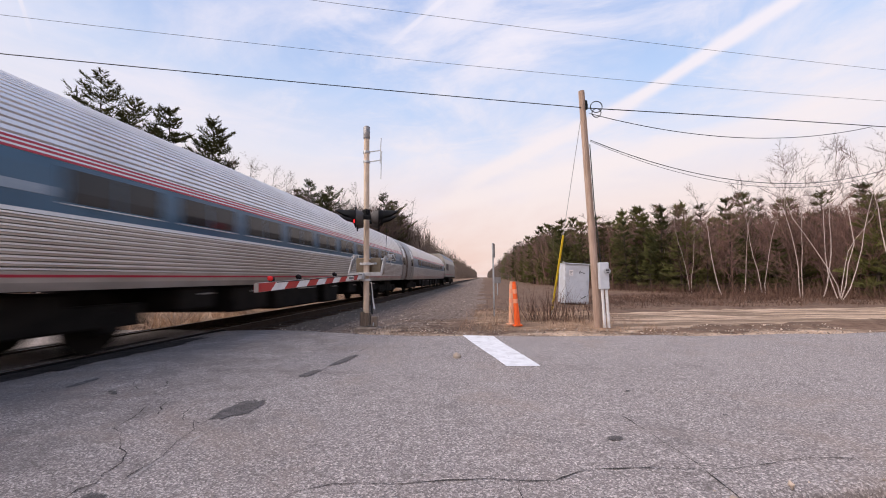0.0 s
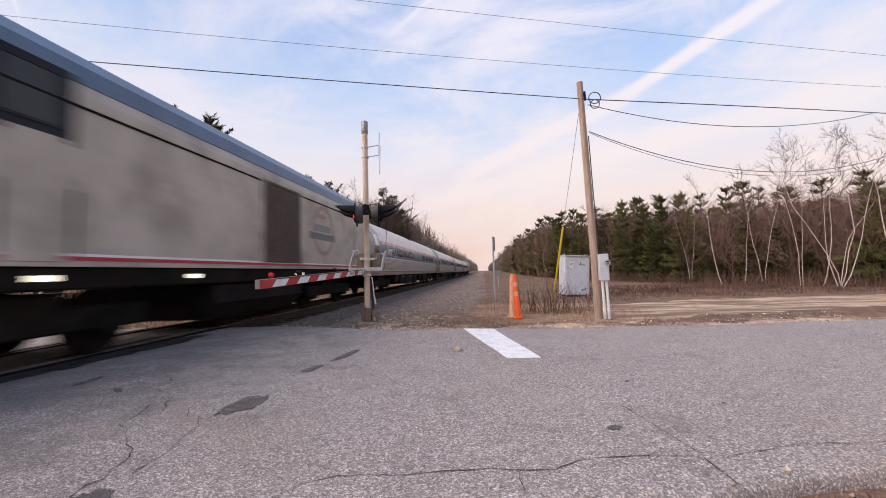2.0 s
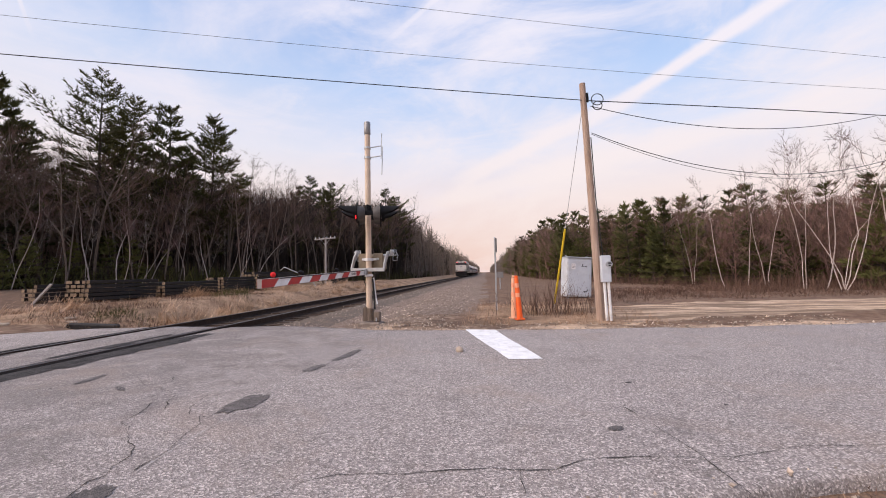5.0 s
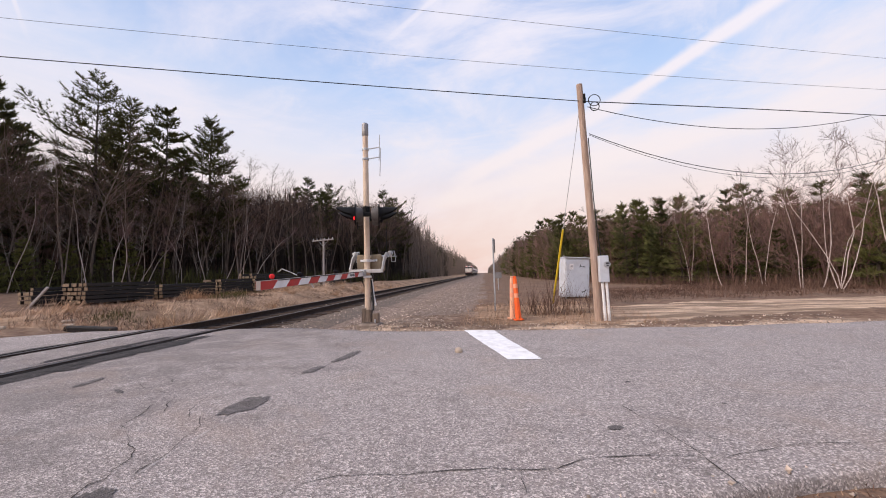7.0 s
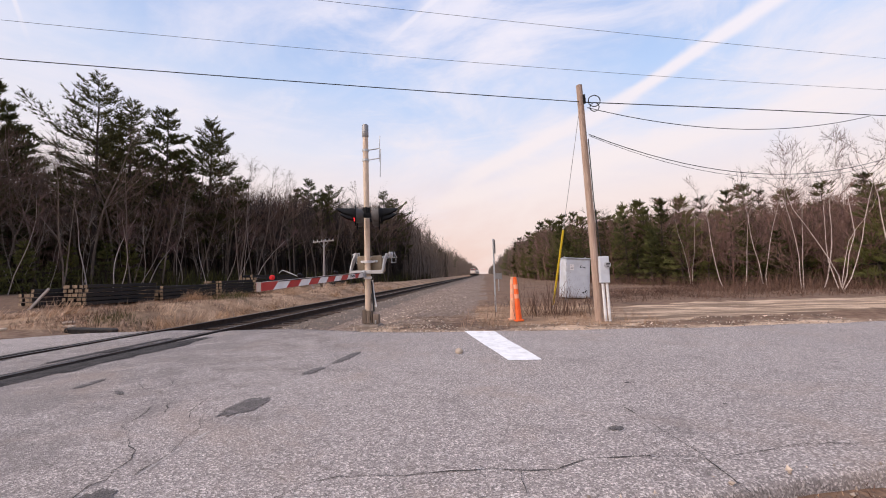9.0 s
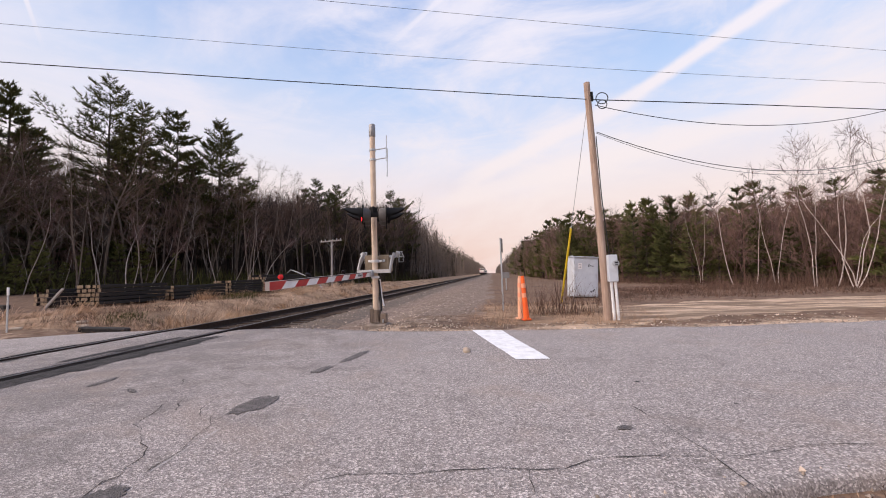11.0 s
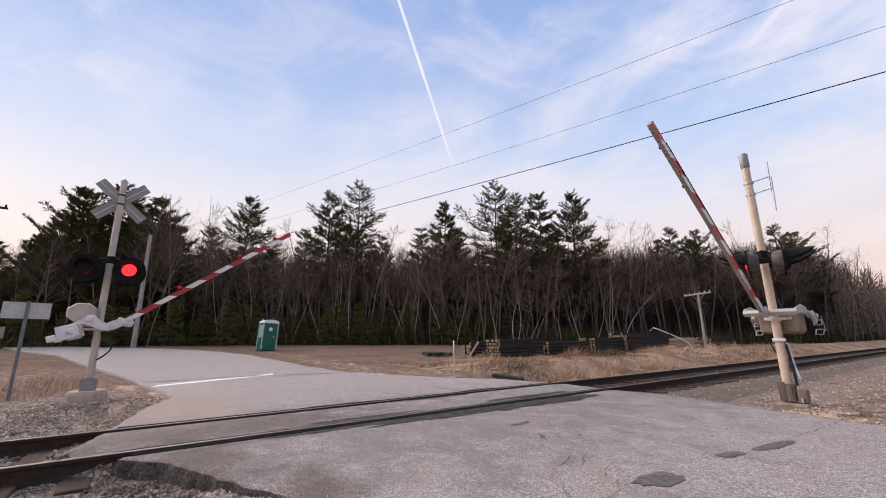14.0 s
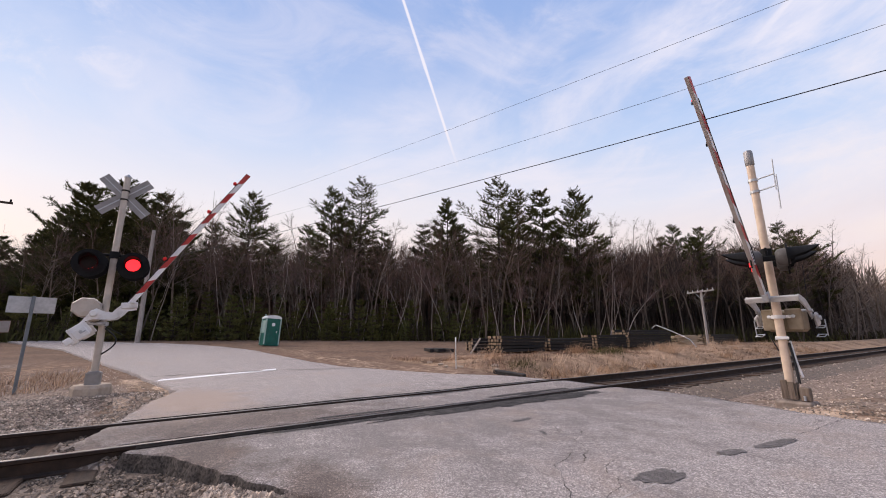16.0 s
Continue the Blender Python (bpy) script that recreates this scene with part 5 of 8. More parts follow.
def head_engine():
    """The diesel at the far head of the train."""
    ob = thing("diesel_locomotive", pose(0, -300, 0), "grey diesel locomotive with a blue roof band", "locomotive")
    w = 1.53
    outline = [(-w, 1.2), (w, 1.2), (w, 3.0), (1.2, 3.9), (0.8, 4.25), (-0.8, 4.25), (-1.2, 3.9), (-w, 3.0)]
    f = Form()
    rings = [[(x, t, z) for x, z in outline] for t in (0.3, 17.6)]
    rings.append([(x * 0.92, 19.4, 1.2 + (z - 1.2) * 0.80) for x, z in outline])
    rings.append([(x * 0.80, 20.6, 1.2 + (z - 1.2) * 0.45) for x, z in outline])
    f.loft(rings)
    part("body", f, LOCO_GREY, ob)
    part("roof_band", Form().prism([(-1.21, 3.91), (-0.81, 4.26), (0.81, 4.26), (1.21, 3.91), (1.30, 3.66), (1.27, 3.66), (1.18, 3.87), (0.79, 4.22), (-0.79, 4.22), (-1.18, 3.87), (-1.27, 3.66), (-1.30, 3.66)], 0.4, 17.4), LOCO_BLUE, ob)
    for s in (-1, 1):
        part("radiator_grille", Form().box((s * (w + 0.01), 3.4, 2.5), (0.02, 3.2, 0.9)), LOCO_DARK, ob)
        part("red_line", Form().box((s * (w + 0.01), 9.0, 1.5), (0.02, 17.0, 0.06)), CAR_RED, ob)
        part("cab_side_window", Form().box((s * (w + 0.01), 16.8, 2.7), (0.02, 0.9, 0.5)), CAR_GLASS, ob)
    part("rear_door", Form().box((0, 0.28, 2.3), (0.8, 0.06, 2.0), 0.02), LOCO_DARK, ob)
    part("fuel_tank", Form().box((0, 10.2, 0.75), (2.6, 4.6, 0.8), 0.15), UNDER, ob)
    part("underframe", Form().box((0, 10.2, 1.15), (2.8, 19.0, 0.25)), UNDER, ob)
    for y in (3.6, 16.6):
        truck(ob, y, 2.74)
    return ob


tail_car = cab_unit()
COACH_LABEL = "stainless steel coach with a blue window belt and red stripes"
coach_last = coach("cafe_coach", "stainless steel cafe coach with a blank blue belt stretch", (4, 5))
coach_third = coach("coach", COACH_LABEL)
coach_second = copy_thing(coach_third, pose(0, -300, 0))
coach_first = copy_thing(coach_third, pose(0, -300, 0))
head_unit = head_engine()
TRAIN = ((tail_car, 0.0), (coach_last, CAB_L), (coach_third, CAB_L + COACH_L), (coach_second, CAB_L + 2 * COACH_L), (coach_first, CAB_L + 3 * COACH_L), (head_unit, CAB_L + 4 * COACH_L))
# seconds, place of the tail's nose along the track
TAIL = ((0, -66.5), (1.0, -32.45), (2.0, 1.4), (2.5, 18.2), (3.0, 35.1), (3.5, 52.4), (4.0, 69.8), (5.2, 111), (6.5, 153), (7, 168), (8, 195), (9, 220), (10, 240), (11.3, 262), (13, 288), (16, 330))


# ---- crossing signals ----
def flash_lamp(parent, c, s, lit_first=None, turn=None, hood=0.24, back=None, disc=0.30):
    """A crossing lamp: disc, hood and lens, facing s along x. An added half-glowing disc turns inside to imitate the
    flashing.
    """
    x, y, z = c
    turn = turn or Matrix()
    ob = part("flasher_lamp", Form().tube(((x, y, z), (x + s * 0.025, y, z)), disc, 32).moved(turn), BLACK_METAL, parent, "black lamp disc")
    part("lamp_housing", Form().tube(((x - s * 0.16, y, z), (x - s * 0.12, y, z), (x, y, z)), [0.09, 0.15, 0.165], 20).moved(turn), back or BLACK_METAL, ob)
    f, n = Form(), 18
    ins, out = [], []
    for i in range(n + 1):
        a = radians(-25 + 230 * i / n)
        reach = 0.10 + hood * max(0.0, math.sin(a)) ** 0.55
        for r, ring in ((0.168, out), (0.160, ins)):
            ring.append([(x + s * 0.02, y + r * math.cos(a), z + r * math.sin(a)), (x + s * reach, y + r * math.cos(a), z + r * math.sin(a))])
    for ring in (out, ins):
        f.add([p for q in ring for p in q], [(2 * i, 2 * i + 1, 2 * i + 3, 2 * i + 2) for i in range(n)], True)
    part("lamp_hood", f.moved(turn), BLACK_METAL, ob)
    if lit_first is None:
        part("lens", Form().tube(((x + s * 0.02, y, z), (x + s * 0.045, y, z)), [0.15, 0.12], 24).moved(turn), RED_LENS, ob)
        return ob
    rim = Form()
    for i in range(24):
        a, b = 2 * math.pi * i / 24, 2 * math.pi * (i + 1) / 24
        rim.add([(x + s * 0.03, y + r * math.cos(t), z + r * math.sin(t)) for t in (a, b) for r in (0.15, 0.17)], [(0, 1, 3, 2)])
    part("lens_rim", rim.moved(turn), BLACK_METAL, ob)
    # made-up disc, one face glowing and one dark, in place of switching
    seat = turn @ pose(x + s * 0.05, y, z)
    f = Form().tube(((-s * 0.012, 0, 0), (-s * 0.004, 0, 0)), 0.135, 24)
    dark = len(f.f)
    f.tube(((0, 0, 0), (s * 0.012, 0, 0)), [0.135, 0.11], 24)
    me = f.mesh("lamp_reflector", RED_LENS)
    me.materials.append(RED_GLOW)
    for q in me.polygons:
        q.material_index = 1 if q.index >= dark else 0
    turner = part("lamp_reflector", me, None, ob, "added disc, one face glowing red, turned to imitate flashing", seat)
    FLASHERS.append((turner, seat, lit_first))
    return ob


FLASHERS = []


def striped_arm(arm, root, tip, x, lamps, along=False, thick=0.020):
    """Grey gate arm along y in the arm's space, with red and white sheeting on both faces and its lamps."""
    (y0, z0), (y1, z1) = root, tip
    n, h = 12, 0.054

    def bar(x0, x1, a, b, h, slant=0.0):
        rings = []
        for t in (a, b):
            lo, hi = (min(1, max(0, t + e)) if slant and 0 < t < 1 else t for e in (-slant, slant))
            ring = []
            for u, e in ((lo, -h), (hi, h)):
                y, z = y0 + (y1 - y0) * u, z0 + (z1 - z0) * u + e
                ring += [(x0, y, z), (x1, y, z)] if e < 0 else [(x1, y, z), (x0, y, z)]
            rings.append(ring)
        return Form().loft(rings)
    part("arm_core", bar(x - thick, x + thick, 0, 1, h + 0.004), ARM_CORE, arm, "dull grey weathered arm core")
    for i in range(n):
        for x0, x1 in ((x + thick + 0.0015, x + thick + 0.0035), (x - thick - 0.0035, x - thick - 0.0015)):
            part("arm_stripe", bar(x0, x1, i / n, (i + 1) / n, h, -0.016), ARM_WHITE if i % 2 == n % 2 else ARM_RED, arm)
    s = 1 if y1 > y0 else -1
    for t, lit in lamps:
        y, z = y0 + (y1 - y0) * t, z0 + (z1 - z0) * t
        c = x - 0.06 if along else x
        h = part("arm_lamp", Form().box((c, y, z + 0.075), (0.07, 0.06, 0.09), 0.012), BLACK_METAL, arm)
        if along:
            f = Form().tube(((c, y + s * 0.03, z + 0.10), (c, y + s * 0.055, z + 0.10), (c, y + s * 0.085, z + 0.10)), [0.036, 0.034, 0.018], 14)
        else:
            f = Form().tube(((x - 0.05, y, z + 0.10), (x - 0.035, y, z + 0.10), (x + 0.035, y, z + 0.10), (x + 0.05, y, z + 0.10)), [0.022, 0.040, 0.040, 0.022], 14)
        part("arm_lamp_lens", f, ARM_GLOW if lit else RED_LENS, h, "red arm lamp")
    part("arm_cable", Form().tube(((x + thick + 0.010, y0, z0 + 0.05), (x + thick + 0.010, y0 + (y1 - y0) * 0.9, z0 + (z1 - z0) * 0.9 + 0.05)), 0.007, 6), CABLE, arm)


ARM_CORE = mat("dull_grey_arm_core", (0.26, 0.22, 0.20), (0.36, 0.31, 0.28), 5, 0.6, 0.1, 0.05, 40, (0.22, 0.12, 0.09), 3, 0.5)
ARM_GLOW = glow("lit_arm_lamp", (0.55, 0.02, 0.02), 0.14)


def near_signal():
    ob = thing("gate_signal", pose(3.77, 9.69, 0), "tan crossing signal mast with striped gate and antenna", "crossing signal")
    part("footing", Form().box((0.05, -0.02, -0.13), (0.52, 0.46, 0.16), 0.03), FOOTING, ob, "dirt-covered concrete footing")
    for x, y, w, d, h in ((-0.065, -0.09, 0.09, 0.022, 0.33), (0.03, -0.095, 0.09, 0.022, 0.30), (-0.115, 0, 0.022, 0.17, 0.31), (0.09, 0, 0.022, 0.17, 0.29)):
        part("base_plank", Form().box((x, y, h / 2 - 0.03), (w, d, h), 0.006), BASE_WOOD, ob, "weathered brown plank round the mast foot")
    part("cable_riser", Form().box((0.20, -0.03, 0.07), (0.15, 0.13, 0.24), 0.02), BASE_WOOD, ob, "rusty brown cable riser")
    part("bolt", Form().tube(((0.20, -0.12, -0.03), (0.20, -0.12, 0.05)), 0.018, 8), GALV, ob)
    part("mast", Form().tube(((0, 0, 0.02), (0, 0, 4.45)), [0.070, 0.066], 20), MAST_TAN, ob, "tan painted steel mast")
    part("mast_cap", Form().tube(((0, 0, 4.42), (0, 0, 4.44), (0, 0, 4.72), (0, 0, 4.74)), [0.066, 0.078, 0.078, 0.06], 18), SIGN_BACK, ob, "grey junction head on the mast")
    f = Form()
    for z in (4.10, 3.86):
        f.tube(((0, 0, z), (0.36, -0.05, z + 0.02)), 0.014, 8)
        f.tube(((0, 0, z - 0.025), (0, 0, z + 0.025)), 0.082, 16)
    f.tube(((0.36, -0.05, 3.42), (0.385, -0.05, 4.10)), 0.011, 8)
    f.tube(((0.345, -0.05, 3.80), (0.37, -0.05, 4.42)), 0.010, 8)
    part("antenna", f, GALV, ob, "thin grey dipole antenna")
    turn = pose(0, 0, 0, 0, 0, 15)
    part("lamp_crossarm", Form().tube(((0, -0.46, 2.63), (0, 0.46, 2.63)), 0.026, 10).tube(((0, 0, 2.56), (0, 0, 2.70)), 0.088, 16).moved(turn), BLACK_METAL, ob)
    for y in (-0.38, 0.38):
        f = Form().tube(((0, y, 2.63), (0, y, 2.45)), 0.022, 8).box((0.0, y, 2.46), (0.30, 0.08, 0.10), 0.02)
        part("lamp_bracket", f.moved(turn), BLACK_METAL, ob)
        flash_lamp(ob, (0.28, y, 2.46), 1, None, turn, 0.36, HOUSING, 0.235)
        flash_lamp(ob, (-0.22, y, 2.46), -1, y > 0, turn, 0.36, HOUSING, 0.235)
    case = part("mechanism_case", Form().box((0.03, 0.34, 1.34), (0.56, 0.40, 0.40), 0.05), CABINET_TAN, ob, "rusty tan gate mechanism case")
    for x in (-0.16, 0.20):
        part("case_cover", Form().box((x, 0.115, 1.36), (0.25, 0.05, 0.40), 0.03), CABINET_TAN, case)
        part("cover_bolt", Form().tube(((x, 0.09, 1.42), (x, 0.06, 1.42)), 0.03, 10), GALV, case)
    part("mechanism_bracket", Form().tube(((0, 0, 1.38), (0, 0, 1.44)), 0.10, 16).box((0, 0.06, 1.41), (0.34, 0.10, 0.05), 0.01), WHITE_METAL, ob)
    part("mast_clamp", Form().tube(((0, 0, 1.00), (0, 0, 1.06)), 0.095, 16).box((0.03, -0.09, 1.03), (0.20, 0.03, 0.05), 0.01), WHITE_METAL, ob)
    f = Form()
    f.tube([(-0.16 + 0.1 * math.sin(t * 3.1416), -0.06, 1.08 - 0.28 * math.sin(t * 3.1416) + 0.0 * t) for t in (i / 10 for i in range(11))], 0.011, 6)
    f.tube([(0.09, 0.0, 0.95), (0.12, 0.0, 0.60), (0.14, -0.02, 0.24)], 0.022, 8)
    part("cable", f, CABLE, ob)
    part("conduit", Form().tube([(0.10, 0.03, 0.98), (0.14, 0.03, 0.6), (0.19, 0.02, 0.35)], 0.02, 8), WHITE_METAL, ob)
    f = Form().tube(((0.42, 0.3, 2.35), (0.38, 0.34, 1.62)), 0.006, 5)
    part("lamp_cable", f, CABLE, ob)
    arm = part("gate_arm", Form(), YOKE_GREY, ob, "red and white striped gate arm on a pale grey yoke", NEAR_ARM_SEAT)
    # white channel across the yoke, open to the back
    f = Form().box((0.0, -0.43, -0.355), (0.80, 0.012, 0.08), 0.003).box((0.0, -0.385, -0.319), (0.80, 0.08, 0.012), 0.003).box((0.0, -0.385, -0.391), (0.80, 0.08, 0.012), 0.003)
    arm.data = f.mesh("gate_arm", YOKE_GREY)
    part("yoke_shaft", Form().tube(((-0.42, 0, 0), (0.44, 0, 0)), 0.03, 12), GALV, arm)
    for x in (-0.385, 0.385):
        q = ((0.16, 0.06, 0.04), (0.0, 0.03, 0.065), (-0.20, -0.10, 0.07), (-0.33, -0.25, 0.06), (-0.425, -0.355, 0.04))
        g = Form().loft([[(x - 0.012, y + 0.5 * w, z - w), (x + 0.012, y + 0.5 * w, z - w), (x + 0.012, y - 0.5 * w, z + w), (x - 0.012, y - 0.5 * w, z + w)] for y, z, w in q])
        part("yoke_cheek", g, YOKE_GREY, arm)
        s = 1 if x > 0 else -1
        part("counterweight", Form().box((x + s * 0.055, 0.20, 0.06), (0.06, 0.24, 0.16), 0.025), YOKE_GREY, arm, "pale grey counterweight")
        part("weight_bolt", Form().tube(((x + s * 0.09, 0.18, 0.08), (x + s * 0.12, 0.18, 0.08)), 0.04, 12), GALV, arm)
        for k, (y, z) in enumerate(((0.36, 0.14), (0.48, 0.02))):
            g = Form().tube([(x + s * 0.02, y, z), (x + s * 0.13, y, z), (x + s * 0.13, y - 0.02, z - 0.14), (x + s * 0.02, y - 0.02, z - 0.14), (x + s * 0.02, y, z)], 0.010, 6)
            part("guard_frame", g, GALV, arm, "thin grey wire guard")
        part("guard_rod", Form().tube(((x + s * 0.15, 0.22, 0.10), (x + s * 0.15, 0.50, 0.0)), 0.010, 6), GALV, arm)
    part("arm_clamp", Form().box((-0.05, -0.46, -0.40), (0.10, 0.16, 0.15), 0.012), GALV, arm, "grey arm clamp")
    striped_arm(arm, (-0.50, -0.415), (-4.75, -0.555), -0.07, ((0.89, True), (0.70, False), (0.345, False)), True, 0.030)
    plate = part("label_plate", Form().box((-0.034, -1.28, -0.442), (0.003, 0.34, 0.085), 0.0), ARM_WHITE, arm, "small white plate with dark bars")
    for i in range(5):
        part("plate_bar", Form().box((-0.0315, -1.40 + 0.06 * i, -0.442), (0.003, 0.035, 0.05 if i % 2 else 0.042)), INK, plate)
    return ob, arm


NEAR_ARM_SEAT = pose(0.0, 0.30, 1.52)
NEAR_GATE = ((0, 0), (11.5, 0), (11.7, 2.8), (12, 9.0), (12.5, 20.3), (12.7, 23.8), (13, 28.2), (13.4, 33.9), (14, 42.4), (14.7, 51.1), (15.4, 59.1), (16, 65.9))
_, near_arm = near_signal()


def far_signal():
    ob = thing("crossbuck_signal", pose(-5.2, -0.8, 0), "silver crossbuck signal mast with flashing lamps and striped gate", "crossing signal")
    n = 14
    ring = [(0.42 * math.cos(6.2832 * i / n) * (1 + 0.06 * math.sin(i * 2.3)), 0.33 * math.sin(6.2832 * i / n) * (1 + 0.06 * math.cos(i * 1.7))) for i in range(n)]
    part("footing", Form().loft([[(x * 1.04, y * 1.04, -0.40) for x, y in ring], [(x, y, 0.09) for x, y in ring], [(x * 0.92, y * 0.92, 0.15) for x, y in ring]]), CONCRETE, ob, "worn concrete footing")
    part("base_box", Form().box((0, 0, 0.22), (0.26, 0.26, 0.36), 0.015).box((0, 0, 0.06), (0.34, 0.34, 0.05), 0.01).box((0.02, -0.0, 0.40), (0.20, 0.20, 0.04), 0.01), SIGN_BACK, ob, "grey steel mast base")
    part("mast", Form().tube(((0, 0, 0.35), (0, 0, 4.86)), [0.068, 0.064], 20), MAST_PAINT, ob, "silver painted mast")
    part("mast_cap", Form().tube(((0, 0, 4.84), (0, 0, 4.87), (0, 0, 4.94)), [0.075, 0.078, 0.01], 16), GALV, ob)
    for a in (43, -43):
        m = Matrix.Rotation(radians(a), 4, "X")
        b = part("crossbuck_board", Form().box((-0.09 - 0.006 * (a > 0), 0, 4.40), (0.006, 1.22, 0.23), 0.0, m), SIGN_BACK, ob, "bare grey back of a crossbuck board")
        part("stiffener", Form().box((-0.083 - 0.006 * (a > 0), 0, 4.40), (0.006, 1.20, 0.02), 0.0, m), GALV, b)
    part("crossbuck_clamp", Form().tube(((0, 0, 4.50), (0, 0, 4.53)), 0.078, 14).tube(((0, 0, 4.28), (0, 0, 4.31)), 0.078, 14), BLACK_METAL, ob)
    part("lamp_crossarm", Form().tube(((0, -0.50, 2.96), (0, 0.50, 2.96)), 0.028, 10).tube(((0, 0, 2.88), (0, 0, 3.04)), 0.092, 16), BLACK_METAL, ob)
    for y, first in ((-0.38, False), (0.38, True)):
        part("lamp_bracket", Form().tube(((0, y, 2.96), (0, y, 2.76)), 0.022, 8).box((0, y, 2.76), (0.26, 0.08, 0.10), 0.02), BLACK_METAL, ob)
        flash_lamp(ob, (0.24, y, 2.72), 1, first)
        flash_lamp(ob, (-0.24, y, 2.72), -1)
    f = Form()
    ring = [(-0.30 + 0.25 * math.cos(radians(22.5 + 45 * i)) * 1.05, 1.76 + 0.22 * math.sin(radians(22.5 + 45 * i))) for i in range(8)]
    f.loft([[(x, y * k + (1 - k) * -0.30, z * k + (1 - k) * 1.76) for y, z in ring] for x, k in ((-0.24, 0.9), (-0.20, 1.0), (0.20, 1.0), (0.24, 0.9))])
    f.box((0, -0.16, 1.62), (0.40, 0.24, 0.30), 0.03)
    part("mechanism_case", f, MAST_PAINT, ob, "grey gate mechanism case")
    part("mechanism_bracket", Form().tube(((0, 0, 1.38), (0, 0, 1.46)), 0.10, 14).box((0, -0.1, 1.42), (0.34, 0.34, 0.05), 0.01), GALV, ob)
    f = Form()
    f.tube([(0.05, 0.06 + 0.22 * math.sin(t * 3.1416), 1.32 - 0.55 * t) for t in (i / 10 for i in range(11))], 0.016, 7)
    f.tube([(0.05, 0.05 + 0.32 * math.sin(t * 3.1416), 1.36 - 0.18 * math.sin(t * 3.1416)) for t in (i / 10 for i in range(11))], 0.010, 6)
    part("cable", f, CABLE, ob)
    arm = part("gate_arm", Form(), WHITE_METAL, ob, "red and white striped gate arm with white counterweights", FAR_ARM_SEAT)
    # the cast arms are drawn as they stand 55 degrees up, then laid down
    flat = Matrix.Rotation(radians(-55.1), 4, "X")
    arm.data = Form().tube(((-0.36, 0, 0), (0.36, 0, 0)), 0.05, 16).moved(flat).mesh("gate_arm", WHITE_METAL)
    for x in (0.32, -0.32):
        s = 1 if x > 0 else -1
        q = ((-0.26, -0.26, 0.10, -0.6), (-0.10, -0.06, 0.13, -0.5), (0.02, -0.01, 0.115, -0.2), (0.20, -0.06, 0.085, 0.05), (0.33, -0.07, 0.075, 0.3), (0.43, 0.03, 0.075, 0.7), (0.52, 0.12, 0.07, 0.4), (0.70, 0.13, 0.06, 0.1))
        f = Form().loft([[(x + e, y - w * math.sin(k) * d, z + w * math.cos(k) * d) for e, d in ((-0.02, -1), (0.02, -1), (0.02, 1), (-0.02, 1))] for y, z, w, k in q])
        cast = part("cast_arm", f.moved(flat), WHITE_METAL, arm, "white painted cast crank arm")
        part("pivot_boss", Form().tube(((x + s * 0.02, 0, 0), (x + s * 0.06, 0, 0), (x + s * 0.065, 0, 0)), [0.075, 0.07, 0.04], 18).moved(flat), WHITE_METAL, cast)
        m = Matrix.Rotation(radians(35), 4, "X")
        for dx, c, w, h in ((0.055, (-0.20, -0.35), 0.34, 0.26), (0.09, (-0.17, -0.40), 0.24, 0.20)):
            g = Form().box((0, 0, 0), (0.04, w, h), 0.012, m)
            part("counterweight", g.moved(flat @ pose(x + s * dx, c[0], c[1])), WHITE_METAL, arm, "white painted square counterweight plate")
        g = Form().box((0, 0, 0), (0.07, 0.14, 0.13), 0.015, m)
        part("counterweight", g.moved(flat @ pose(x + s * 0.04, -0.36, -0.56)), WHITE_METAL, arm, "white painted end weight")
        part("weight_bolt", Form().tube(((0, 0, 0), (s * 0.03, 0, 0)), 0.03, 10).box((s * 0.02, 0.04, -0.01), (0.02, 0.10, 0.02), 0.0, m).moved(flat @ pose(x + s * 0.11, -0.17, -0.37)), GALV, arm)
    ca, sa = math.cos(radians(-55.1)), math.sin(radians(-55.1))

    def down(y, z):
        return y * ca - z * sa, y * sa + z * ca
    part("arm_clamp", Form().box((0.345, 0.60, 0.14), (0.05, 0.30, 0.13), 0.012).box((0.38, 0.66, 0.20), (0.03, 0.10, 0.05), 0.01).moved(flat), WHITE_METAL, arm)
    striped_arm(arm, down(0.56, 0.12), down(2.96, 3.54), 0.32, ((0.90, True), (0.66, True), (0.30, True)))
    return ob, arm


FAR_ARM_SEAT = pose(0, -0.15, 1.63)
FAR_GATE = ((0, 4.6), (11.8, 4.6), (12, 6.1), (12.5, 15.0), (13, 22.6), (13.5, 29.8), (14, 36.5), (14.5, 42.6), (15, 48.6), (15.5, 54.2), (16, 59.6))
_, far_arm = far_signal()


# ---- poles and wires ----
def wire(name, a, b, sag, r, label, n=24):
    a, b = Vector(a), Vector(b)
    pts = []
    for i in range(n + 1):
        t = i / n
        p = a.lerp(b, t)
        p.z -= 4 * sag * t * (1 - t)
        pts.append(p)
    return tagged(part(name, Form().tube(pts, r, 6), CABLE), label, "cable", "overhead lines")


def wood_pole(name, base, top, r0, r1, label, wood=None):
    wood = wood or POLE_WOOD
    ob = thing(name, pose(*base), label, "utility pole", "utility poles")
    d = Vector(top) - Vector(base)
    f = Form().tube([(d.x * t, d.y * t, -0.4 * (t == 0) + d.z * t) for t in (0, 0.25, 0.5, 0.75, 1)], [r0, r0 * 0.75 + r1 * 0.25, (r0 + r1) / 2, r0 * 0.25 + r1 * 0.75, r1], 14)
    part("shaft", f, wood, ob)
    return ob, d


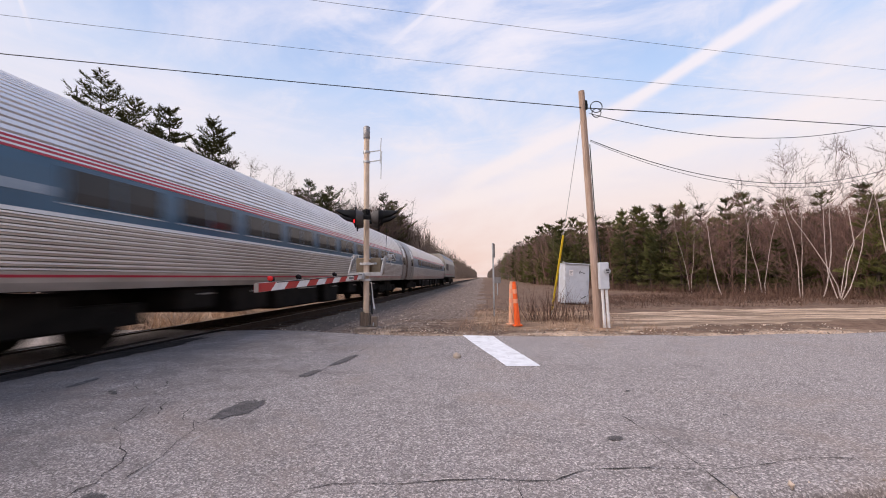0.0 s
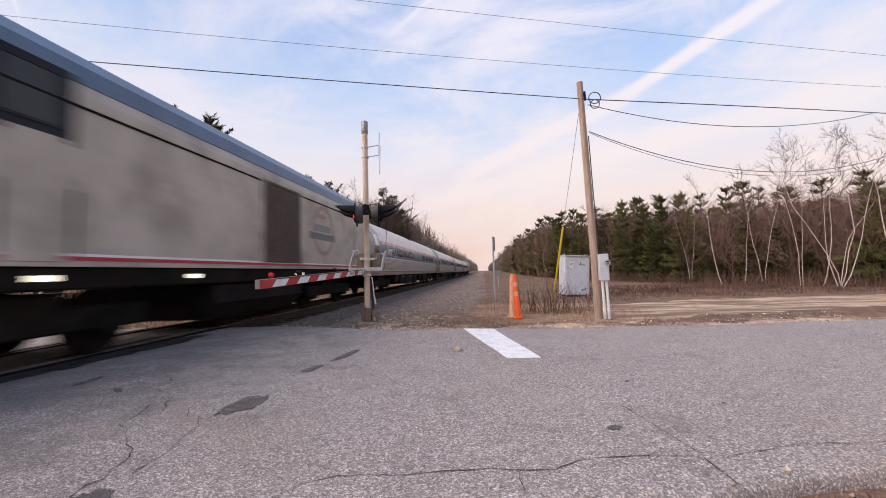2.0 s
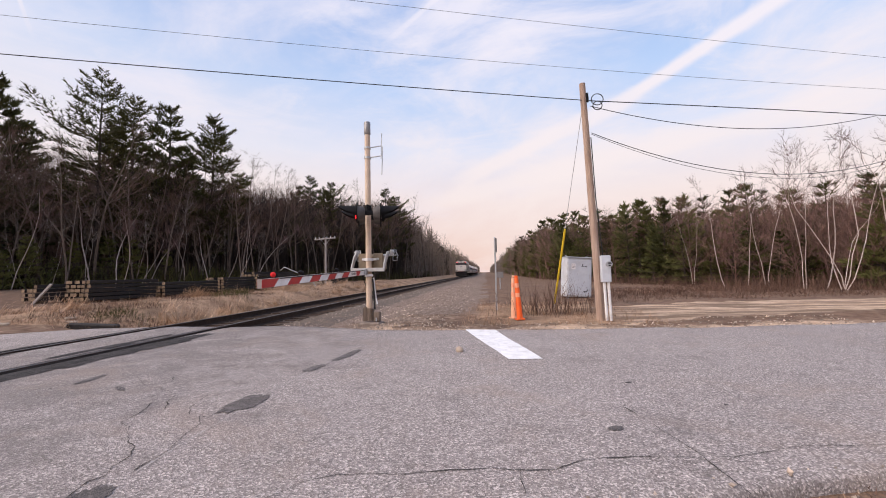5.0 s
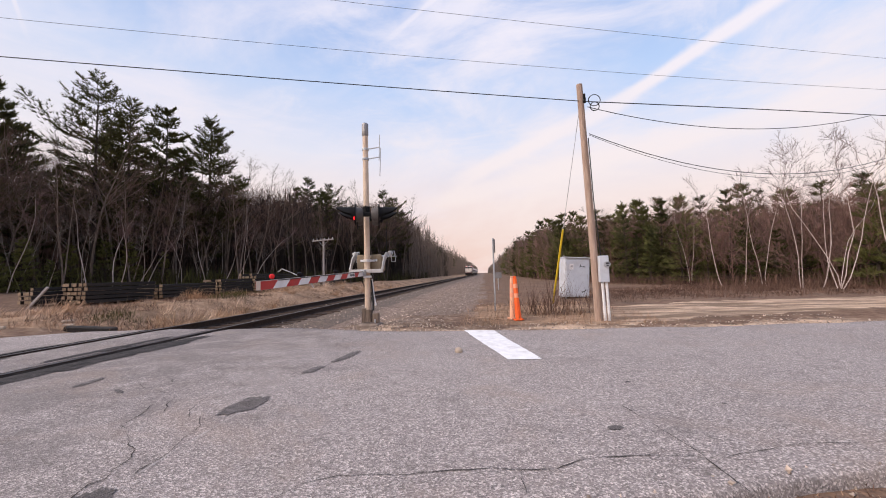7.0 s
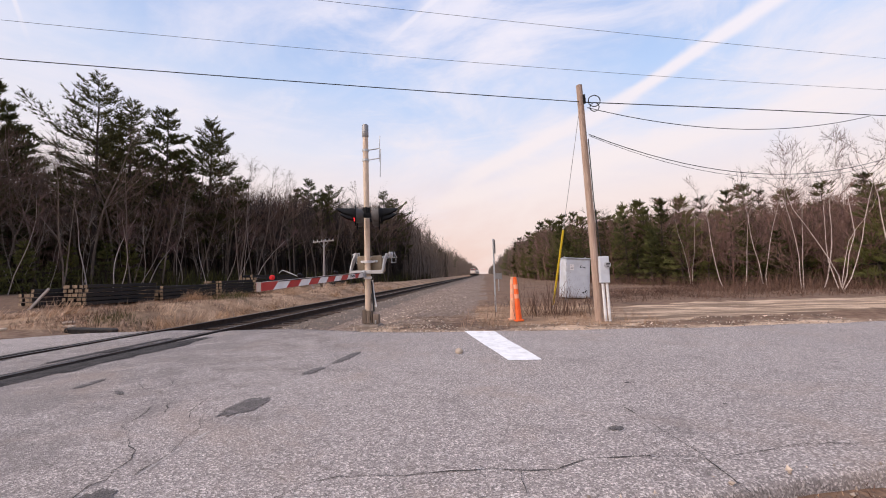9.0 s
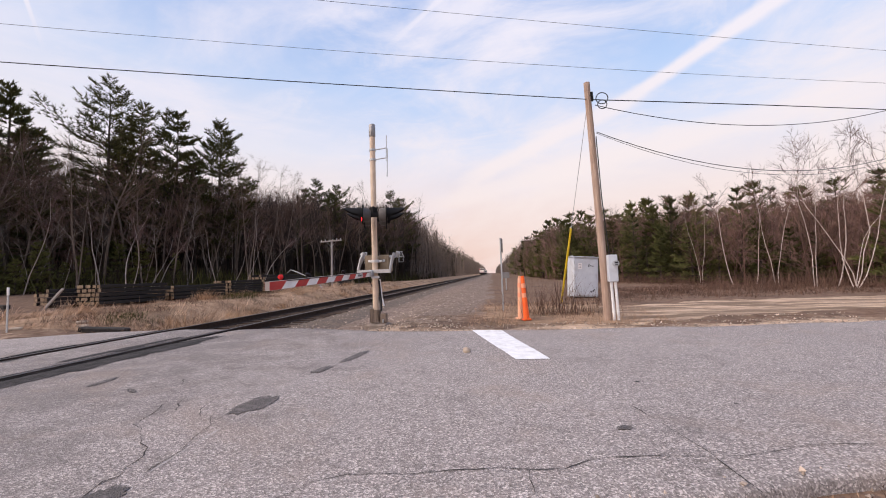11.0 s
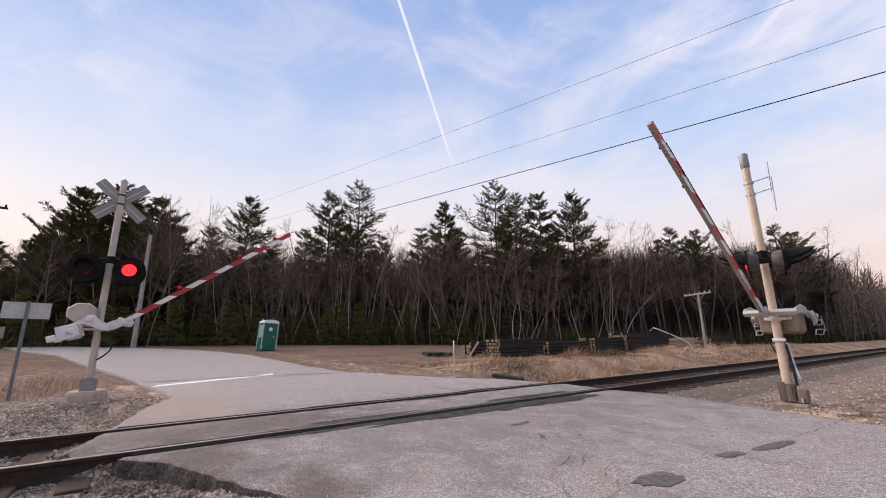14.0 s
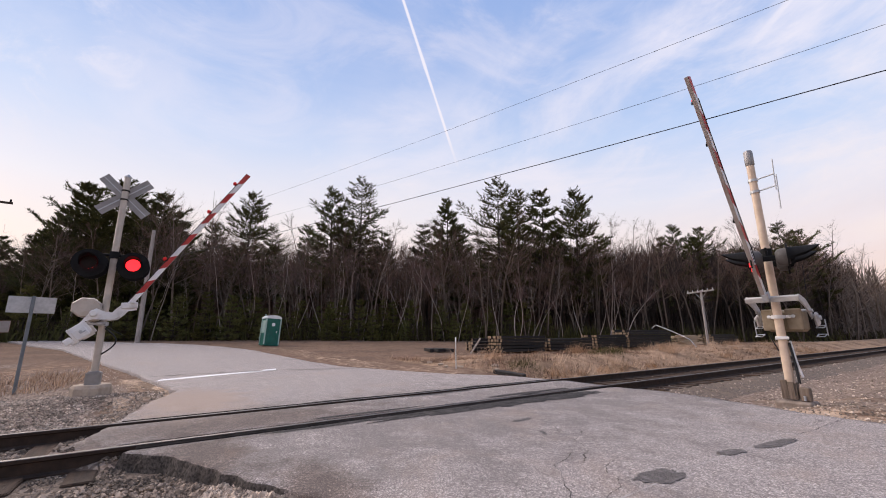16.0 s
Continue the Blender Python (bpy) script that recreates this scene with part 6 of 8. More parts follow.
P1_BASE, P1_TOP = (9.00, 9.60, 0.0), (8.84, 9.67, 5.30)
pole, lean = wood_pole("utility_pole", P1_BASE, P1_TOP, 0.088, 0.068, "weathered leaning wooden utility pole with a meter box")
part("meter_box", Form().box((0.10, -0.15, 1.06), (0.20, 0.14, 0.58), 0.015), CABINET_GREY, pole, "pale grey meter box")
meter = part("meter", Form().tube(((0.15, -0.22, 1.16), (0.15, -0.29, 1.16)), 0.062, 18), GALV, pole, "round glass meter")
part("meter_bar", Form().box((0.15, -0.295, 1.18), (0.07, 0.01, 0.03)).box((0.15, -0.295, 1.13), (0.05, 0.01, 0.02)), INK, meter)
for x in (0.06, 0.145):
    part("conduit", Form().tube(((x, -0.15, 0.80), (x + 0.02, -0.17, -0.05)), 0.03, 10), WHITE_METAL, pole)
part("service_cable", Form().tube(((-0.055, -0.06, 4.0), (-0.015, -0.085, 2.6), (0.07, -0.10, 1.33)), 0.011, 6), CABLE, pole)
f = Form()
for t, r, z in ((0.0, 0.13, 4.86), (0.3, 0.10, 4.72)):
    f.tube([(-0.02 + 0.14 + r * math.cos(a), -0.06, z + r * math.sin(a)) for a in (6.2832 * i / 14 for i in range(15))], 0.010, 6)
part("splice_loop", f, CABLE, pole)
part("insulator", Form().tube(((-0.11, -0.10, 4.90), (-0.11, -0.10, 5.0)), 0.03, 8).box((-0.10, -0.09, 4.86), (0.05, 0.06, 0.12), 0.01), BLACK_METAL, pole)

RP = (20.3, 13.5)
right_pole, _ = wood_pole("utility_pole", (RP[0], RP[1], -0.12), (RP[0], RP[1], 7.7), 0.15, 0.10, "weathered wooden utility pole beside the road")
part("pole_insulator", Form().tube(((-0.1, -0.1, 7.2), (-0.1, -0.1, 7.35)), 0.04, 8).tube(((-0.1, -0.1, 6.4), (-0.1, -0.1, 6.55)), 0.04, 8).box((-0.35, -0.1, 5.38), (0.5, 0.08, 0.1), 0.01), BLACK_METAL, right_pole)
LP = (-35.0, -1.32)
wood_pole("utility_pole", (LP[0], LP[1], 0.75), (LP[0] + 0.33, LP[1], 10.1), 0.19, 0.13, "pale weathered utility pole beyond the track", WOOD_GREY)

FP = (-25.4, -9.2)
far_pole, _ = wood_pole("utility_pole", (FP[0], FP[1], 0.5), (FP[0], FP[1], 9.3), 0.16, 0.11, "dark weathered utility pole with a crossarm", WOOD_GREY)
arm_bar = part("crossarm", Form().box((-0.12, 0.2, 8.22), (0.10, 2.7, 0.12), 0.01), PINE_BARK, far_pole)
for y in (-1.05, -0.55, 0.95, 1.45):
    part("insulator", Form().tube(((-0.12, y, 8.28), (-0.12, y, 8.34), (-0.12, y, 8.44)), [0.03, 0.055, 0.03], 8), BLACK_METAL, arm_bar)

wire("overhead_line", (8.80, 9.62, 4.90), (LP[0], -1.7, 7.36), 0.29, 0.009, "thick black overhead cable across the road", 40)
wire("overhead_line", (8.84, 9.62, 4.89), (RP[0], RP[1] - 0.2, 5.12), -0.02, 0.0105, "thick black overhead cable along the road")
wire("overhead_line", (RP[0], 13.85, 6.20), (LP[0], -1.0, 9.2), 0.85, 0.0042, "thin overhead wire across the road", 40)
wire("overhead_line", (RP[0], 13.40, 6.85), (LP[0], -1.57, 9.8), 0.56, 0.0042, "thin overhead wire across the road", 40)
wire("service_drop", (8.98, 9.60, 4.74), (17.2, 12.3, 5.05), 0.44, 0.008, "slack black service cable")
wire("service_drop", (8.98, 9.60, 4.12), (RP[0], RP[1], 4.85), 1.10, 0.008, "slack black service cable")
wire("service_drop", (8.98, 9.62, 4.10), (RP[0], RP[1], 4.80), 1.17, 0.005, "slack black service cable")
wire("overhead_line", (RP[0], RP[1], 5.25), (60, 27.5, 5.0), 0.5, 0.013, "thick black overhead cable along the road")
wire("overhead_line", (LP[0], LP[1], 7.9), (-80, -16, 8.6), 0.5, 0.013, "thick black overhead cable along the road")
guy_top, guy_foot = Vector((8.86, 9.72, 4.92)), Vector((8.45, 12.40, -0.05))
guy = thing("guy_wire", pose(*guy_foot), "steel guy wire with a yellow plastic guard", "guy wire")
d = guy_top - guy_foot
part("strand", Form().tube(((0, 0, 0), d), 0.006, 6), GALV, guy)
part("guard", Form().tube((d * 0.03, d * 0.44), 0.028, 10), YELLOW, guy, "yellow plastic guard")
part("anchor_rod", Form().tube((d * -0.02, d * 0.04), 0.012, 6), GALV, guy)


# ---- things beside the road ----
def cone(name, m, main, label, lean=0.0):
    """A slim delineator cone with a square foot and pale bands."""
    ob = thing(name, m, label, "traffic cone", "traffic cones")
    part("foot", Form().box((0, 0, 0.02), (0.19, 0.19, 0.04), 0.012), main, ob)
    part("cone_body", Form().tube(((0, 0, 0.03), (0, 0, 0.06), (0, 0, 0.94), (0, 0, 0.96)), [0.075, 0.068, 0.046, 0.04], 12), main, ob)
    for z, h in ((0.52, 0.10), (0.74, 0.10)):
        r0, r1 = 0.071 - 0.025 * (z - 0.06), 0.071 - 0.025 * (z + h - 0.06)
        part("band", Form().tube(((0, 0, z), (0, 0, z + h)), [r0, r1], 12, False), CONE_BAND, ob)
    part("grip", Form().box((0, 0, 0.985), (0.075, 0.03, 0.06), 0.01), main, ob)
    return ob


cone("traffic_cone", pose(7.27, 9.80, -0.06, -2, -3.0, 12), CONE_ORANGE, "bright orange tall slim cone with pale bands")
cone("traffic_cone", pose(7.15, 10.05, -0.06, 0, 1, 30), CONE_FADED, "sun-faded orange tall slim cone with pale bands")


def cabinet():
    ob = thing("equipment_cabinet", pose(10.0, 16.7, -0.10, 0, 3.5, 14), "pale grey steel signal cabinet on short legs", "cabinet")
    part("body", Form().box((0, 0, 0.86), (1.02, 0.55, 1.52), 0.02), CABINET_GREY, ob)
    door = part("door", Form().box((0.0, -0.285, 0.86), (0.94, 0.03, 1.42), 0.012), CABINET_GREY, ob)
    part("handle", Form().box((0.40, -0.31, 0.9), (0.03, 0.03, 0.16), 0.008), GALV, door)
    part("notice", Form().box((-0.26, -0.303, 1.28), (0.16, 0.006, 0.22)), SIGN_FACE, door, "small pale notice")
    f = Form()
    for i in range(3):
        f.box((-0.26, -0.308, 1.33 - 0.05 * i), (0.11, 0.004, 0.012))
    part("notice_bar", f, INK, door)
    f = Form()
    for i, (x, z, w, h, a) in enumerate(((0.10, 1.32, 0.03, 0.12, 20), (0.15, 1.30, 0.10, 0.02, -15), (0.25, 1.29, 0.09, 0.03, 10), (0.24, 0.33, 0.16, 0.025, -20), (0.32, 0.36, 0.03, 0.12, 35), (0.20, 0.30, 0.02, 0.08, -30))):
        f.box((x, -0.303, z), (w, 0.004, h), 0, Matrix.Rotation(radians(a), 4, "Y"))
    part("paint_scrawl", f, INK, door, "black scrawled paint strokes")
    f = Form()
    for z in (0.4, 0.9, 1.4):
        f.tube(((-0.49, -0.30, z - 0.06), (-0.49, -0.30, z + 0.06)), 0.016, 8)
    part("hinge", f, GALV, door)
    part("roof_lip", Form().box((0, -0.02, 1.635), (1.08, 0.64, 0.035), 0.01), CABINET_GREY, ob)
    for x in (-0.44, 0.44):
        part("lifting_eye", Form().tube([(x + 0.035 * math.cos(a), 0, 1.67 + 0.035 * math.sin(a)) for a in (3.1416 * i / 8 for i in range(9))], 0.008, 6), GALV, ob)
        for y in (-0.2, 0.2):
            part("leg", Form().box((x, y, 0.04), (0.06, 0.06, 0.14)), GALV, ob)
    return ob


cabinet()


POST_DARK = mat("dull_blue_grey_post", (0.13, 0.15, 0.165), (0.19, 0.21, 0.225), 5, 0.6, 0.3, 0.05)


def post_sign(name, m, post_h, w, h, z, label, face, back, thick=0.05, steel=None):
    ob = thing(name, m, label, "sign")
    part("post", Form().box((0, 0, post_h / 2 - 0.15), (thick, thick * 0.7, post_h + 0.3), 0.006), steel or GALV, ob)
    p = part("panel", Form().box((0, -0.035, z), (w, 0.006, h), 0.002), face, ob)
    part("panel_back", Form().box((0, -0.029, z), (w * 0.98, 0.003, h * 0.97)), back, p)
    return ob


post_sign("roadside_sign", pose(6.80, 12.0, -0.08, 0, 0, 82), 2.12, 0.36, 0.40, 1.90, "grey steel post with a sign turned edge-on", SIGN_BACK, SIGN_BACK, 0.06)
post_sign("small_notice", pose(7.35, 25.0, -0.08, 0, 0, 5), 1.0, 0.42, 0.36, 0.95, "small grey notice on a low post by the lane", SIGN_BACK, SIGN_BACK)
post_sign("roadside_sign", pose(-6.2, -2.16, -0.15, 0, 0, -70), 2.2, 0.78, 0.36, 2.0, "bare grey back of a roadside sign on a dark post", GALV, GALV, 0.06, POST_DARK)
post_sign("roadside_sign", pose(-20.5, -6.05, 0.15, 0, 0, -105), 1.9, 1.0, 0.52, 1.52, "faded pink roadside sign on a post", FADED_PINK := mat("faded_pink_sign", (0.48, 0.30, 0.29), (0.55, 0.37, 0.35), 4, 0.6, 0, 0), SIGN_BACK, 0.06)
marker = thing("marker_post", pose(-5.48, 9.06, -0.03), "thin dark marker post with a white tip", "marker post")
part("stake", Form().box((0, 0, 0.40), (0.045, 0.02, 1.0), 0.003), GALV, marker)
part("tip", Form().box((0, 0, 1.0), (0.06, 0.025, 0.20), 0.003), WHITE_METAL, marker)

tel = thing("telegraph_pole", pose(-8.7, 37, 0.2), "short old telegraph pole with one crossarm", "telegraph pole")
part("shaft", Form().tube(((0, 0, -0.3), (0.02, 0, 4.5)), [0.11, 0.085], 10), WOOD_GREY, tel)
part("crossarm", Form().box((0, -0.1, 4.38), (2.1, 0.10, 0.12), 0.01, Matrix.Rotation(radians(-3), 4, "Y")), WOOD_GREY, tel)
part("brace", Form().tube(((0.5, -0.1, 4.36), (0.02, -0.1, 3.75)), 0.015, 5).tube(((-0.5, -0.1, 4.40), (0.02, -0.1, 3.75)), 0.015, 5), GALV, tel)
f = Form()
for i in range(6):
    x = -0.95 + 0.38 * i
    f.tube(((x, -0.1, 4.42 - x * -0.05), (x, -0.1, 4.58 + x * 0.05)), 0.03, 6)
part("insulator", f, CABINET_GREY, tel)


def portable_toilet():
    ob = thing("portable_toilet", pose(-25.6, 6.8, ground_z(-25.6, 6.8) + 0.02, 0, 3, 96) @ Matrix.Scale(0.93, 4), "dark green portable toilet with a white roof", "portable toilet")
    part("base", Form().box((0, 0, 0.06), (1.16, 1.16, 0.12), 0.02), TOILET_GREEN, ob)
    for x, y, sx, sy in ((0, 0.53, 1.08, 0.05), (-0.53, 0, 0.05, 1.08), (0.53, 0, 0.05, 1.08)):
        part("wall_panel", Form().box((x, y, 1.10), (sx, sy, 2.0), 0.01), TOILET_GREEN, ob)
    part("window_panel", Form().box((-0.565, 0, 1.45), (0.02, 0.80, 0.95), 0.01), TOILET_TRIM, ob, "pale translucent side panel")
    for y in (-0.3, 0.0, 0.3):
        part("wall_rib", Form().box((0.56, y, 1.10), (0.03, 0.05, 1.8), 0.01), TOILET_GREEN, ob)
    part("front_panel", Form().box((0, -0.53, 1.10), (1.08, 0.05, 2.0), 0.01), TOILET_GREEN, ob)
    door = part("door", Form().box((0, -0.565, 1.06), (0.72, 0.03, 1.80), 0.01), TOILET_GREEN, ob)
    part("handle", Form().box((0.28, -0.59, 1.05), (0.05, 0.03, 0.14), 0.01), WHITE_METAL, door)
    part("decal", Form().tube(((0, -0.578, 1.62), (0, -0.586, 1.62)), 0.14, 16), TOILET_ROOF, door, "pale oval decal, plain")
    for x in (-0.55, 0.55):
        for y in (-0.55, 0.55):
            part("corner_trim", Form().box((x, y, 1.10), (0.09, 0.09, 2.02), 0.02), TOILET_TRIM, ob)
    part("side_vent", Form().box((0.56, 0, 1.95), (0.02, 0.7, 0.16)), TOILET_TRIM, ob)
    ring = [(-0.60, 2.08), (0.60, 2.08), (0.58, 2.18), (0.42, 2.30), (0.0, 2.36), (-0.42, 2.30), (-0.58, 2.18)]
    part("roof", Form().prism(ring, -0.60, 0.60), TOILET_ROOF, ob, "white domed roof")
    part("vent_pipe", Form().tube(((-0.4, 0.4, 2.2), (-0.4, 0.4, 2.46)), 0.05, 10), TOILET_TRIM, ob)
    return ob


portable_toilet()

TIE_CAP = Form().box((0, 0, 0), (0.200, 0.012, 0.144), 0.004).mesh("sawn_end", TIE_END)


def tie_stack(cx, cy, turn, across, layers, long, rng):
    """A bundle of black ties; their pale sawn ends face out."""
    z0 = ground_z(cx, cy)
    bar = Form().box((0, 0, 0), (0.212, long, 0.156), 0.012).mesh("new_tie", TIE_NEW)
    ob = thing("tie_stack", pose(cx, cy, z0, 0, 0, turn), "stack of black creosoted railway ties with pale sawn ends", "tie stack", "tie stacks")
    for k in range(layers):
        for i in range(across):
            if k == layers - 1 and rng.random() < 0.25:
                continue
            x = (i - (across - 1) / 2) * 0.238 + rng.uniform(-0.012, 0.012)
            y = rng.uniform(-0.07, 0.07)
            z = 0.19 + k * 0.194
            t = part("new_tie", bar, TIE_NEW, ob, m=pose(x, y, z, 0, 0, rng.uniform(-0.8, 0.8)))
            for s in (-1, 1):
                part("sawn_end", TIE_CAP, TIE_END, t, m=pose(0, s * (long / 2 + 0.001), 0))
    for y in (-0.3 * long, 0.3 * long):
        part("bearer", Form().box((0, y, 0.05), (across * 0.24, 0.14, 0.11), 0.01), TIE_WOOD, ob)
    return ob


rng = random.Random(15)
for cx, cy, turn, across, layers, long in ((-13.7, 17.2, -12, 4, 4, 1.8), (-12.0, 18.6, -6, 6, 5, 3.4), (-11.9, 23.0, -2, 6, 4, 4.2), (-11.9, 27.6, -2, 6, 5, 3.5), (-11.9, 33.0, -2, 6, 7, 6.0), (-11.6, 46.5, -3, 6, 5, 5.0)):
    tie_stack(cx, cy, turn, across, layers, long, rng)
stake = thing("leaning_stake", pose(-12.95, 15.7, 0.08, 0, 42, 8), "weathered wooden stake leaning on the ties", "stake")
part("stake", Form().box((0, 0, 0.55), (0.10, 0.07, 1.25), 0.01), WOOD_GREY, stake)
lumber = thing("lumber_pile", pose(-11.2, 39.0, 0.10, 0, 0, 4), "small pile of pale fresh lumber", "lumber")
for i in range(24):
    part("board", Form().box((rng.uniform(-0.25, 0.25), rng.uniform(-0.4, 0.4), 0.08 + 0.075 * (i // 2)), (0.14, 4.6, 0.06), 0.006, Matrix.Rotation(rng.uniform(-0.2, 0.2), 4, "Z")), WOOD_PALE, lumber)
loose = thing("old_tie", pose(-3.5, 9.75, ground_z(-3.5, 9.75) + 0.08, 0, 4, 12), "short charred end of an old tie by the road", "railway tie")
part("timber", Form().box((0, 0, 0.02), (1.15, 0.24, 0.18), 0.03), TIE_NEW, loose)
flat = thing("flat_ties", pose(-15.2, 14.8, 0.2, 0, 0, 70), "loose black ties lying flat on the dirt", "railway ties")
for i in range(4):
    part("timber", Form().box((i * 0.35 - 0.6, rng.uniform(-0.3, 0.3), 0.06), (0.23, 2.6, 0.18), 0.01, Matrix.Rotation(rng.uniform(-0.12, 0.12), 4, "Z")), TIE_NEW, flat)
rod = thing("bent_rod", pose(-6.4, 30.0, 0.2), "pale bent rod sticking out of the grass", "rod")
part("rod", Form().tube([(0, 0, -0.2), (-0.5, 0, 0.55), (-1.1, 0.1, 0.85), (-2.0, 0.2, 1.25), (-2.9, 0.3, 1.6), (-3.2, 0.3, 1.35)], 0.028, 7), GALV, rod)
rock = thing("pale_stone", pose(6.14, 5.93, -0.005), "small pale stone lying on the road", "stone")
part("stone", Form().tube(((0, 0, -0.01), (0.005, 0, 0.015), (0.0, 0.004, 0.045), (0.003, 0, 0.06)), [0.045, 0.055, 0.045, 0.015], 9), CONCRETE, rock)
for i, (x, y, a) in enumerate(((-4.3, 9.9, 20), (-4.8, 10.3, 70), (-6.3, 9.2, 140), (-5.7, 9.4, 30), (-7.1, 9.5, 100), (-8.2, 9.7, 15))):
    c = thing("rubble_piece", pose(x, y, ground_z(x, y), 0, 0, a), "pale broken piece of rubble in the verge", "rubble", "rubble in the verge")
    part("piece", Form().box((0, 0, 0.03), (0.26, 0.13, 0.08), 0.025), CONCRETE, c)


# ---- trees, brush and grass ----
class Raw:
    """Bare lists of triangles and quads, for foliage."""

    def __init__(self):
        self.v, self.f = [], []

    def limb(self, pts, radii, n=5):
        side = None
        base = len(self.v)
        for i, p in enumerate(pts):
            d = (pts[min(i + 1, len(pts) - 1)] - pts[max(i - 1, 0)]).normalized()
            if side is None:
                side = d.orthogonal().normalized()
            side = (side - d * side.dot(d)).normalized()
            up = d.cross(side)
            for j in range(n):
                a = 6.2832 * j / n
                self.v.append(tuple(p + (side * math.cos(a) + up * math.sin(a)) * radii[i]))
        for i in range(len(pts) - 1):
            for j in range(n):
                self.f.append((base + i * n + j, base + i * n + (j + 1) % n, base + (i + 1) * n + (j + 1) % n, base + (i + 1) * n + j))

    def blade(self, p, d, length, width):
        side = d.orthogonal().normalized() * width
        b = len(self.v)
        self.v += [tuple(p - side), tuple(p + side), tuple(p + d * length)]
        self.f.append((b, b + 1, b + 2))

    def mesh(self, name, material):
        me = bpy.data.meshes.new(name)
        me.from_pydata(self.v, [], self.f)
        me.materials.append(material)
        return me


def turned(d, r, spread):
    """A direction near d."""
    q = Vector((r.gauss(0, 1), r.gauss(0, 1), r.gauss(0, 1)))
    return (d + q * spread).normalized()


def pine_meshes(seed, h, crown_from, reach, needles, tufts=1.0, limbs=1.0, blade=1.0, long_limb=0.0):
    """A white pine: straight trunk, whorls of reaching limbs with side sprays, each ending in upturned needle tufts."""
    r = random.Random(seed)
    wood, green = Raw(), Raw()
    lean = Vector((r.uniform(-0.03, 0.03), r.uniform(-0.03, 0.03), 1))
    trunk = [Vector((0, 0, -0.4)) + lean * (h * t) + Vector((r.uniform(-.06, .06), r.uniform(-.06, .06), 0)) for t in (0, 0.15, 0.35, 0.55, 0.75, 0.9, 1.0)]
    r0 = 0.010 * h + 0.05
    wood.limb(trunk, [r0 * k for k in (1.15, 0.95, 0.78, 0.58, 0.36, 0.16, 0.05)], 7)
    up = Vector((0, 0, 1))
    whorls = max(6, int((1 - crown_from) * h / 0.72 * limbs))
    skew = r.uniform(0, 6.28)

    def tuft(p, grow, size):
        for _ in range(5):
            green.blade(p, turned(grow, r, 0.42), size * r.uniform(0.65, 1.25), r.uniform(0.030, 0.052) * (0.35 + 0.65 * blade))

    for w in range(whorls):
        k = (w + r.uniform(0.2, 0.8)) / whorls
        t = crown_from + (1 - crown_from) * k
        form = (0.07 + 0.93 * (1 - k) ** 0.66) * min(1.0, 0.58 + 1.2 * k)
        turn = r.uniform(0, 6.28)
        lobe = r.uniform(0.78, 1.15)
        for i in range(5 if k < 0.85 else 4):
            if r.random() < 0.16:
                continue
            a = turn + i * 1.257 + r.uniform(-0.35, 0.35)
            size = reach * form * lobe * r.uniform(0.48, 1.15) * (1 + 0.25 * math.cos(a - skew))
            if long_limb and 0.45 < k < 0.62 and i == 0:
                size *= long_limb
            root = Vector((0, 0, -0.4)) + lean * (h * (t + r.uniform(-0.012, 0.012)))
            rise = r.uniform(-0.04, 0.30) + 0.70 * k * k - 0.12 * (1 - k)
            out = Vector((math.cos(a), math.sin(a), rise)).normalized()
            across = Vector((-math.sin(a), math.cos(a), 0))
            pts = [root, root + out * size * 0.35 - up * 0.02 * size, root + out * size * 0.72 + up * 0.02 * size, root + out * size + up * 0.16 * size]
            wood.limb(pts, [0.05 * (1.1 - k) + 0.012, 0.04 * (1.1 - k) + 0.009, 0.02 * (1.1 - k) + 0.006, 0.004], 3)
            sprays = max(3, int((2.6 + size * 4.6) * tufts))
            for j in range(sprays):
                s = 0.20 + 0.80 * (j + r.random()) / sprays
                q = s * 2.857 if s < 0.35 else 1 + (s - 0.35) / 0.37 if s < 0.72 else 2 + (s - 0.72) / 0.28
                n = min(2, int(q))
                p = pts[n].lerp(pts[n + 1], min(1.0, q - n))
                side = across * (1 if j % 2 else -1)
                go = (out * r.uniform(0.5, 1.0) + side * r.uniform(0.4, 1.0) + up * r.uniform(-0.05, 0.55)).normalized()
                ln = (size * 0.32 * (1.2 - s) + 0.36) * r.uniform(0.7, 1.2)
                for e in (0.35, 0.7, 1.0):
                    tuft(p + go * ln * e, (go + up * 0.55).normalized(), (0.56 - 0.24 * k) * blade)
                if r.random() < 0.5:
                    tuft(p + up * 0.05, (out + up * 0.8).normalized(), (0.48 - 0.2 * k) * blade)
            tuft(pts[3], (out + up * 0.9).normalized(), (0.55 - 0.2 * k) * blade)
    top = Vector((0, 0, -0.4)) + lean * h
    for _ in range(6):
        tuft(top - up * r.uniform(0, 0.6), turned(up, r, 0.5), 0.5 * blade)
    for _ in range(34):                       # dead stubs under the crown
        t = r.uniform(0.10, crown_from + 0.12)
        a = r.uniform(0, 6.28)
        root = Vector((0, 0, -0.4)) + lean * (h * t)
        d = Vector((math.cos(a), math.sin(a), r.uniform(-0.3, 0.2)))
        wood.limb([root, root + d * r.uniform(0.6, 2.6)], [0.022, 0.005], 3)
    return wood.mesh("trunk", PINE_BARK), green.mesh("crown", needles)


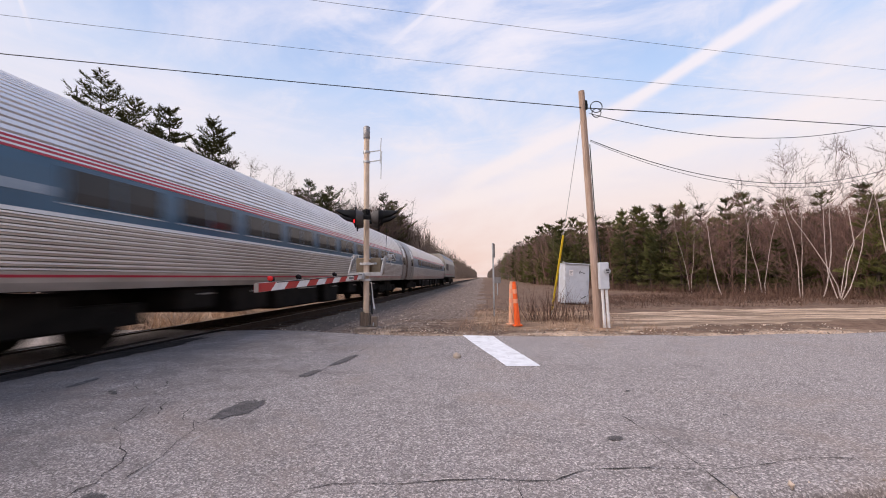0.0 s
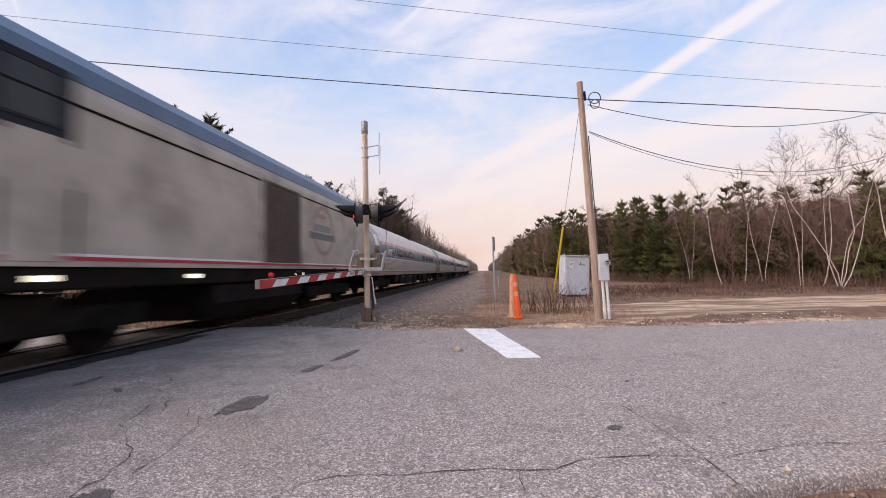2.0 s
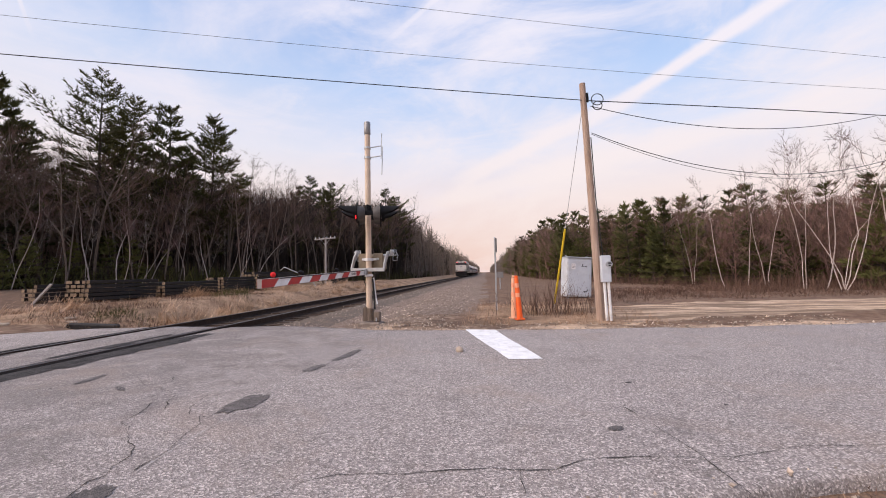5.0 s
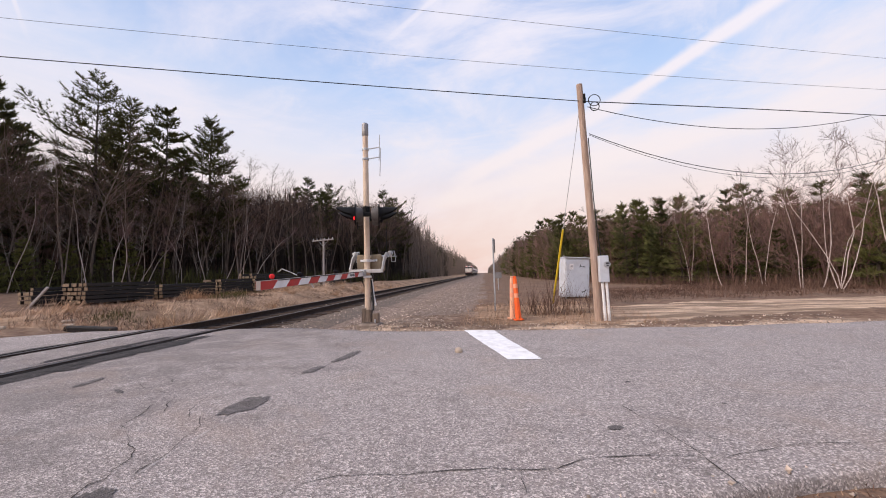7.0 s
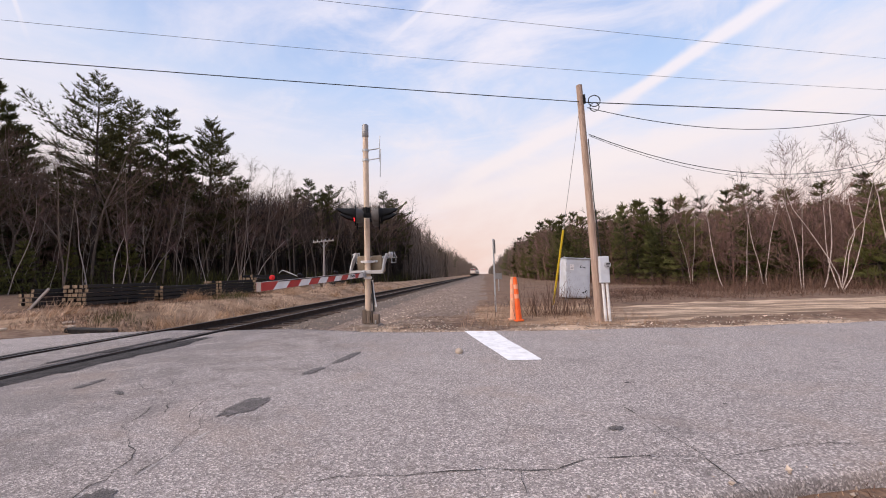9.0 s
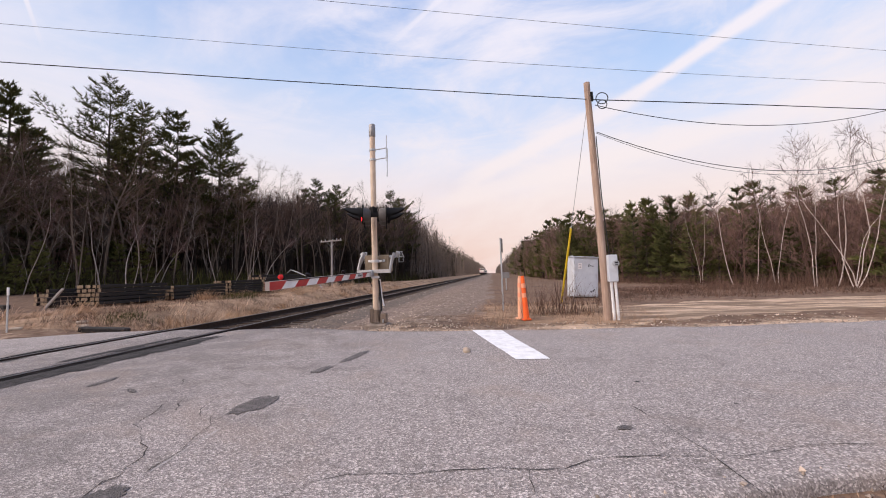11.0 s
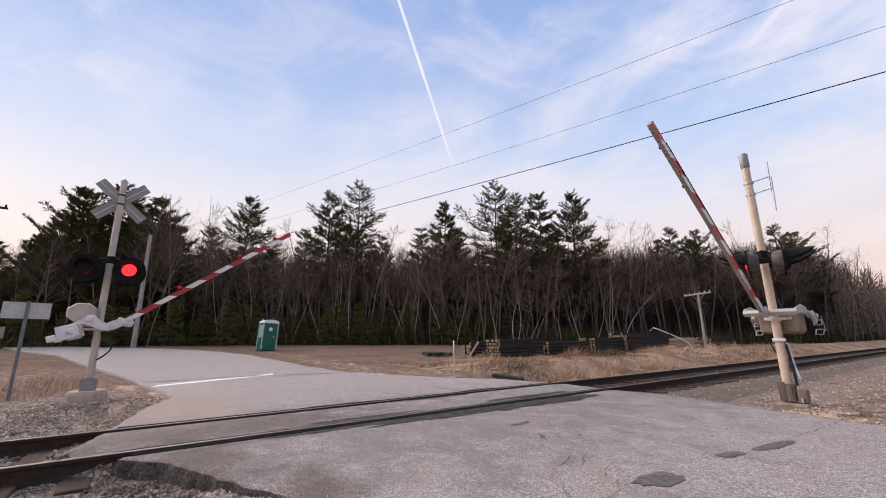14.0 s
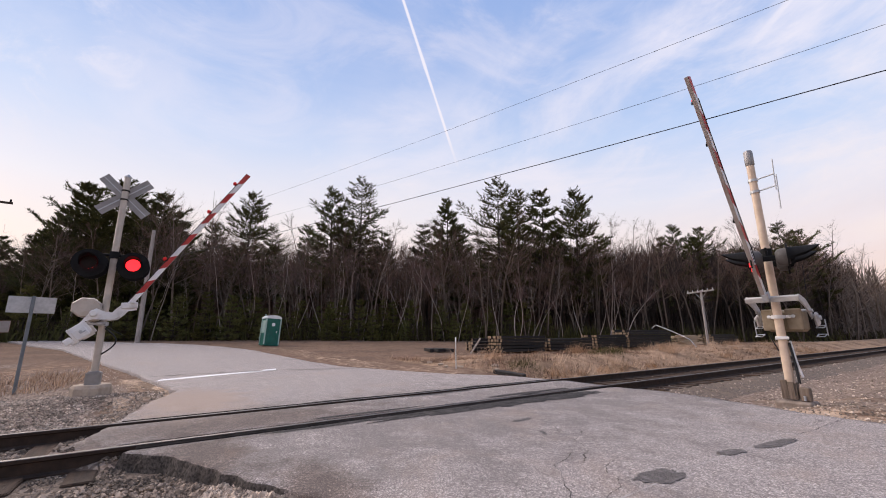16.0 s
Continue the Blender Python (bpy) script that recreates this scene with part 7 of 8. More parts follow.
def bare_meshes(seed, h, bark, forks=1, spread=0.5, thick=1.0, twig=1.0, low=0.35, splay=0.20, tips=None, limbs=1.0, bow=0.07, crook=0.055):
    """A leafless tree: trunk, forked limbs, branches and a haze of fine twigs."""
    r = random.Random(seed)
    wood, fine = Raw(), Raw()
    stems = []
    around = r.uniform(0, 6.28)
    for k in range(forks):
        if forks == 1:
            d = turned(Vector((0, 0, 1)), r, 0.06)
        else:
            a = around + 6.283 * k / forks + r.uniform(-0.5, 0.5)
            tilt = splay * r.uniform(0.5, 1.7)
            d = Vector((math.cos(a) * tilt, math.sin(a) * tilt, 1)).normalized()
        p = Vector((r.uniform(-.15, .15) * (forks > 1), r.uniform(-.15, .15) * (forks > 1), -0.3))
        pts, hh = [p], h * r.uniform(0.72, 1.0) if k else h
        for i in range(9):
            d = (turned(d, r, crook) + Vector((0, 0, bow))).normalized()
            p = p + d * hh / 9
            pts.append(p)
        r0 = (0.0065 * hh + 0.018) * thick / (1 if forks == 1 else 1.25)
        wood.limb(pts, [r0 * (1.05 - 0.93 * i / 9) for i in range(10)], 5)
        stems.append((pts, r0, hh))
    for pts, r0, hh in stems:
        for i in range(int((11 + hh * 0.6) * limbs)):
            t = low + (0.97 - low) * r.random()
            j = int(t * 9)
            root = pts[j].lerp(pts[j + 1], t * 9 - j)
            a = r.uniform(0, 6.28)
            rise = r.uniform(0.5, 1.5)
            d = Vector((math.cos(a), math.sin(a), rise)).normalized()
            size = hh * (1.02 - t) * spread * r.uniform(0.5, 1.15) + 0.5
            mid = root + d * size * 0.5
            d2 = (turned(d, r, 0.22) + Vector((0, 0, 0.25))).normalized()
            end = mid + d2 * size * 0.5
            rr = r0 * (1.05 - t) * 0.45
            (fine if limbs < 1 else wood).limb([root, mid, end], [rr + 0.006, rr * 0.6 + 0.004, 0.003], 3)
            for _ in range(max(3, int(7 * twig * min(1.0, 0.35 + size / (hh * spread * 0.5))))):
                s = 0.15 + 0.85 * r.random()
                p = root.lerp(mid, s * 2) if s < 0.5 else mid.lerp(end, s * 2 - 1)
                dd = turned((d2 + Vector((0, 0, 0.25))).normalized(), r, 0.42)
                ln = size * r.uniform(0.25, 0.55) + 0.25
                fine.blade(p, dd, ln, 0.009)
                for _ in range(4):
                    q = p + dd * ln * r.uniform(0.2, 0.85)
                    d3 = turned(dd, r, 0.38)
                    l3 = ln * r.uniform(0.35, 0.75)
                    fine.blade(q, d3, l3, 0.0065)
                    for _ in range(2):
                        fine.blade(q + d3 * l3 * r.uniform(0.3, 0.9), turned(d3, r, 0.4), l3 * r.uniform(0.4, 0.8), 0.0055)
    return wood.mesh("trunk", bark), fine.mesh("twigs", tips or bark)


PINES = [pine_meshes(11, 20, 0.36, 5.0, NEEDLE, 1.0, long_limb=1.6), pine_meshes(12, 18, 0.34, 3.8, NEEDLE), pine_meshes(13, 17, 0.32, 4.1, NEEDLE), pine_meshes(14, 17, 0.26, 5.0, NEEDLE), pine_meshes(15, 14, 0.30, 2.7, NEEDLE)]
BUSHY_PINES = [pine_meshes(61, 16, 0.20, 4.6, NEEDLE, 1.15, 1.25, 1.1), pine_meshes(62, 15, 0.16, 4.2, NEEDLE, 1.15, 1.25, 1.1)]
INNER_PINES = [pine_meshes(16, 15, 0.34, 3.4, NEEDLE, 0.42, 0.85, 1.5), pine_meshes(17, 14, 0.26, 3.2, NEEDLE, 0.42, 0.85, 1.5), pine_meshes(18, 16, 0.40, 3.6, NEEDLE, 0.42, 0.85, 1.5)]
YOUNG = [pine_meshes(21, 8, 0.08, 2.1, NEEDLE_OLIVE, 0.62, 1.1, 1.0), pine_meshes(22, 7, 0.05, 2.0, NEEDLE_OLIVE, 0.62, 1.1, 1.0), pine_meshes(23, 9, 0.12, 2.0, NEEDLE, 0.6, 1.1, 1.0)]
BARE = [bare_meshes(31, 13, BARK, tips=TWIG), bare_meshes(32, 12, BARK, 1, 0.42, tips=TWIG), bare_meshes(33, 14, BARK, 2, 0.4, 1.0, 0.8, tips=TWIG, splay=0.12), bare_meshes(34, 11, BARK, 1, 0.55, tips=TWIG), bare_meshes(35, 12, BARK, 2, 0.38, 1.0, 0.8, tips=TWIG, splay=0.15)]
REDDISH = [bare_meshes(41, 8, BARK_RED, 3, 0.40, 0.6, 0.8, 0.12, tips=TWIG_RED, splay=0.14, limbs=0.99), bare_meshes(42, 7.5, BARK_RED, 3, 0.38, 0.5, 0.8, 0.12, tips=TWIG_RED, splay=0.14, limbs=0.99), bare_meshes(43, 8.5, BARK_RED, 2, 0.42, 0.6, 1.1, 0.12, tips=TWIG_RED, splay=0.12, limbs=0.99)]
BIRCHES = [bare_meshes(51, 9.5, BIRCH, 5, 0.17, 0.38, 0.35, 0.55, 0.24, BIRCH_TWIG, 0.5, 0.05, 0.11), bare_meshes(52, 8.5, BIRCH, 2, 0.20, 0.36, 0.4, 0.55, 0.14, BIRCH_TWIG, 0.45, 0.05, 0.11), bare_meshes(53, 8.0, BIRCH, 1, 0.20, 0.42, 0.4, 0.55, 0.16, BIRCH_TWIG, 0.45, 0.05, 0.12)]
SLIM_BIRCH = [bare_meshes(54, 9, BIRCH_DIM, 2, 0.22, 0.5, 0.6, 0.5, 0.15, BARK, crook=0.09), bare_meshes(55, 8, BIRCH_DIM, 1, 0.22, 0.6, 0.6, 0.5, 0.2, BARK, crook=0.09), bare_meshes(56, 9, BIRCH_DIM, 3, 0.22, 0.5, 0.5, 0.5, 0.22, BARK, crook=0.09)]
LEAN_BIRCH = [bare_meshes(57, 8, BIRCH, 1, 0.2, 0.62, 0.6, 0.55, 0.2, BIRCH_TWIG, 0.8, 0.02, 0.09), bare_meshes(58, 8, BIRCH, 1, 0.2, 0.55, 0.6, 0.5, 0.2, BIRCH_TWIG, 0.8, 0.03, 0.10)]
PINE_LABEL = "tall dark green white pine with tiered open limbs"
YOUNG_LABEL = "young olive green pine at the wood's edge"
BARE_LABEL = "leafless grey-brown hardwood in the wood"
RED_LABEL = "leafless reddish-brown young hardwood"
BIRCH_LABEL = "leafless white birch with a forked trunk"


def set_tree(kinds, i, x, y, r, label, name, category, group, height=None, own=None):
    h0 = own or 1.0
    s = (height / h0) if height else r.uniform(0.85, 1.15)
    m = pose(x, y, ground_z(x, y), 0, 0, r.uniform(0, 360)) @ Matrix.Diagonal((s * r.uniform(0.9, 1.1), s * r.uniform(0.9, 1.1), s, 1))
    ob = thing(name, Matrix(), label, category, group)
    ob.matrix_basis = m
    for nm, me in zip(("trunk", "crown"), kinds[i % len(kinds)]):
        part(nm, me, None, ob)
    return ob


def polar(az, d):
    """A spot d metres from where the viewer stands, az degrees left of the track's line."""
    return 6.4 - d * math.sin(radians(az)), 0.4 + d * math.cos(radians(az))


rng = random.Random(77)
# the named tall pines that stand above the left wood: bearing, distance, height, kind
PINE_H = (20, 18, 17, 17, 14)
for az, d, h, k in ((47.2, 50, 20.7, 0), (44.4, 52, 20.0, 1), (40.9, 53, 19.9, 2), (36.6, 53, 19.2, 3), (54.7, 52, 18.6, 4), (67.6, 50, 20.3, 0), (71.4, 51, 19.2, 2), (82.5, 52, 17.4, 3), (94.2, 58, 17.2, 0), (97.7, 58, 17.0, 3),
                   (53.2, 58, 17.0, 2), (57.5, 58, 17.2, 4), (24.3, 72, 18.0, 2), (22.0, 76, 18.0, 3), (26.0, 74, 17.0, 4), (14.1, 86, 19.8, 1), (12.9, 90, 18.5, 3), (63.5, 56, 15.0, 4), (74.5, 56, 15.5, 1), (79.0, 58, 15.5, 2), (86.0, 58, 15.0, 1), (90.5, 60, 16.0, 4),
                   (46.0, 58, 18.0, 3), (39.0, 60, 17.5, 1), (34.0, 62, 15.5, 4), (69.5, 58, 17, 3), (96, 64, 16, 1)):
    x, y = polar(az, d)
    set_tree(PINES, k, x, y, rng, PINE_LABEL, "pine_tree", "pine tree", "pines of the wood", h, PINE_H[k])

for az, d, h, k in ((89.6, 50, 12.5, 1), (91.8, 51, 15.6, 0), (93.6, 49, 13.0, 1), (95.6, 51, 16.4, 0), (97.2, 49, 12.5, 1), (98.8, 52, 15.6, 0), (100.4, 50, 11.5, 1), (101.6, 54, 10.6, 0), (104.5, 55, 9.6, 1), (108, 56, 10.5, 0), (112, 58, 11, 1)):
    x, y = polar(az, d)
    set_tree(BUSHY_PINES, k, x, y, rng, "dense dark olive white pine with low-reaching boughs", "pine_tree", "pine tree", "pines of the wood", h, (16, 15)[k])


def left_edge(az):
    """Distance to the edge of the left wood by bearing."""
    return lerp_table(((4, 190), (6, 140), (8, 112), (12, 80), (16, 68), (22, 60), (30, 52), (40, 47), (50, 45), (60, 44), (70, 44), (85, 45), (100, 47), (125, 50)), az)


def left_height(az):
    return lerp_table(((4, 13), (8, 17), (12, 17.5), (20, 15.4), (28, 14.2), (34, 13.8), (40, 13.6), (50, 14.0), (60, 13.2), (75, 13.2), (90, 13.2), (100, 11.5), (102.5, 8.8), (125, 9)), az)


YOUNG_TALL = (8, 7, 9)
BARE_H = (13, 12, 14, 11, 12)
for row, (push, count) in enumerate(((0.5, 60), (5, 56), (11, 50), (18, 40))):
    for i in range(count):
        az = 5 + 113 * (i + rng.uniform(0.1, 0.9)) / count
        if az < 12 and rng.random() < 0.3:
            continue
        d = left_edge(az) + push * (1 + 1.2 * (az < 14)) + rng.uniform(-2, 2)
        x, y = polar(az, d)
        k = rng.randrange(5)
        set_tree(BARE, k, x, y, rng, BARE_LABEL, "bare_tree", "tree", "hardwoods of the left wood", left_height(az) * rng.uniform(0.72, 1.12), BARE_H[k])
for i in range(56):                             # lower pines within the left wood
    az = 4 + 114 * (i + rng.random()) / 56
    d = left_edge(az) + rng.uniform(4, 22) * (1 + 1.5 * (az < 14))
    x, y = polar(az, d)
    k = rng.randrange(3)
    set_tree(INNER_PINES, k, x, y, rng, "dark pine standing among the bare hardwoods", "pine_tree", "pine tree", "pines of the wood", left_height(az) * rng.uniform(0.62, 0.98), (15, 14, 16)[k])
for i in range(36):                             # young evergreens along the edge of the left wood
    az = 40 + 70 * (i + rng.random()) / 36
    d = left_edge(az) + rng.uniform(-1.5, 3)
    x, y = polar(az, d)
    set_tree(YOUNG, i % 2, x, y, rng, YOUNG_LABEL, "young_pine", "pine tree", "young pines", rng.uniform(2.0, 4.6), YOUNG_TALL[i % 2])
for i in range(34):                             # bushy evergreens before the left wood
    az = 52 + 50 * (i + rng.random()) / 34
    x, y = polar(az, left_edge(az) - rng.uniform(0.0, 2.5))
    set_tree(YOUNG, i % 2, x, y, rng, "bushy olive green evergreen before the wood", "evergreen_bush", "evergreen", "evergreen bushes", rng.uniform(2.0, 4.6), YOUNG_TALL[i % 2])
for i in range(30):                             # pale slim trunks in the left wood
    az = 22 + 80 * (i + rng.random()) / 30
    x, y = polar(az, left_edge(az) + rng.uniform(-1.5, 3))
    set_tree(SLIM_BIRCH, i, x, y, rng, "slim pale birch at the wood's edge", "birch_tree", "birch", "slim birches", rng.uniform(6, 11), 9)
LEAN_LABEL = "slender white birch leaning out of the wood's edge"
for az, d, h, tilt in ((53.3, 42, 7.6, 9), (50.5, 43, 4.0, 8), (45.5, 43.5, 8.2, 1), (44.7, 43, 7.0, 7), (43.2, 44, 5.4, 12), (42.6, 44.5, 6.4, 28), (39.0, 46, 6.0, 3), (34.6, 47, 6.5, 16), (33.2, 47, 6.8, 6), (32.6, 47.5, 8.0, 14), (31.4, 47, 8.4, 17),
                       (62.0, 43, 9.5, 2), (64.2, 43, 7.0, 9), (66.5, 43.5, 6.5, -6), (57.0, 43, 7.5, -4), (72.0, 43, 8.0, -10), (75.5, 43, 7.5, 4), (59.2, 43, 9.0, 1), (60.6, 43.5, 8.0, -3), (68.4, 43, 9.5, 2), (70.1, 43.2, 8.5, 5), (78.3, 43.5, 9.0, -2), (81.0, 44, 8.5, 3), (84.2, 44, 9.0, 0), (47.6, 43.6, 9.0, 2), (36.5, 46.5, 8.0, -3), (55.2, 42.6, 9.4, -1)):
    x, y = polar(az, d)
    ob = set_tree(LEAN_BIRCH, rng.randrange(2), x, y, rng, LEAN_LABEL, "birch_tree", "birch", "leaning birches", h, 8)
    ob.matrix_basis = pose(x, y, ground_z(x, y)) @ Matrix.Rotation(radians(tilt), 4, Vector((-math.sin(radians(az)), math.cos(radians(az)), 0))) @ Matrix.Rotation(rng.uniform(0, 6.28), 4, "Z") @ Matrix.Diagonal((h / 8, h / 8, h / 8, 1))


def right_edge(az):
    return lerp_table(((2, 260), (3.2, 150), (5, 88), (8, 56), (12, 44), (18, 36), (25, 32), (32, 30), (45, 30), (75, 34)), az)


def right_height(az):
    return lerp_table(((2, 12), (3.5, 11), (6, 8.6), (12, 7.6), (20, 7.2), (32, 6.8), (45, 7.0), (75, 7.4)), az)


RED_H = (8, 7.5, 8.5)
YOUNG_H = (8, 7, 9)
for row, (push, count) in enumerate(((1.0, 52), (4.0, 60), (8, 60), (13, 52))):
    for i in range(count):
        az = 3 + 66 * (i + rng.uniform(0.1, 0.9)) / count
        d = right_edge(az) + push * (1 + 1.5 * (az < 7)) + rng.uniform(-1.2, 1.2)
        x, y = polar(-az, d)
        k = rng.randrange(3)
        if rng.random() < (0.62 if az < 24 else 0.52):
            set_tree(YOUNG, k, x, y, rng, YOUNG_LABEL, "young_pine", "pine tree", "young pines", right_height(az) * (rng.uniform(0.42, 0.80) if az > 24 else rng.uniform(0.52, 0.94)) * (1.15 if row > 1 else 1.0), YOUNG_H[k])
        else:
            set_tree(REDDISH, k, x, y, rng, RED_LABEL, "young_hardwood", "tree", "hardwoods of the right wood", right_height(az) * rng.uniform(0.78, 1.0), RED_H[k])
for az, d, h, k in ((22.9, 42, 7.9, 2), (31.4, 40, 9.0, 0), (7.9, 66, 9.3, 2), (27.5, 44, 8.9, 2), (10.9, 56, 9.0, 0), (18.6, 46, 8.2, 1), (5.2, 100, 9.8, 2), (29.8, 42, 9.0, 2), (38, 42, 8.8, 0), (13.0, 52, 8.5, 2), (15.6, 49, 8.3, 0), (20.8, 45, 8.0, 2), (25.2, 44, 8.2, 1), (33.0, 42, 8.8, 2), (35.6, 42, 8.6, 1), (41.0, 42, 9.0, 2), (9.2, 62, 9.2, 1), (6.4, 82, 9.4, 0)):
    x, y = polar(-az, d)
    h *= 0.88 if az > 26 else 1.0
    set_tree(YOUNG, k, x, y, rng, "pointed dark pine above the young wood", "pine_tree", "pine tree", "pines of the right wood", h, YOUNG_H[k])
BIRCH_H = (9.5, 8.5, 8.0)
for az, d, h, k in ((39.1, 27.0, 9.0, 0), (36.3, 27.0, 8.4, 1), (29.3, 29.0, 7.4, 2), (26.1, 31, 6.6, 1), (33.0, 29.5, 8.4, 1), (43.5, 28, 8.5, 2), (37.6, 27.6, 7.6, 2), (23.0, 34, 6.0, 2), (31.2, 31, 7.2, 2)):
    x, y = polar(-az, d)
    set_tree(BIRCHES, k, x, y, rng, BIRCH_LABEL, "birch_tree", "birch", "birches", h, BIRCH_H[k])


def brush(name, material, spots, label, seed, h0, h1, blades, width, spread, lay=0.28, comb=0.0):
    """Thin upright stems in clumps, as one mesh."""
    r = random.Random(seed)
    raw = Raw()
    for x, y, k in spots:
        z = ground_z(x, y) - 0.03
        for _ in range(int(blades * k)):
            p = Vector((x + r.gauss(0, spread), y + r.gauss(0, spread), z))
            d = turned(Vector((0, 0, 1)) + comb * Vector((math.cos(6 * wob(x, y, 0.5, 150)), math.sin(6 * wob(x, y, 0.5, 150)), 0)), r, lay)
            d.z = abs(d.z)
            ln = r.uniform(h0, h1) * (0.6 + 0.4 * k)
            mid = p + d * ln * 0.55
            side = Vector((-d.y + 0.3, d.x + r.uniform(-1, 1), 0)).normalized() * width * r.uniform(0.6, 1.2)
            tip = mid + (d + Vector((r.uniform(-.5, .5), r.uniform(-.5, .5), -0.1))).normalized() * ln * 0.45
            b = len(raw.v)
            raw.v += [tuple(p - side), tuple(p + side), tuple(mid + side * 0.7), tuple(mid - side * 0.7), tuple(tip)]
            raw.f += [(b, b + 1, b + 2, b + 3), (b + 3, b + 2, b + 4)]
    return tagged(new(name, raw.mesh(name, material)), label, "vegetation", kind="stuff")


def scatter(n, fn, seed):
    r = random.Random(seed)
    return [s for s in (fn(r) for _ in range(n)) if s]


def berm_spot(r):
    y = 9.6 + 40 * r.random() ** 1.7
    x = r.uniform(-11.5, -2.6)
    if wob(x, y, 0.35, 120) < -0.22 or (x > -3.2 and r.random() < 0.6):
        return None
    return x, y, r.uniform(0.5, 1.1)


brush("dry_grass", DRY_GRASS, scatter(1700, berm_spot, 1), "tan dead grass tufts on the bank beside the track", 101, 0.10, 0.30, 20, 0.006, 0.14, 0.8)


def tussock_spot(r):
    y = 9.8 + 34 * r.random() ** 1.5
    x = r.uniform(-7.8, -2.7)
    return (x, y, r.uniform(0.5, 1.1)) if wob(x, y, 0.5, 121) > 0.12 and (y > 11.2 or r.random() < 0.3) else None


brush("grass_tussocks", STRAW, scatter(760, tussock_spot, 11), "long swept tussocks of pale dead grass", 111, 0.34, 0.80, 40, 0.007, 0.13, 0.45, 0.9)


def dark_spot(r):
    y = 9.7 + 34 * r.random() ** 1.6
    x = r.uniform(-10.5, -2.5)
    return (x, y, r.uniform(0.5, 1.1)) if wob(x, y, 0.5, 121) < 0.05 and wob(x, y, 0.9, 122) > -0.1 else None


brush("dead_stems", DRY_BRUSH, scatter(1700, dark_spot, 12), "dark brown dead stems among the grass", 112, 0.10, 0.36, 16, 0.006, 0.18, 0.8)


def right_grass(r):
    x, y = r.uniform(6.0, 10.2), 8.9 + 6 * r.random() ** 1.4
    return (x, y, r.uniform(0.4, 1.0)) if wob(x, y, 0.7, 130) > -0.25 and on_road(x, y) < -0.7 else None


brush("dry_grass", DRY_GRASS, scatter(520, right_grass, 2), "tan dead grass round the cones and the pole", 102, 0.08, 0.28, 13, 0.005, 0.10, 0.6)


def far_right_grass(r):
    x = r.uniform(10, 34)
    y = 13.6 + 0.34 * (x - 9) + r.uniform(0, 9)
    return x, y, r.uniform(0.4, 1.0)


brush("dry_grass", DRY_BRUSH, scatter(2800, far_right_grass, 3), "brown dead growth before the young wood", 103, 0.08, 0.30, 10, 0.010, 0.25, 0.6)


def wood_foot(r):
    x = r.uniform(10, 34)
    y = 18.6 + 0.34 * (x - 9) + r.gauss(0, 1.0)
    return (x, y, r.uniform(0.4, 1.0)) if wob(x, y, 0.3, 160) > -0.2 else None


brush("dry_grass", DRY_BRUSH, scatter(900, wood_foot, 13), "strip of brown dead grass at the foot of the young wood", 113, 0.14, 0.40, 14, 0.009, 0.22, 0.6)


def left_verge(r):
    x, y = r.uniform(-12, -5.8), r.uniform(-7, -1.3)
    return (x, y, r.uniform(0.3, 0.9)) if on_road(x, y) < -0.8 and wob(x, y, 0.6, 140) > -0.1 else None


brush("grass_tussocks", STRAW, scatter(190, left_verge, 14), "pale dead grass tussocks by the crossbuck", 114, 0.16, 0.42, 34, 0.008, 0.12, 0.7)
brush("dry_grass", DRY_GRASS, scatter(420, left_verge, 4), "tan dead grass on the verge by the crossbuck", 104, 0.10, 0.30, 12, 0.005, 0.14, 0.6)


def shoulder_litter(r):
    x = r.uniform(7.2, 11)
    y = lerp_table(NEAR_EDGE, x) - 0.04 - abs(r.gauss(0, 0.22))
    return x, y, r.uniform(0.4, 1.0)


brush("leaf_litter", DRY_BRUSH, scatter(420, shoulder_litter, 15), "dark dead leaves and stems on the gravel shoulder", 115, 0.03, 0.10, 9, 0.007, 0.06, 1.6)
brush("leaf_litter", DRY_GRASS, scatter(160, shoulder_litter, 16), "pale dead leaves on the gravel shoulder", 116, 0.03, 0.09, 7, 0.006, 0.06, 1.6)


def edge_brush_right(r):
    az = 5 + 62 * r.random()
    x, y = polar(-az, right_edge(az) - r.uniform(-5, 3.0))
    return x, y, r.uniform(0.5, 1.1)


brush("edge_brush", DRY_BRUSH, scatter(1500, edge_brush_right, 5), "red-brown leafless brush along the young wood", 105, 0.35, 1.3, 11, 0.010, 0.5, 0.4)


def edge_brush_left(r):
    az = 8 + 106 * r.random()
    x, y = polar(az, left_edge(az) + r.uniform(-1.5, 10))
    return x, y, r.uniform(0.5, 1.1)


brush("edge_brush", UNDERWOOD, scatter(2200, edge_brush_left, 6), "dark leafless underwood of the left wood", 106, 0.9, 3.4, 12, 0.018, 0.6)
brush("evergreen_underwood", SHRUB_GREEN, scatter(800, edge_brush_left, 7), "dark evergreen underwood of the left wood", 107, 0.6, 2.6, 16, 0.06, 0.7)


def cone_stems(r):
    x, y = r.gauss(8.2, 0.55), r.gauss(11.0, 0.5)
    return x, y, r.uniform(0.5, 1.0)


brush("dry_weeds", DRY_BRUSH, scatter(60, cone_stems, 8), "thin leafless weed stems beside the cones", 108, 0.6, 1.35, 7, 0.007, 0.12)


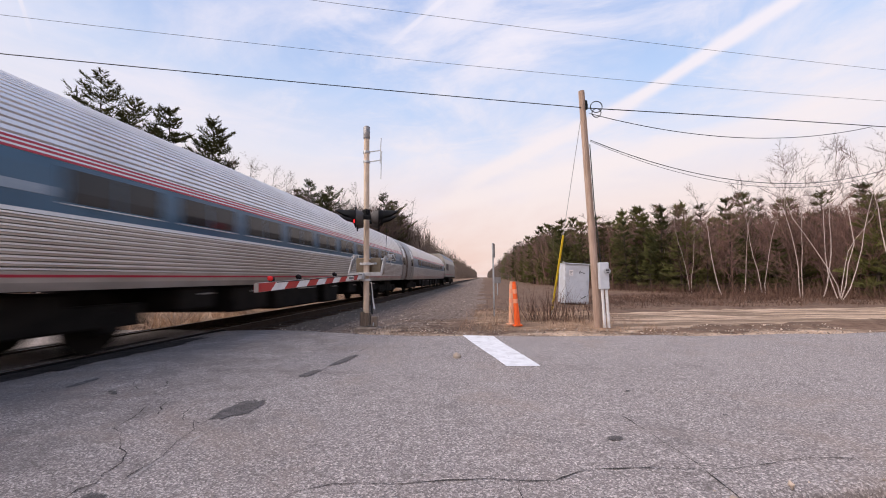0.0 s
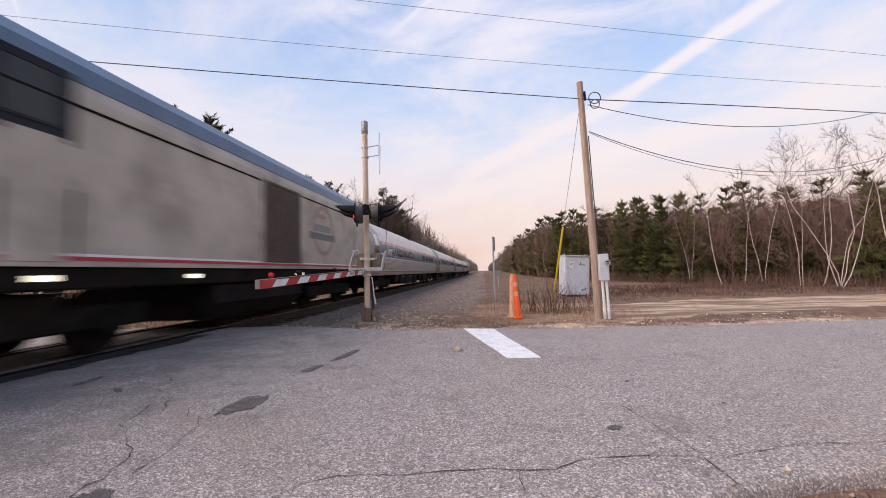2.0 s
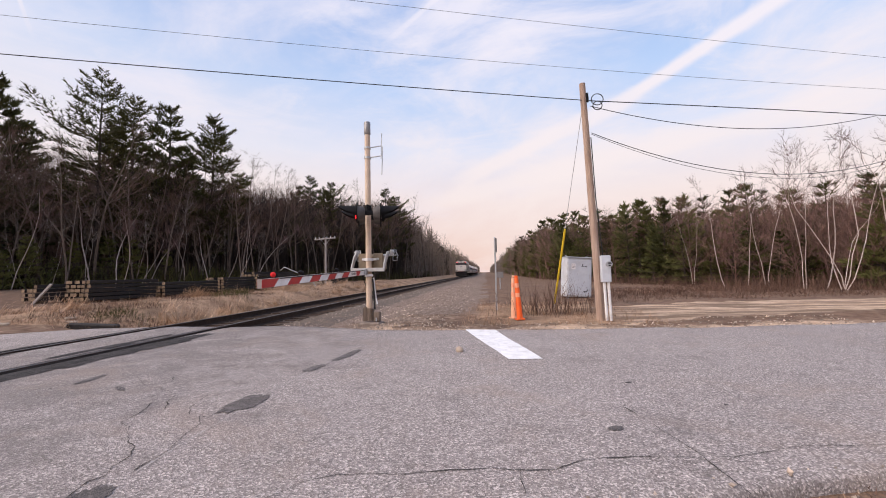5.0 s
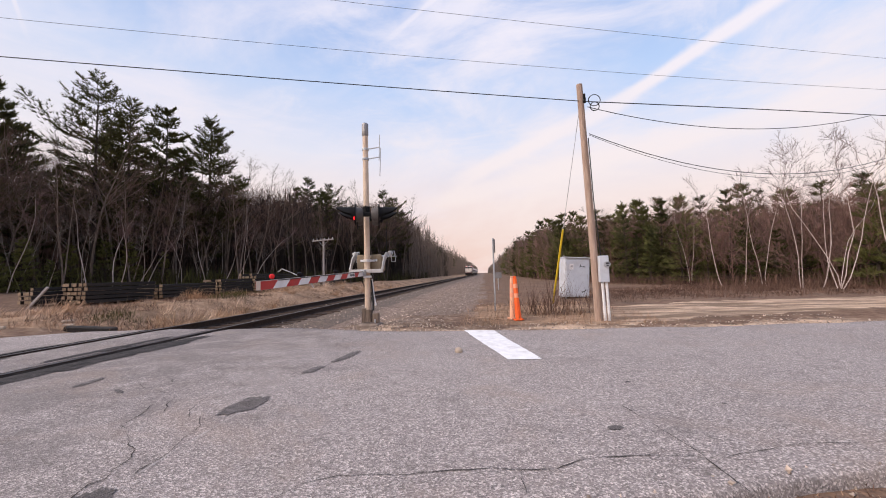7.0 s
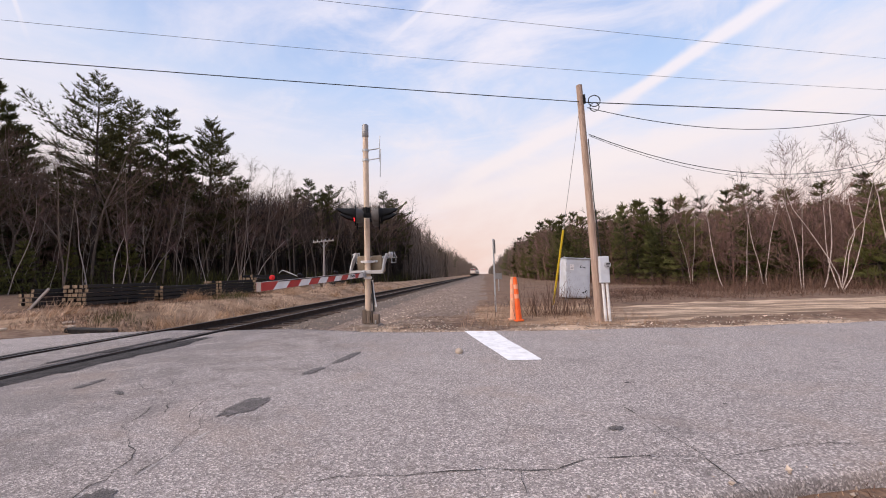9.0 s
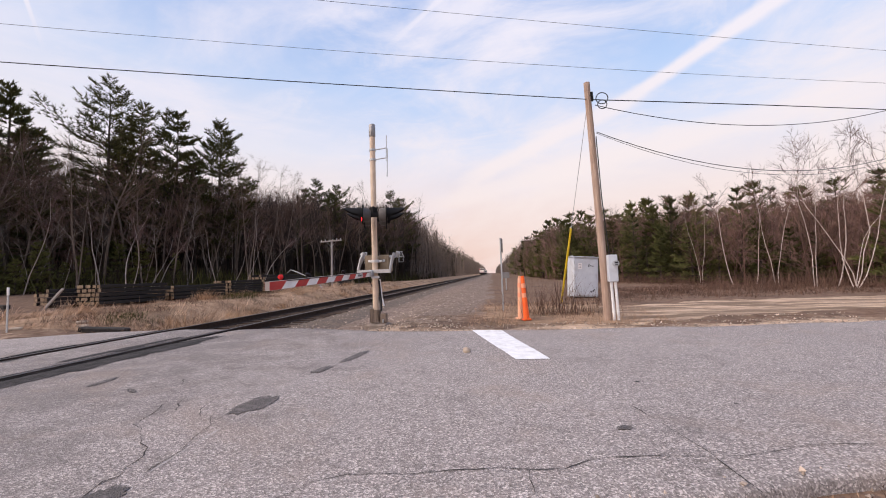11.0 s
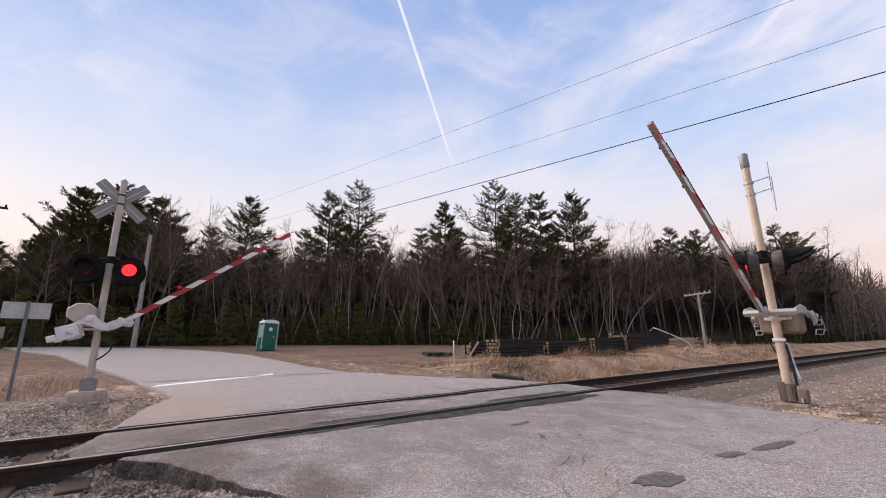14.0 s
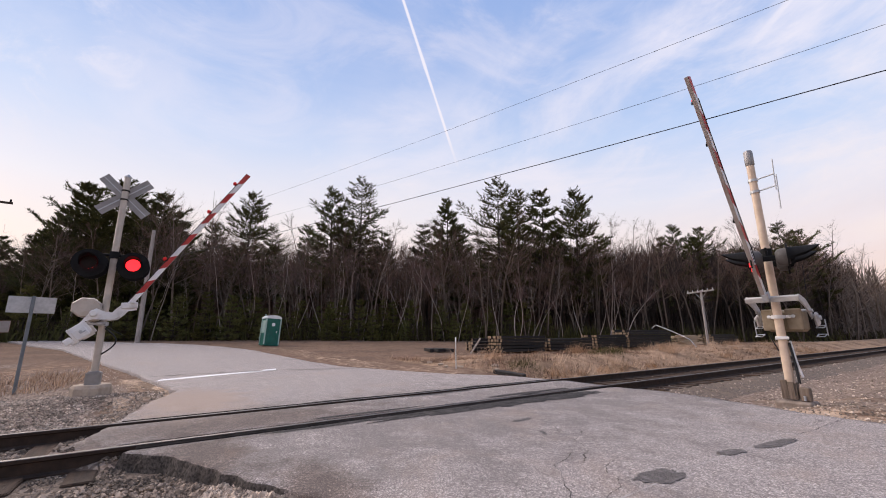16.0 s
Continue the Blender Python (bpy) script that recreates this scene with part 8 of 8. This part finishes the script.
def berm_shrub(r):
    for cx, cy, s in ((-7.6, 22, 0.5), (-5.0, 17.5, 0.35), (-4.2, 11.2, 0.3), (-6.0, 26, 0.5), (-9, 30, 0.6)):
        if r.random() < 0.3:
            return r.gauss(cx, s), r.gauss(cy, s), r.uniform(0.5, 1)
    return None


brush("low_shrub", SHRUB_GREEN, scatter(190, berm_shrub, 9), "low grey-green shrubs in the dead grass", 109, 0.15, 0.42, 26, 0.005, 0.16, 0.6)


def woods_behind(name, bearings, dist, height, material, label, seed, n, width, into=18, tall=(0.55, 0.86), sprigs=22, slim=1.0):
    """The wood farther in: upright stems and boughs too dense and far to tell apart."""
    r = random.Random(seed)
    raw = Raw()
    for _ in range(n):
        az = r.uniform(*bearings)
        d = dist(abs(az)) + into + r.uniform(4, 30)
        x, y = polar(az, d)
        h = height(abs(az)) * (d / (dist(abs(az)) + 10)) ** 0.5 * r.uniform(*tall)
        z = ground_z(x, y) - 0.2
        p = Vector((x, y, z))
        w = width * r.uniform(0.5, 1.3)
        raw.limb([p, p + Vector((r.gauss(0, 0.3), r.gauss(0, 0.3), h * 0.5)), p + Vector((r.gauss(0, 0.6), r.gauss(0, 0.6), h))], [w, w * 0.75, w * 0.2], 3)
        for _ in range(sprigs):
            q = p + Vector((0, 0, h * r.uniform(0.2, 0.95)))
            raw.blade(q, turned(Vector((r.uniform(-1, 1), r.uniform(-1, 1), 0.9)).normalized(), r, 0.2), r.uniform(0.8, 2.2), (0.02 + 0.05 * r.random()) * slim)
    return tagged(new(name, raw.mesh(name, material)), label, "woods", kind="stuff")


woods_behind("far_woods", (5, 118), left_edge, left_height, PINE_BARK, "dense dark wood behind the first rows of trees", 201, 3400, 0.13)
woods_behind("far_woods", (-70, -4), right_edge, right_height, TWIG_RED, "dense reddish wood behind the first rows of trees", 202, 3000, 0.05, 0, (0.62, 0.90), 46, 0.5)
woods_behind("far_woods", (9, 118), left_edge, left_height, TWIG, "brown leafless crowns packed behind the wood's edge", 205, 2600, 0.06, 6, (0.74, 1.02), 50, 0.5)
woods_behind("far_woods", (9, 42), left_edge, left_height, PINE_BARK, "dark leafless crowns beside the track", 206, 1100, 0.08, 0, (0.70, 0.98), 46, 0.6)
woods_behind("far_evergreens", (5, 118), left_edge, left_height, NEEDLE, "dark evergreens deep in the wood", 203, 1500, 0.10)
woods_behind("far_woods", (-10, -2.2), right_edge, right_height, TWIG_RED, "brown leafless crowns beside the lane", 207, 700, 0.06, -4, (0.6, 0.95), 46, 0.7)
woods_behind("far_evergreens", (-12, -2.2), right_edge, right_height, NEEDLE_OLIVE, "olive evergreens beside the lane", 208, 600, 0.06, -4, (0.5, 0.9), 70, 0.45)
woods_behind("far_evergreens", (-70, -3.5), right_edge, right_height, SHRUB_GREEN, "dark evergreens deep in the young wood", 204, 1700, 0.08, 0, (0.45, 0.80), 52, 0.6)


def down_the_line(seed):
    """Woods on both sides of the straight track, far down the line."""
    r = random.Random(seed)
    raw = Raw()
    for _ in range(1700):
        y = r.uniform(90, 900)
        left = r.random() < 0.55
        x = (-8.5 - abs(r.gauss(0, 8))) if left else (15 + abs(r.gauss(0, 8)))
        h = (15 if left else 11) * r.uniform(0.6, 1.1)
        p = Vector((x, y, -0.3))
        raw.limb([p, p + Vector((r.gauss(0, .4), 0, h * 0.6)), p + Vector((r.gauss(0, .6), 0, h))], [0.22, 0.16, 0.04], 3)
        for _ in range(48):
            q = p + Vector((r.gauss(0, 0.5), r.gauss(0, 0.5), h * r.uniform(0.05, 0.9)))
            raw.blade(q, turned(Vector((r.uniform(-1, 1), r.uniform(-.4, .4), 0.9)).normalized(), r, 0.25), r.uniform(1.0, 2.6), 0.05 + 0.07 * r.random())
    return tagged(new("woods_down_the_line", raw.mesh("woods_down_the_line", BARK)), "dark woods lining the track into the distance", "woods", kind="stuff")


down_the_line(301)


# ---- what moves ----
def motions():
    for ob, offset in TRAIN:
        walk(ob, [(t, pose(0, y + offset, 0)) for t, y in TAIL])
    walk(near_arm, [(t, NEAR_ARM_SEAT @ pose(0, 0, 0, -a)) for t, a in NEAR_GATE])
    walk(far_arm, [(t, FAR_ARM_SEAT @ pose(0, 0, 0, a)) for t, a in FAR_GATE])
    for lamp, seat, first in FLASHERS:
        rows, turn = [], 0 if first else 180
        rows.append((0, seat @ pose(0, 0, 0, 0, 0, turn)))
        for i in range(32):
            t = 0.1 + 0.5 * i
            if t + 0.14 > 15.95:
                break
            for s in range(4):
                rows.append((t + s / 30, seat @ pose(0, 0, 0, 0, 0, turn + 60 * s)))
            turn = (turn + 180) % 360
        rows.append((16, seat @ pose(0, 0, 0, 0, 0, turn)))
        walk(lamp, rows)


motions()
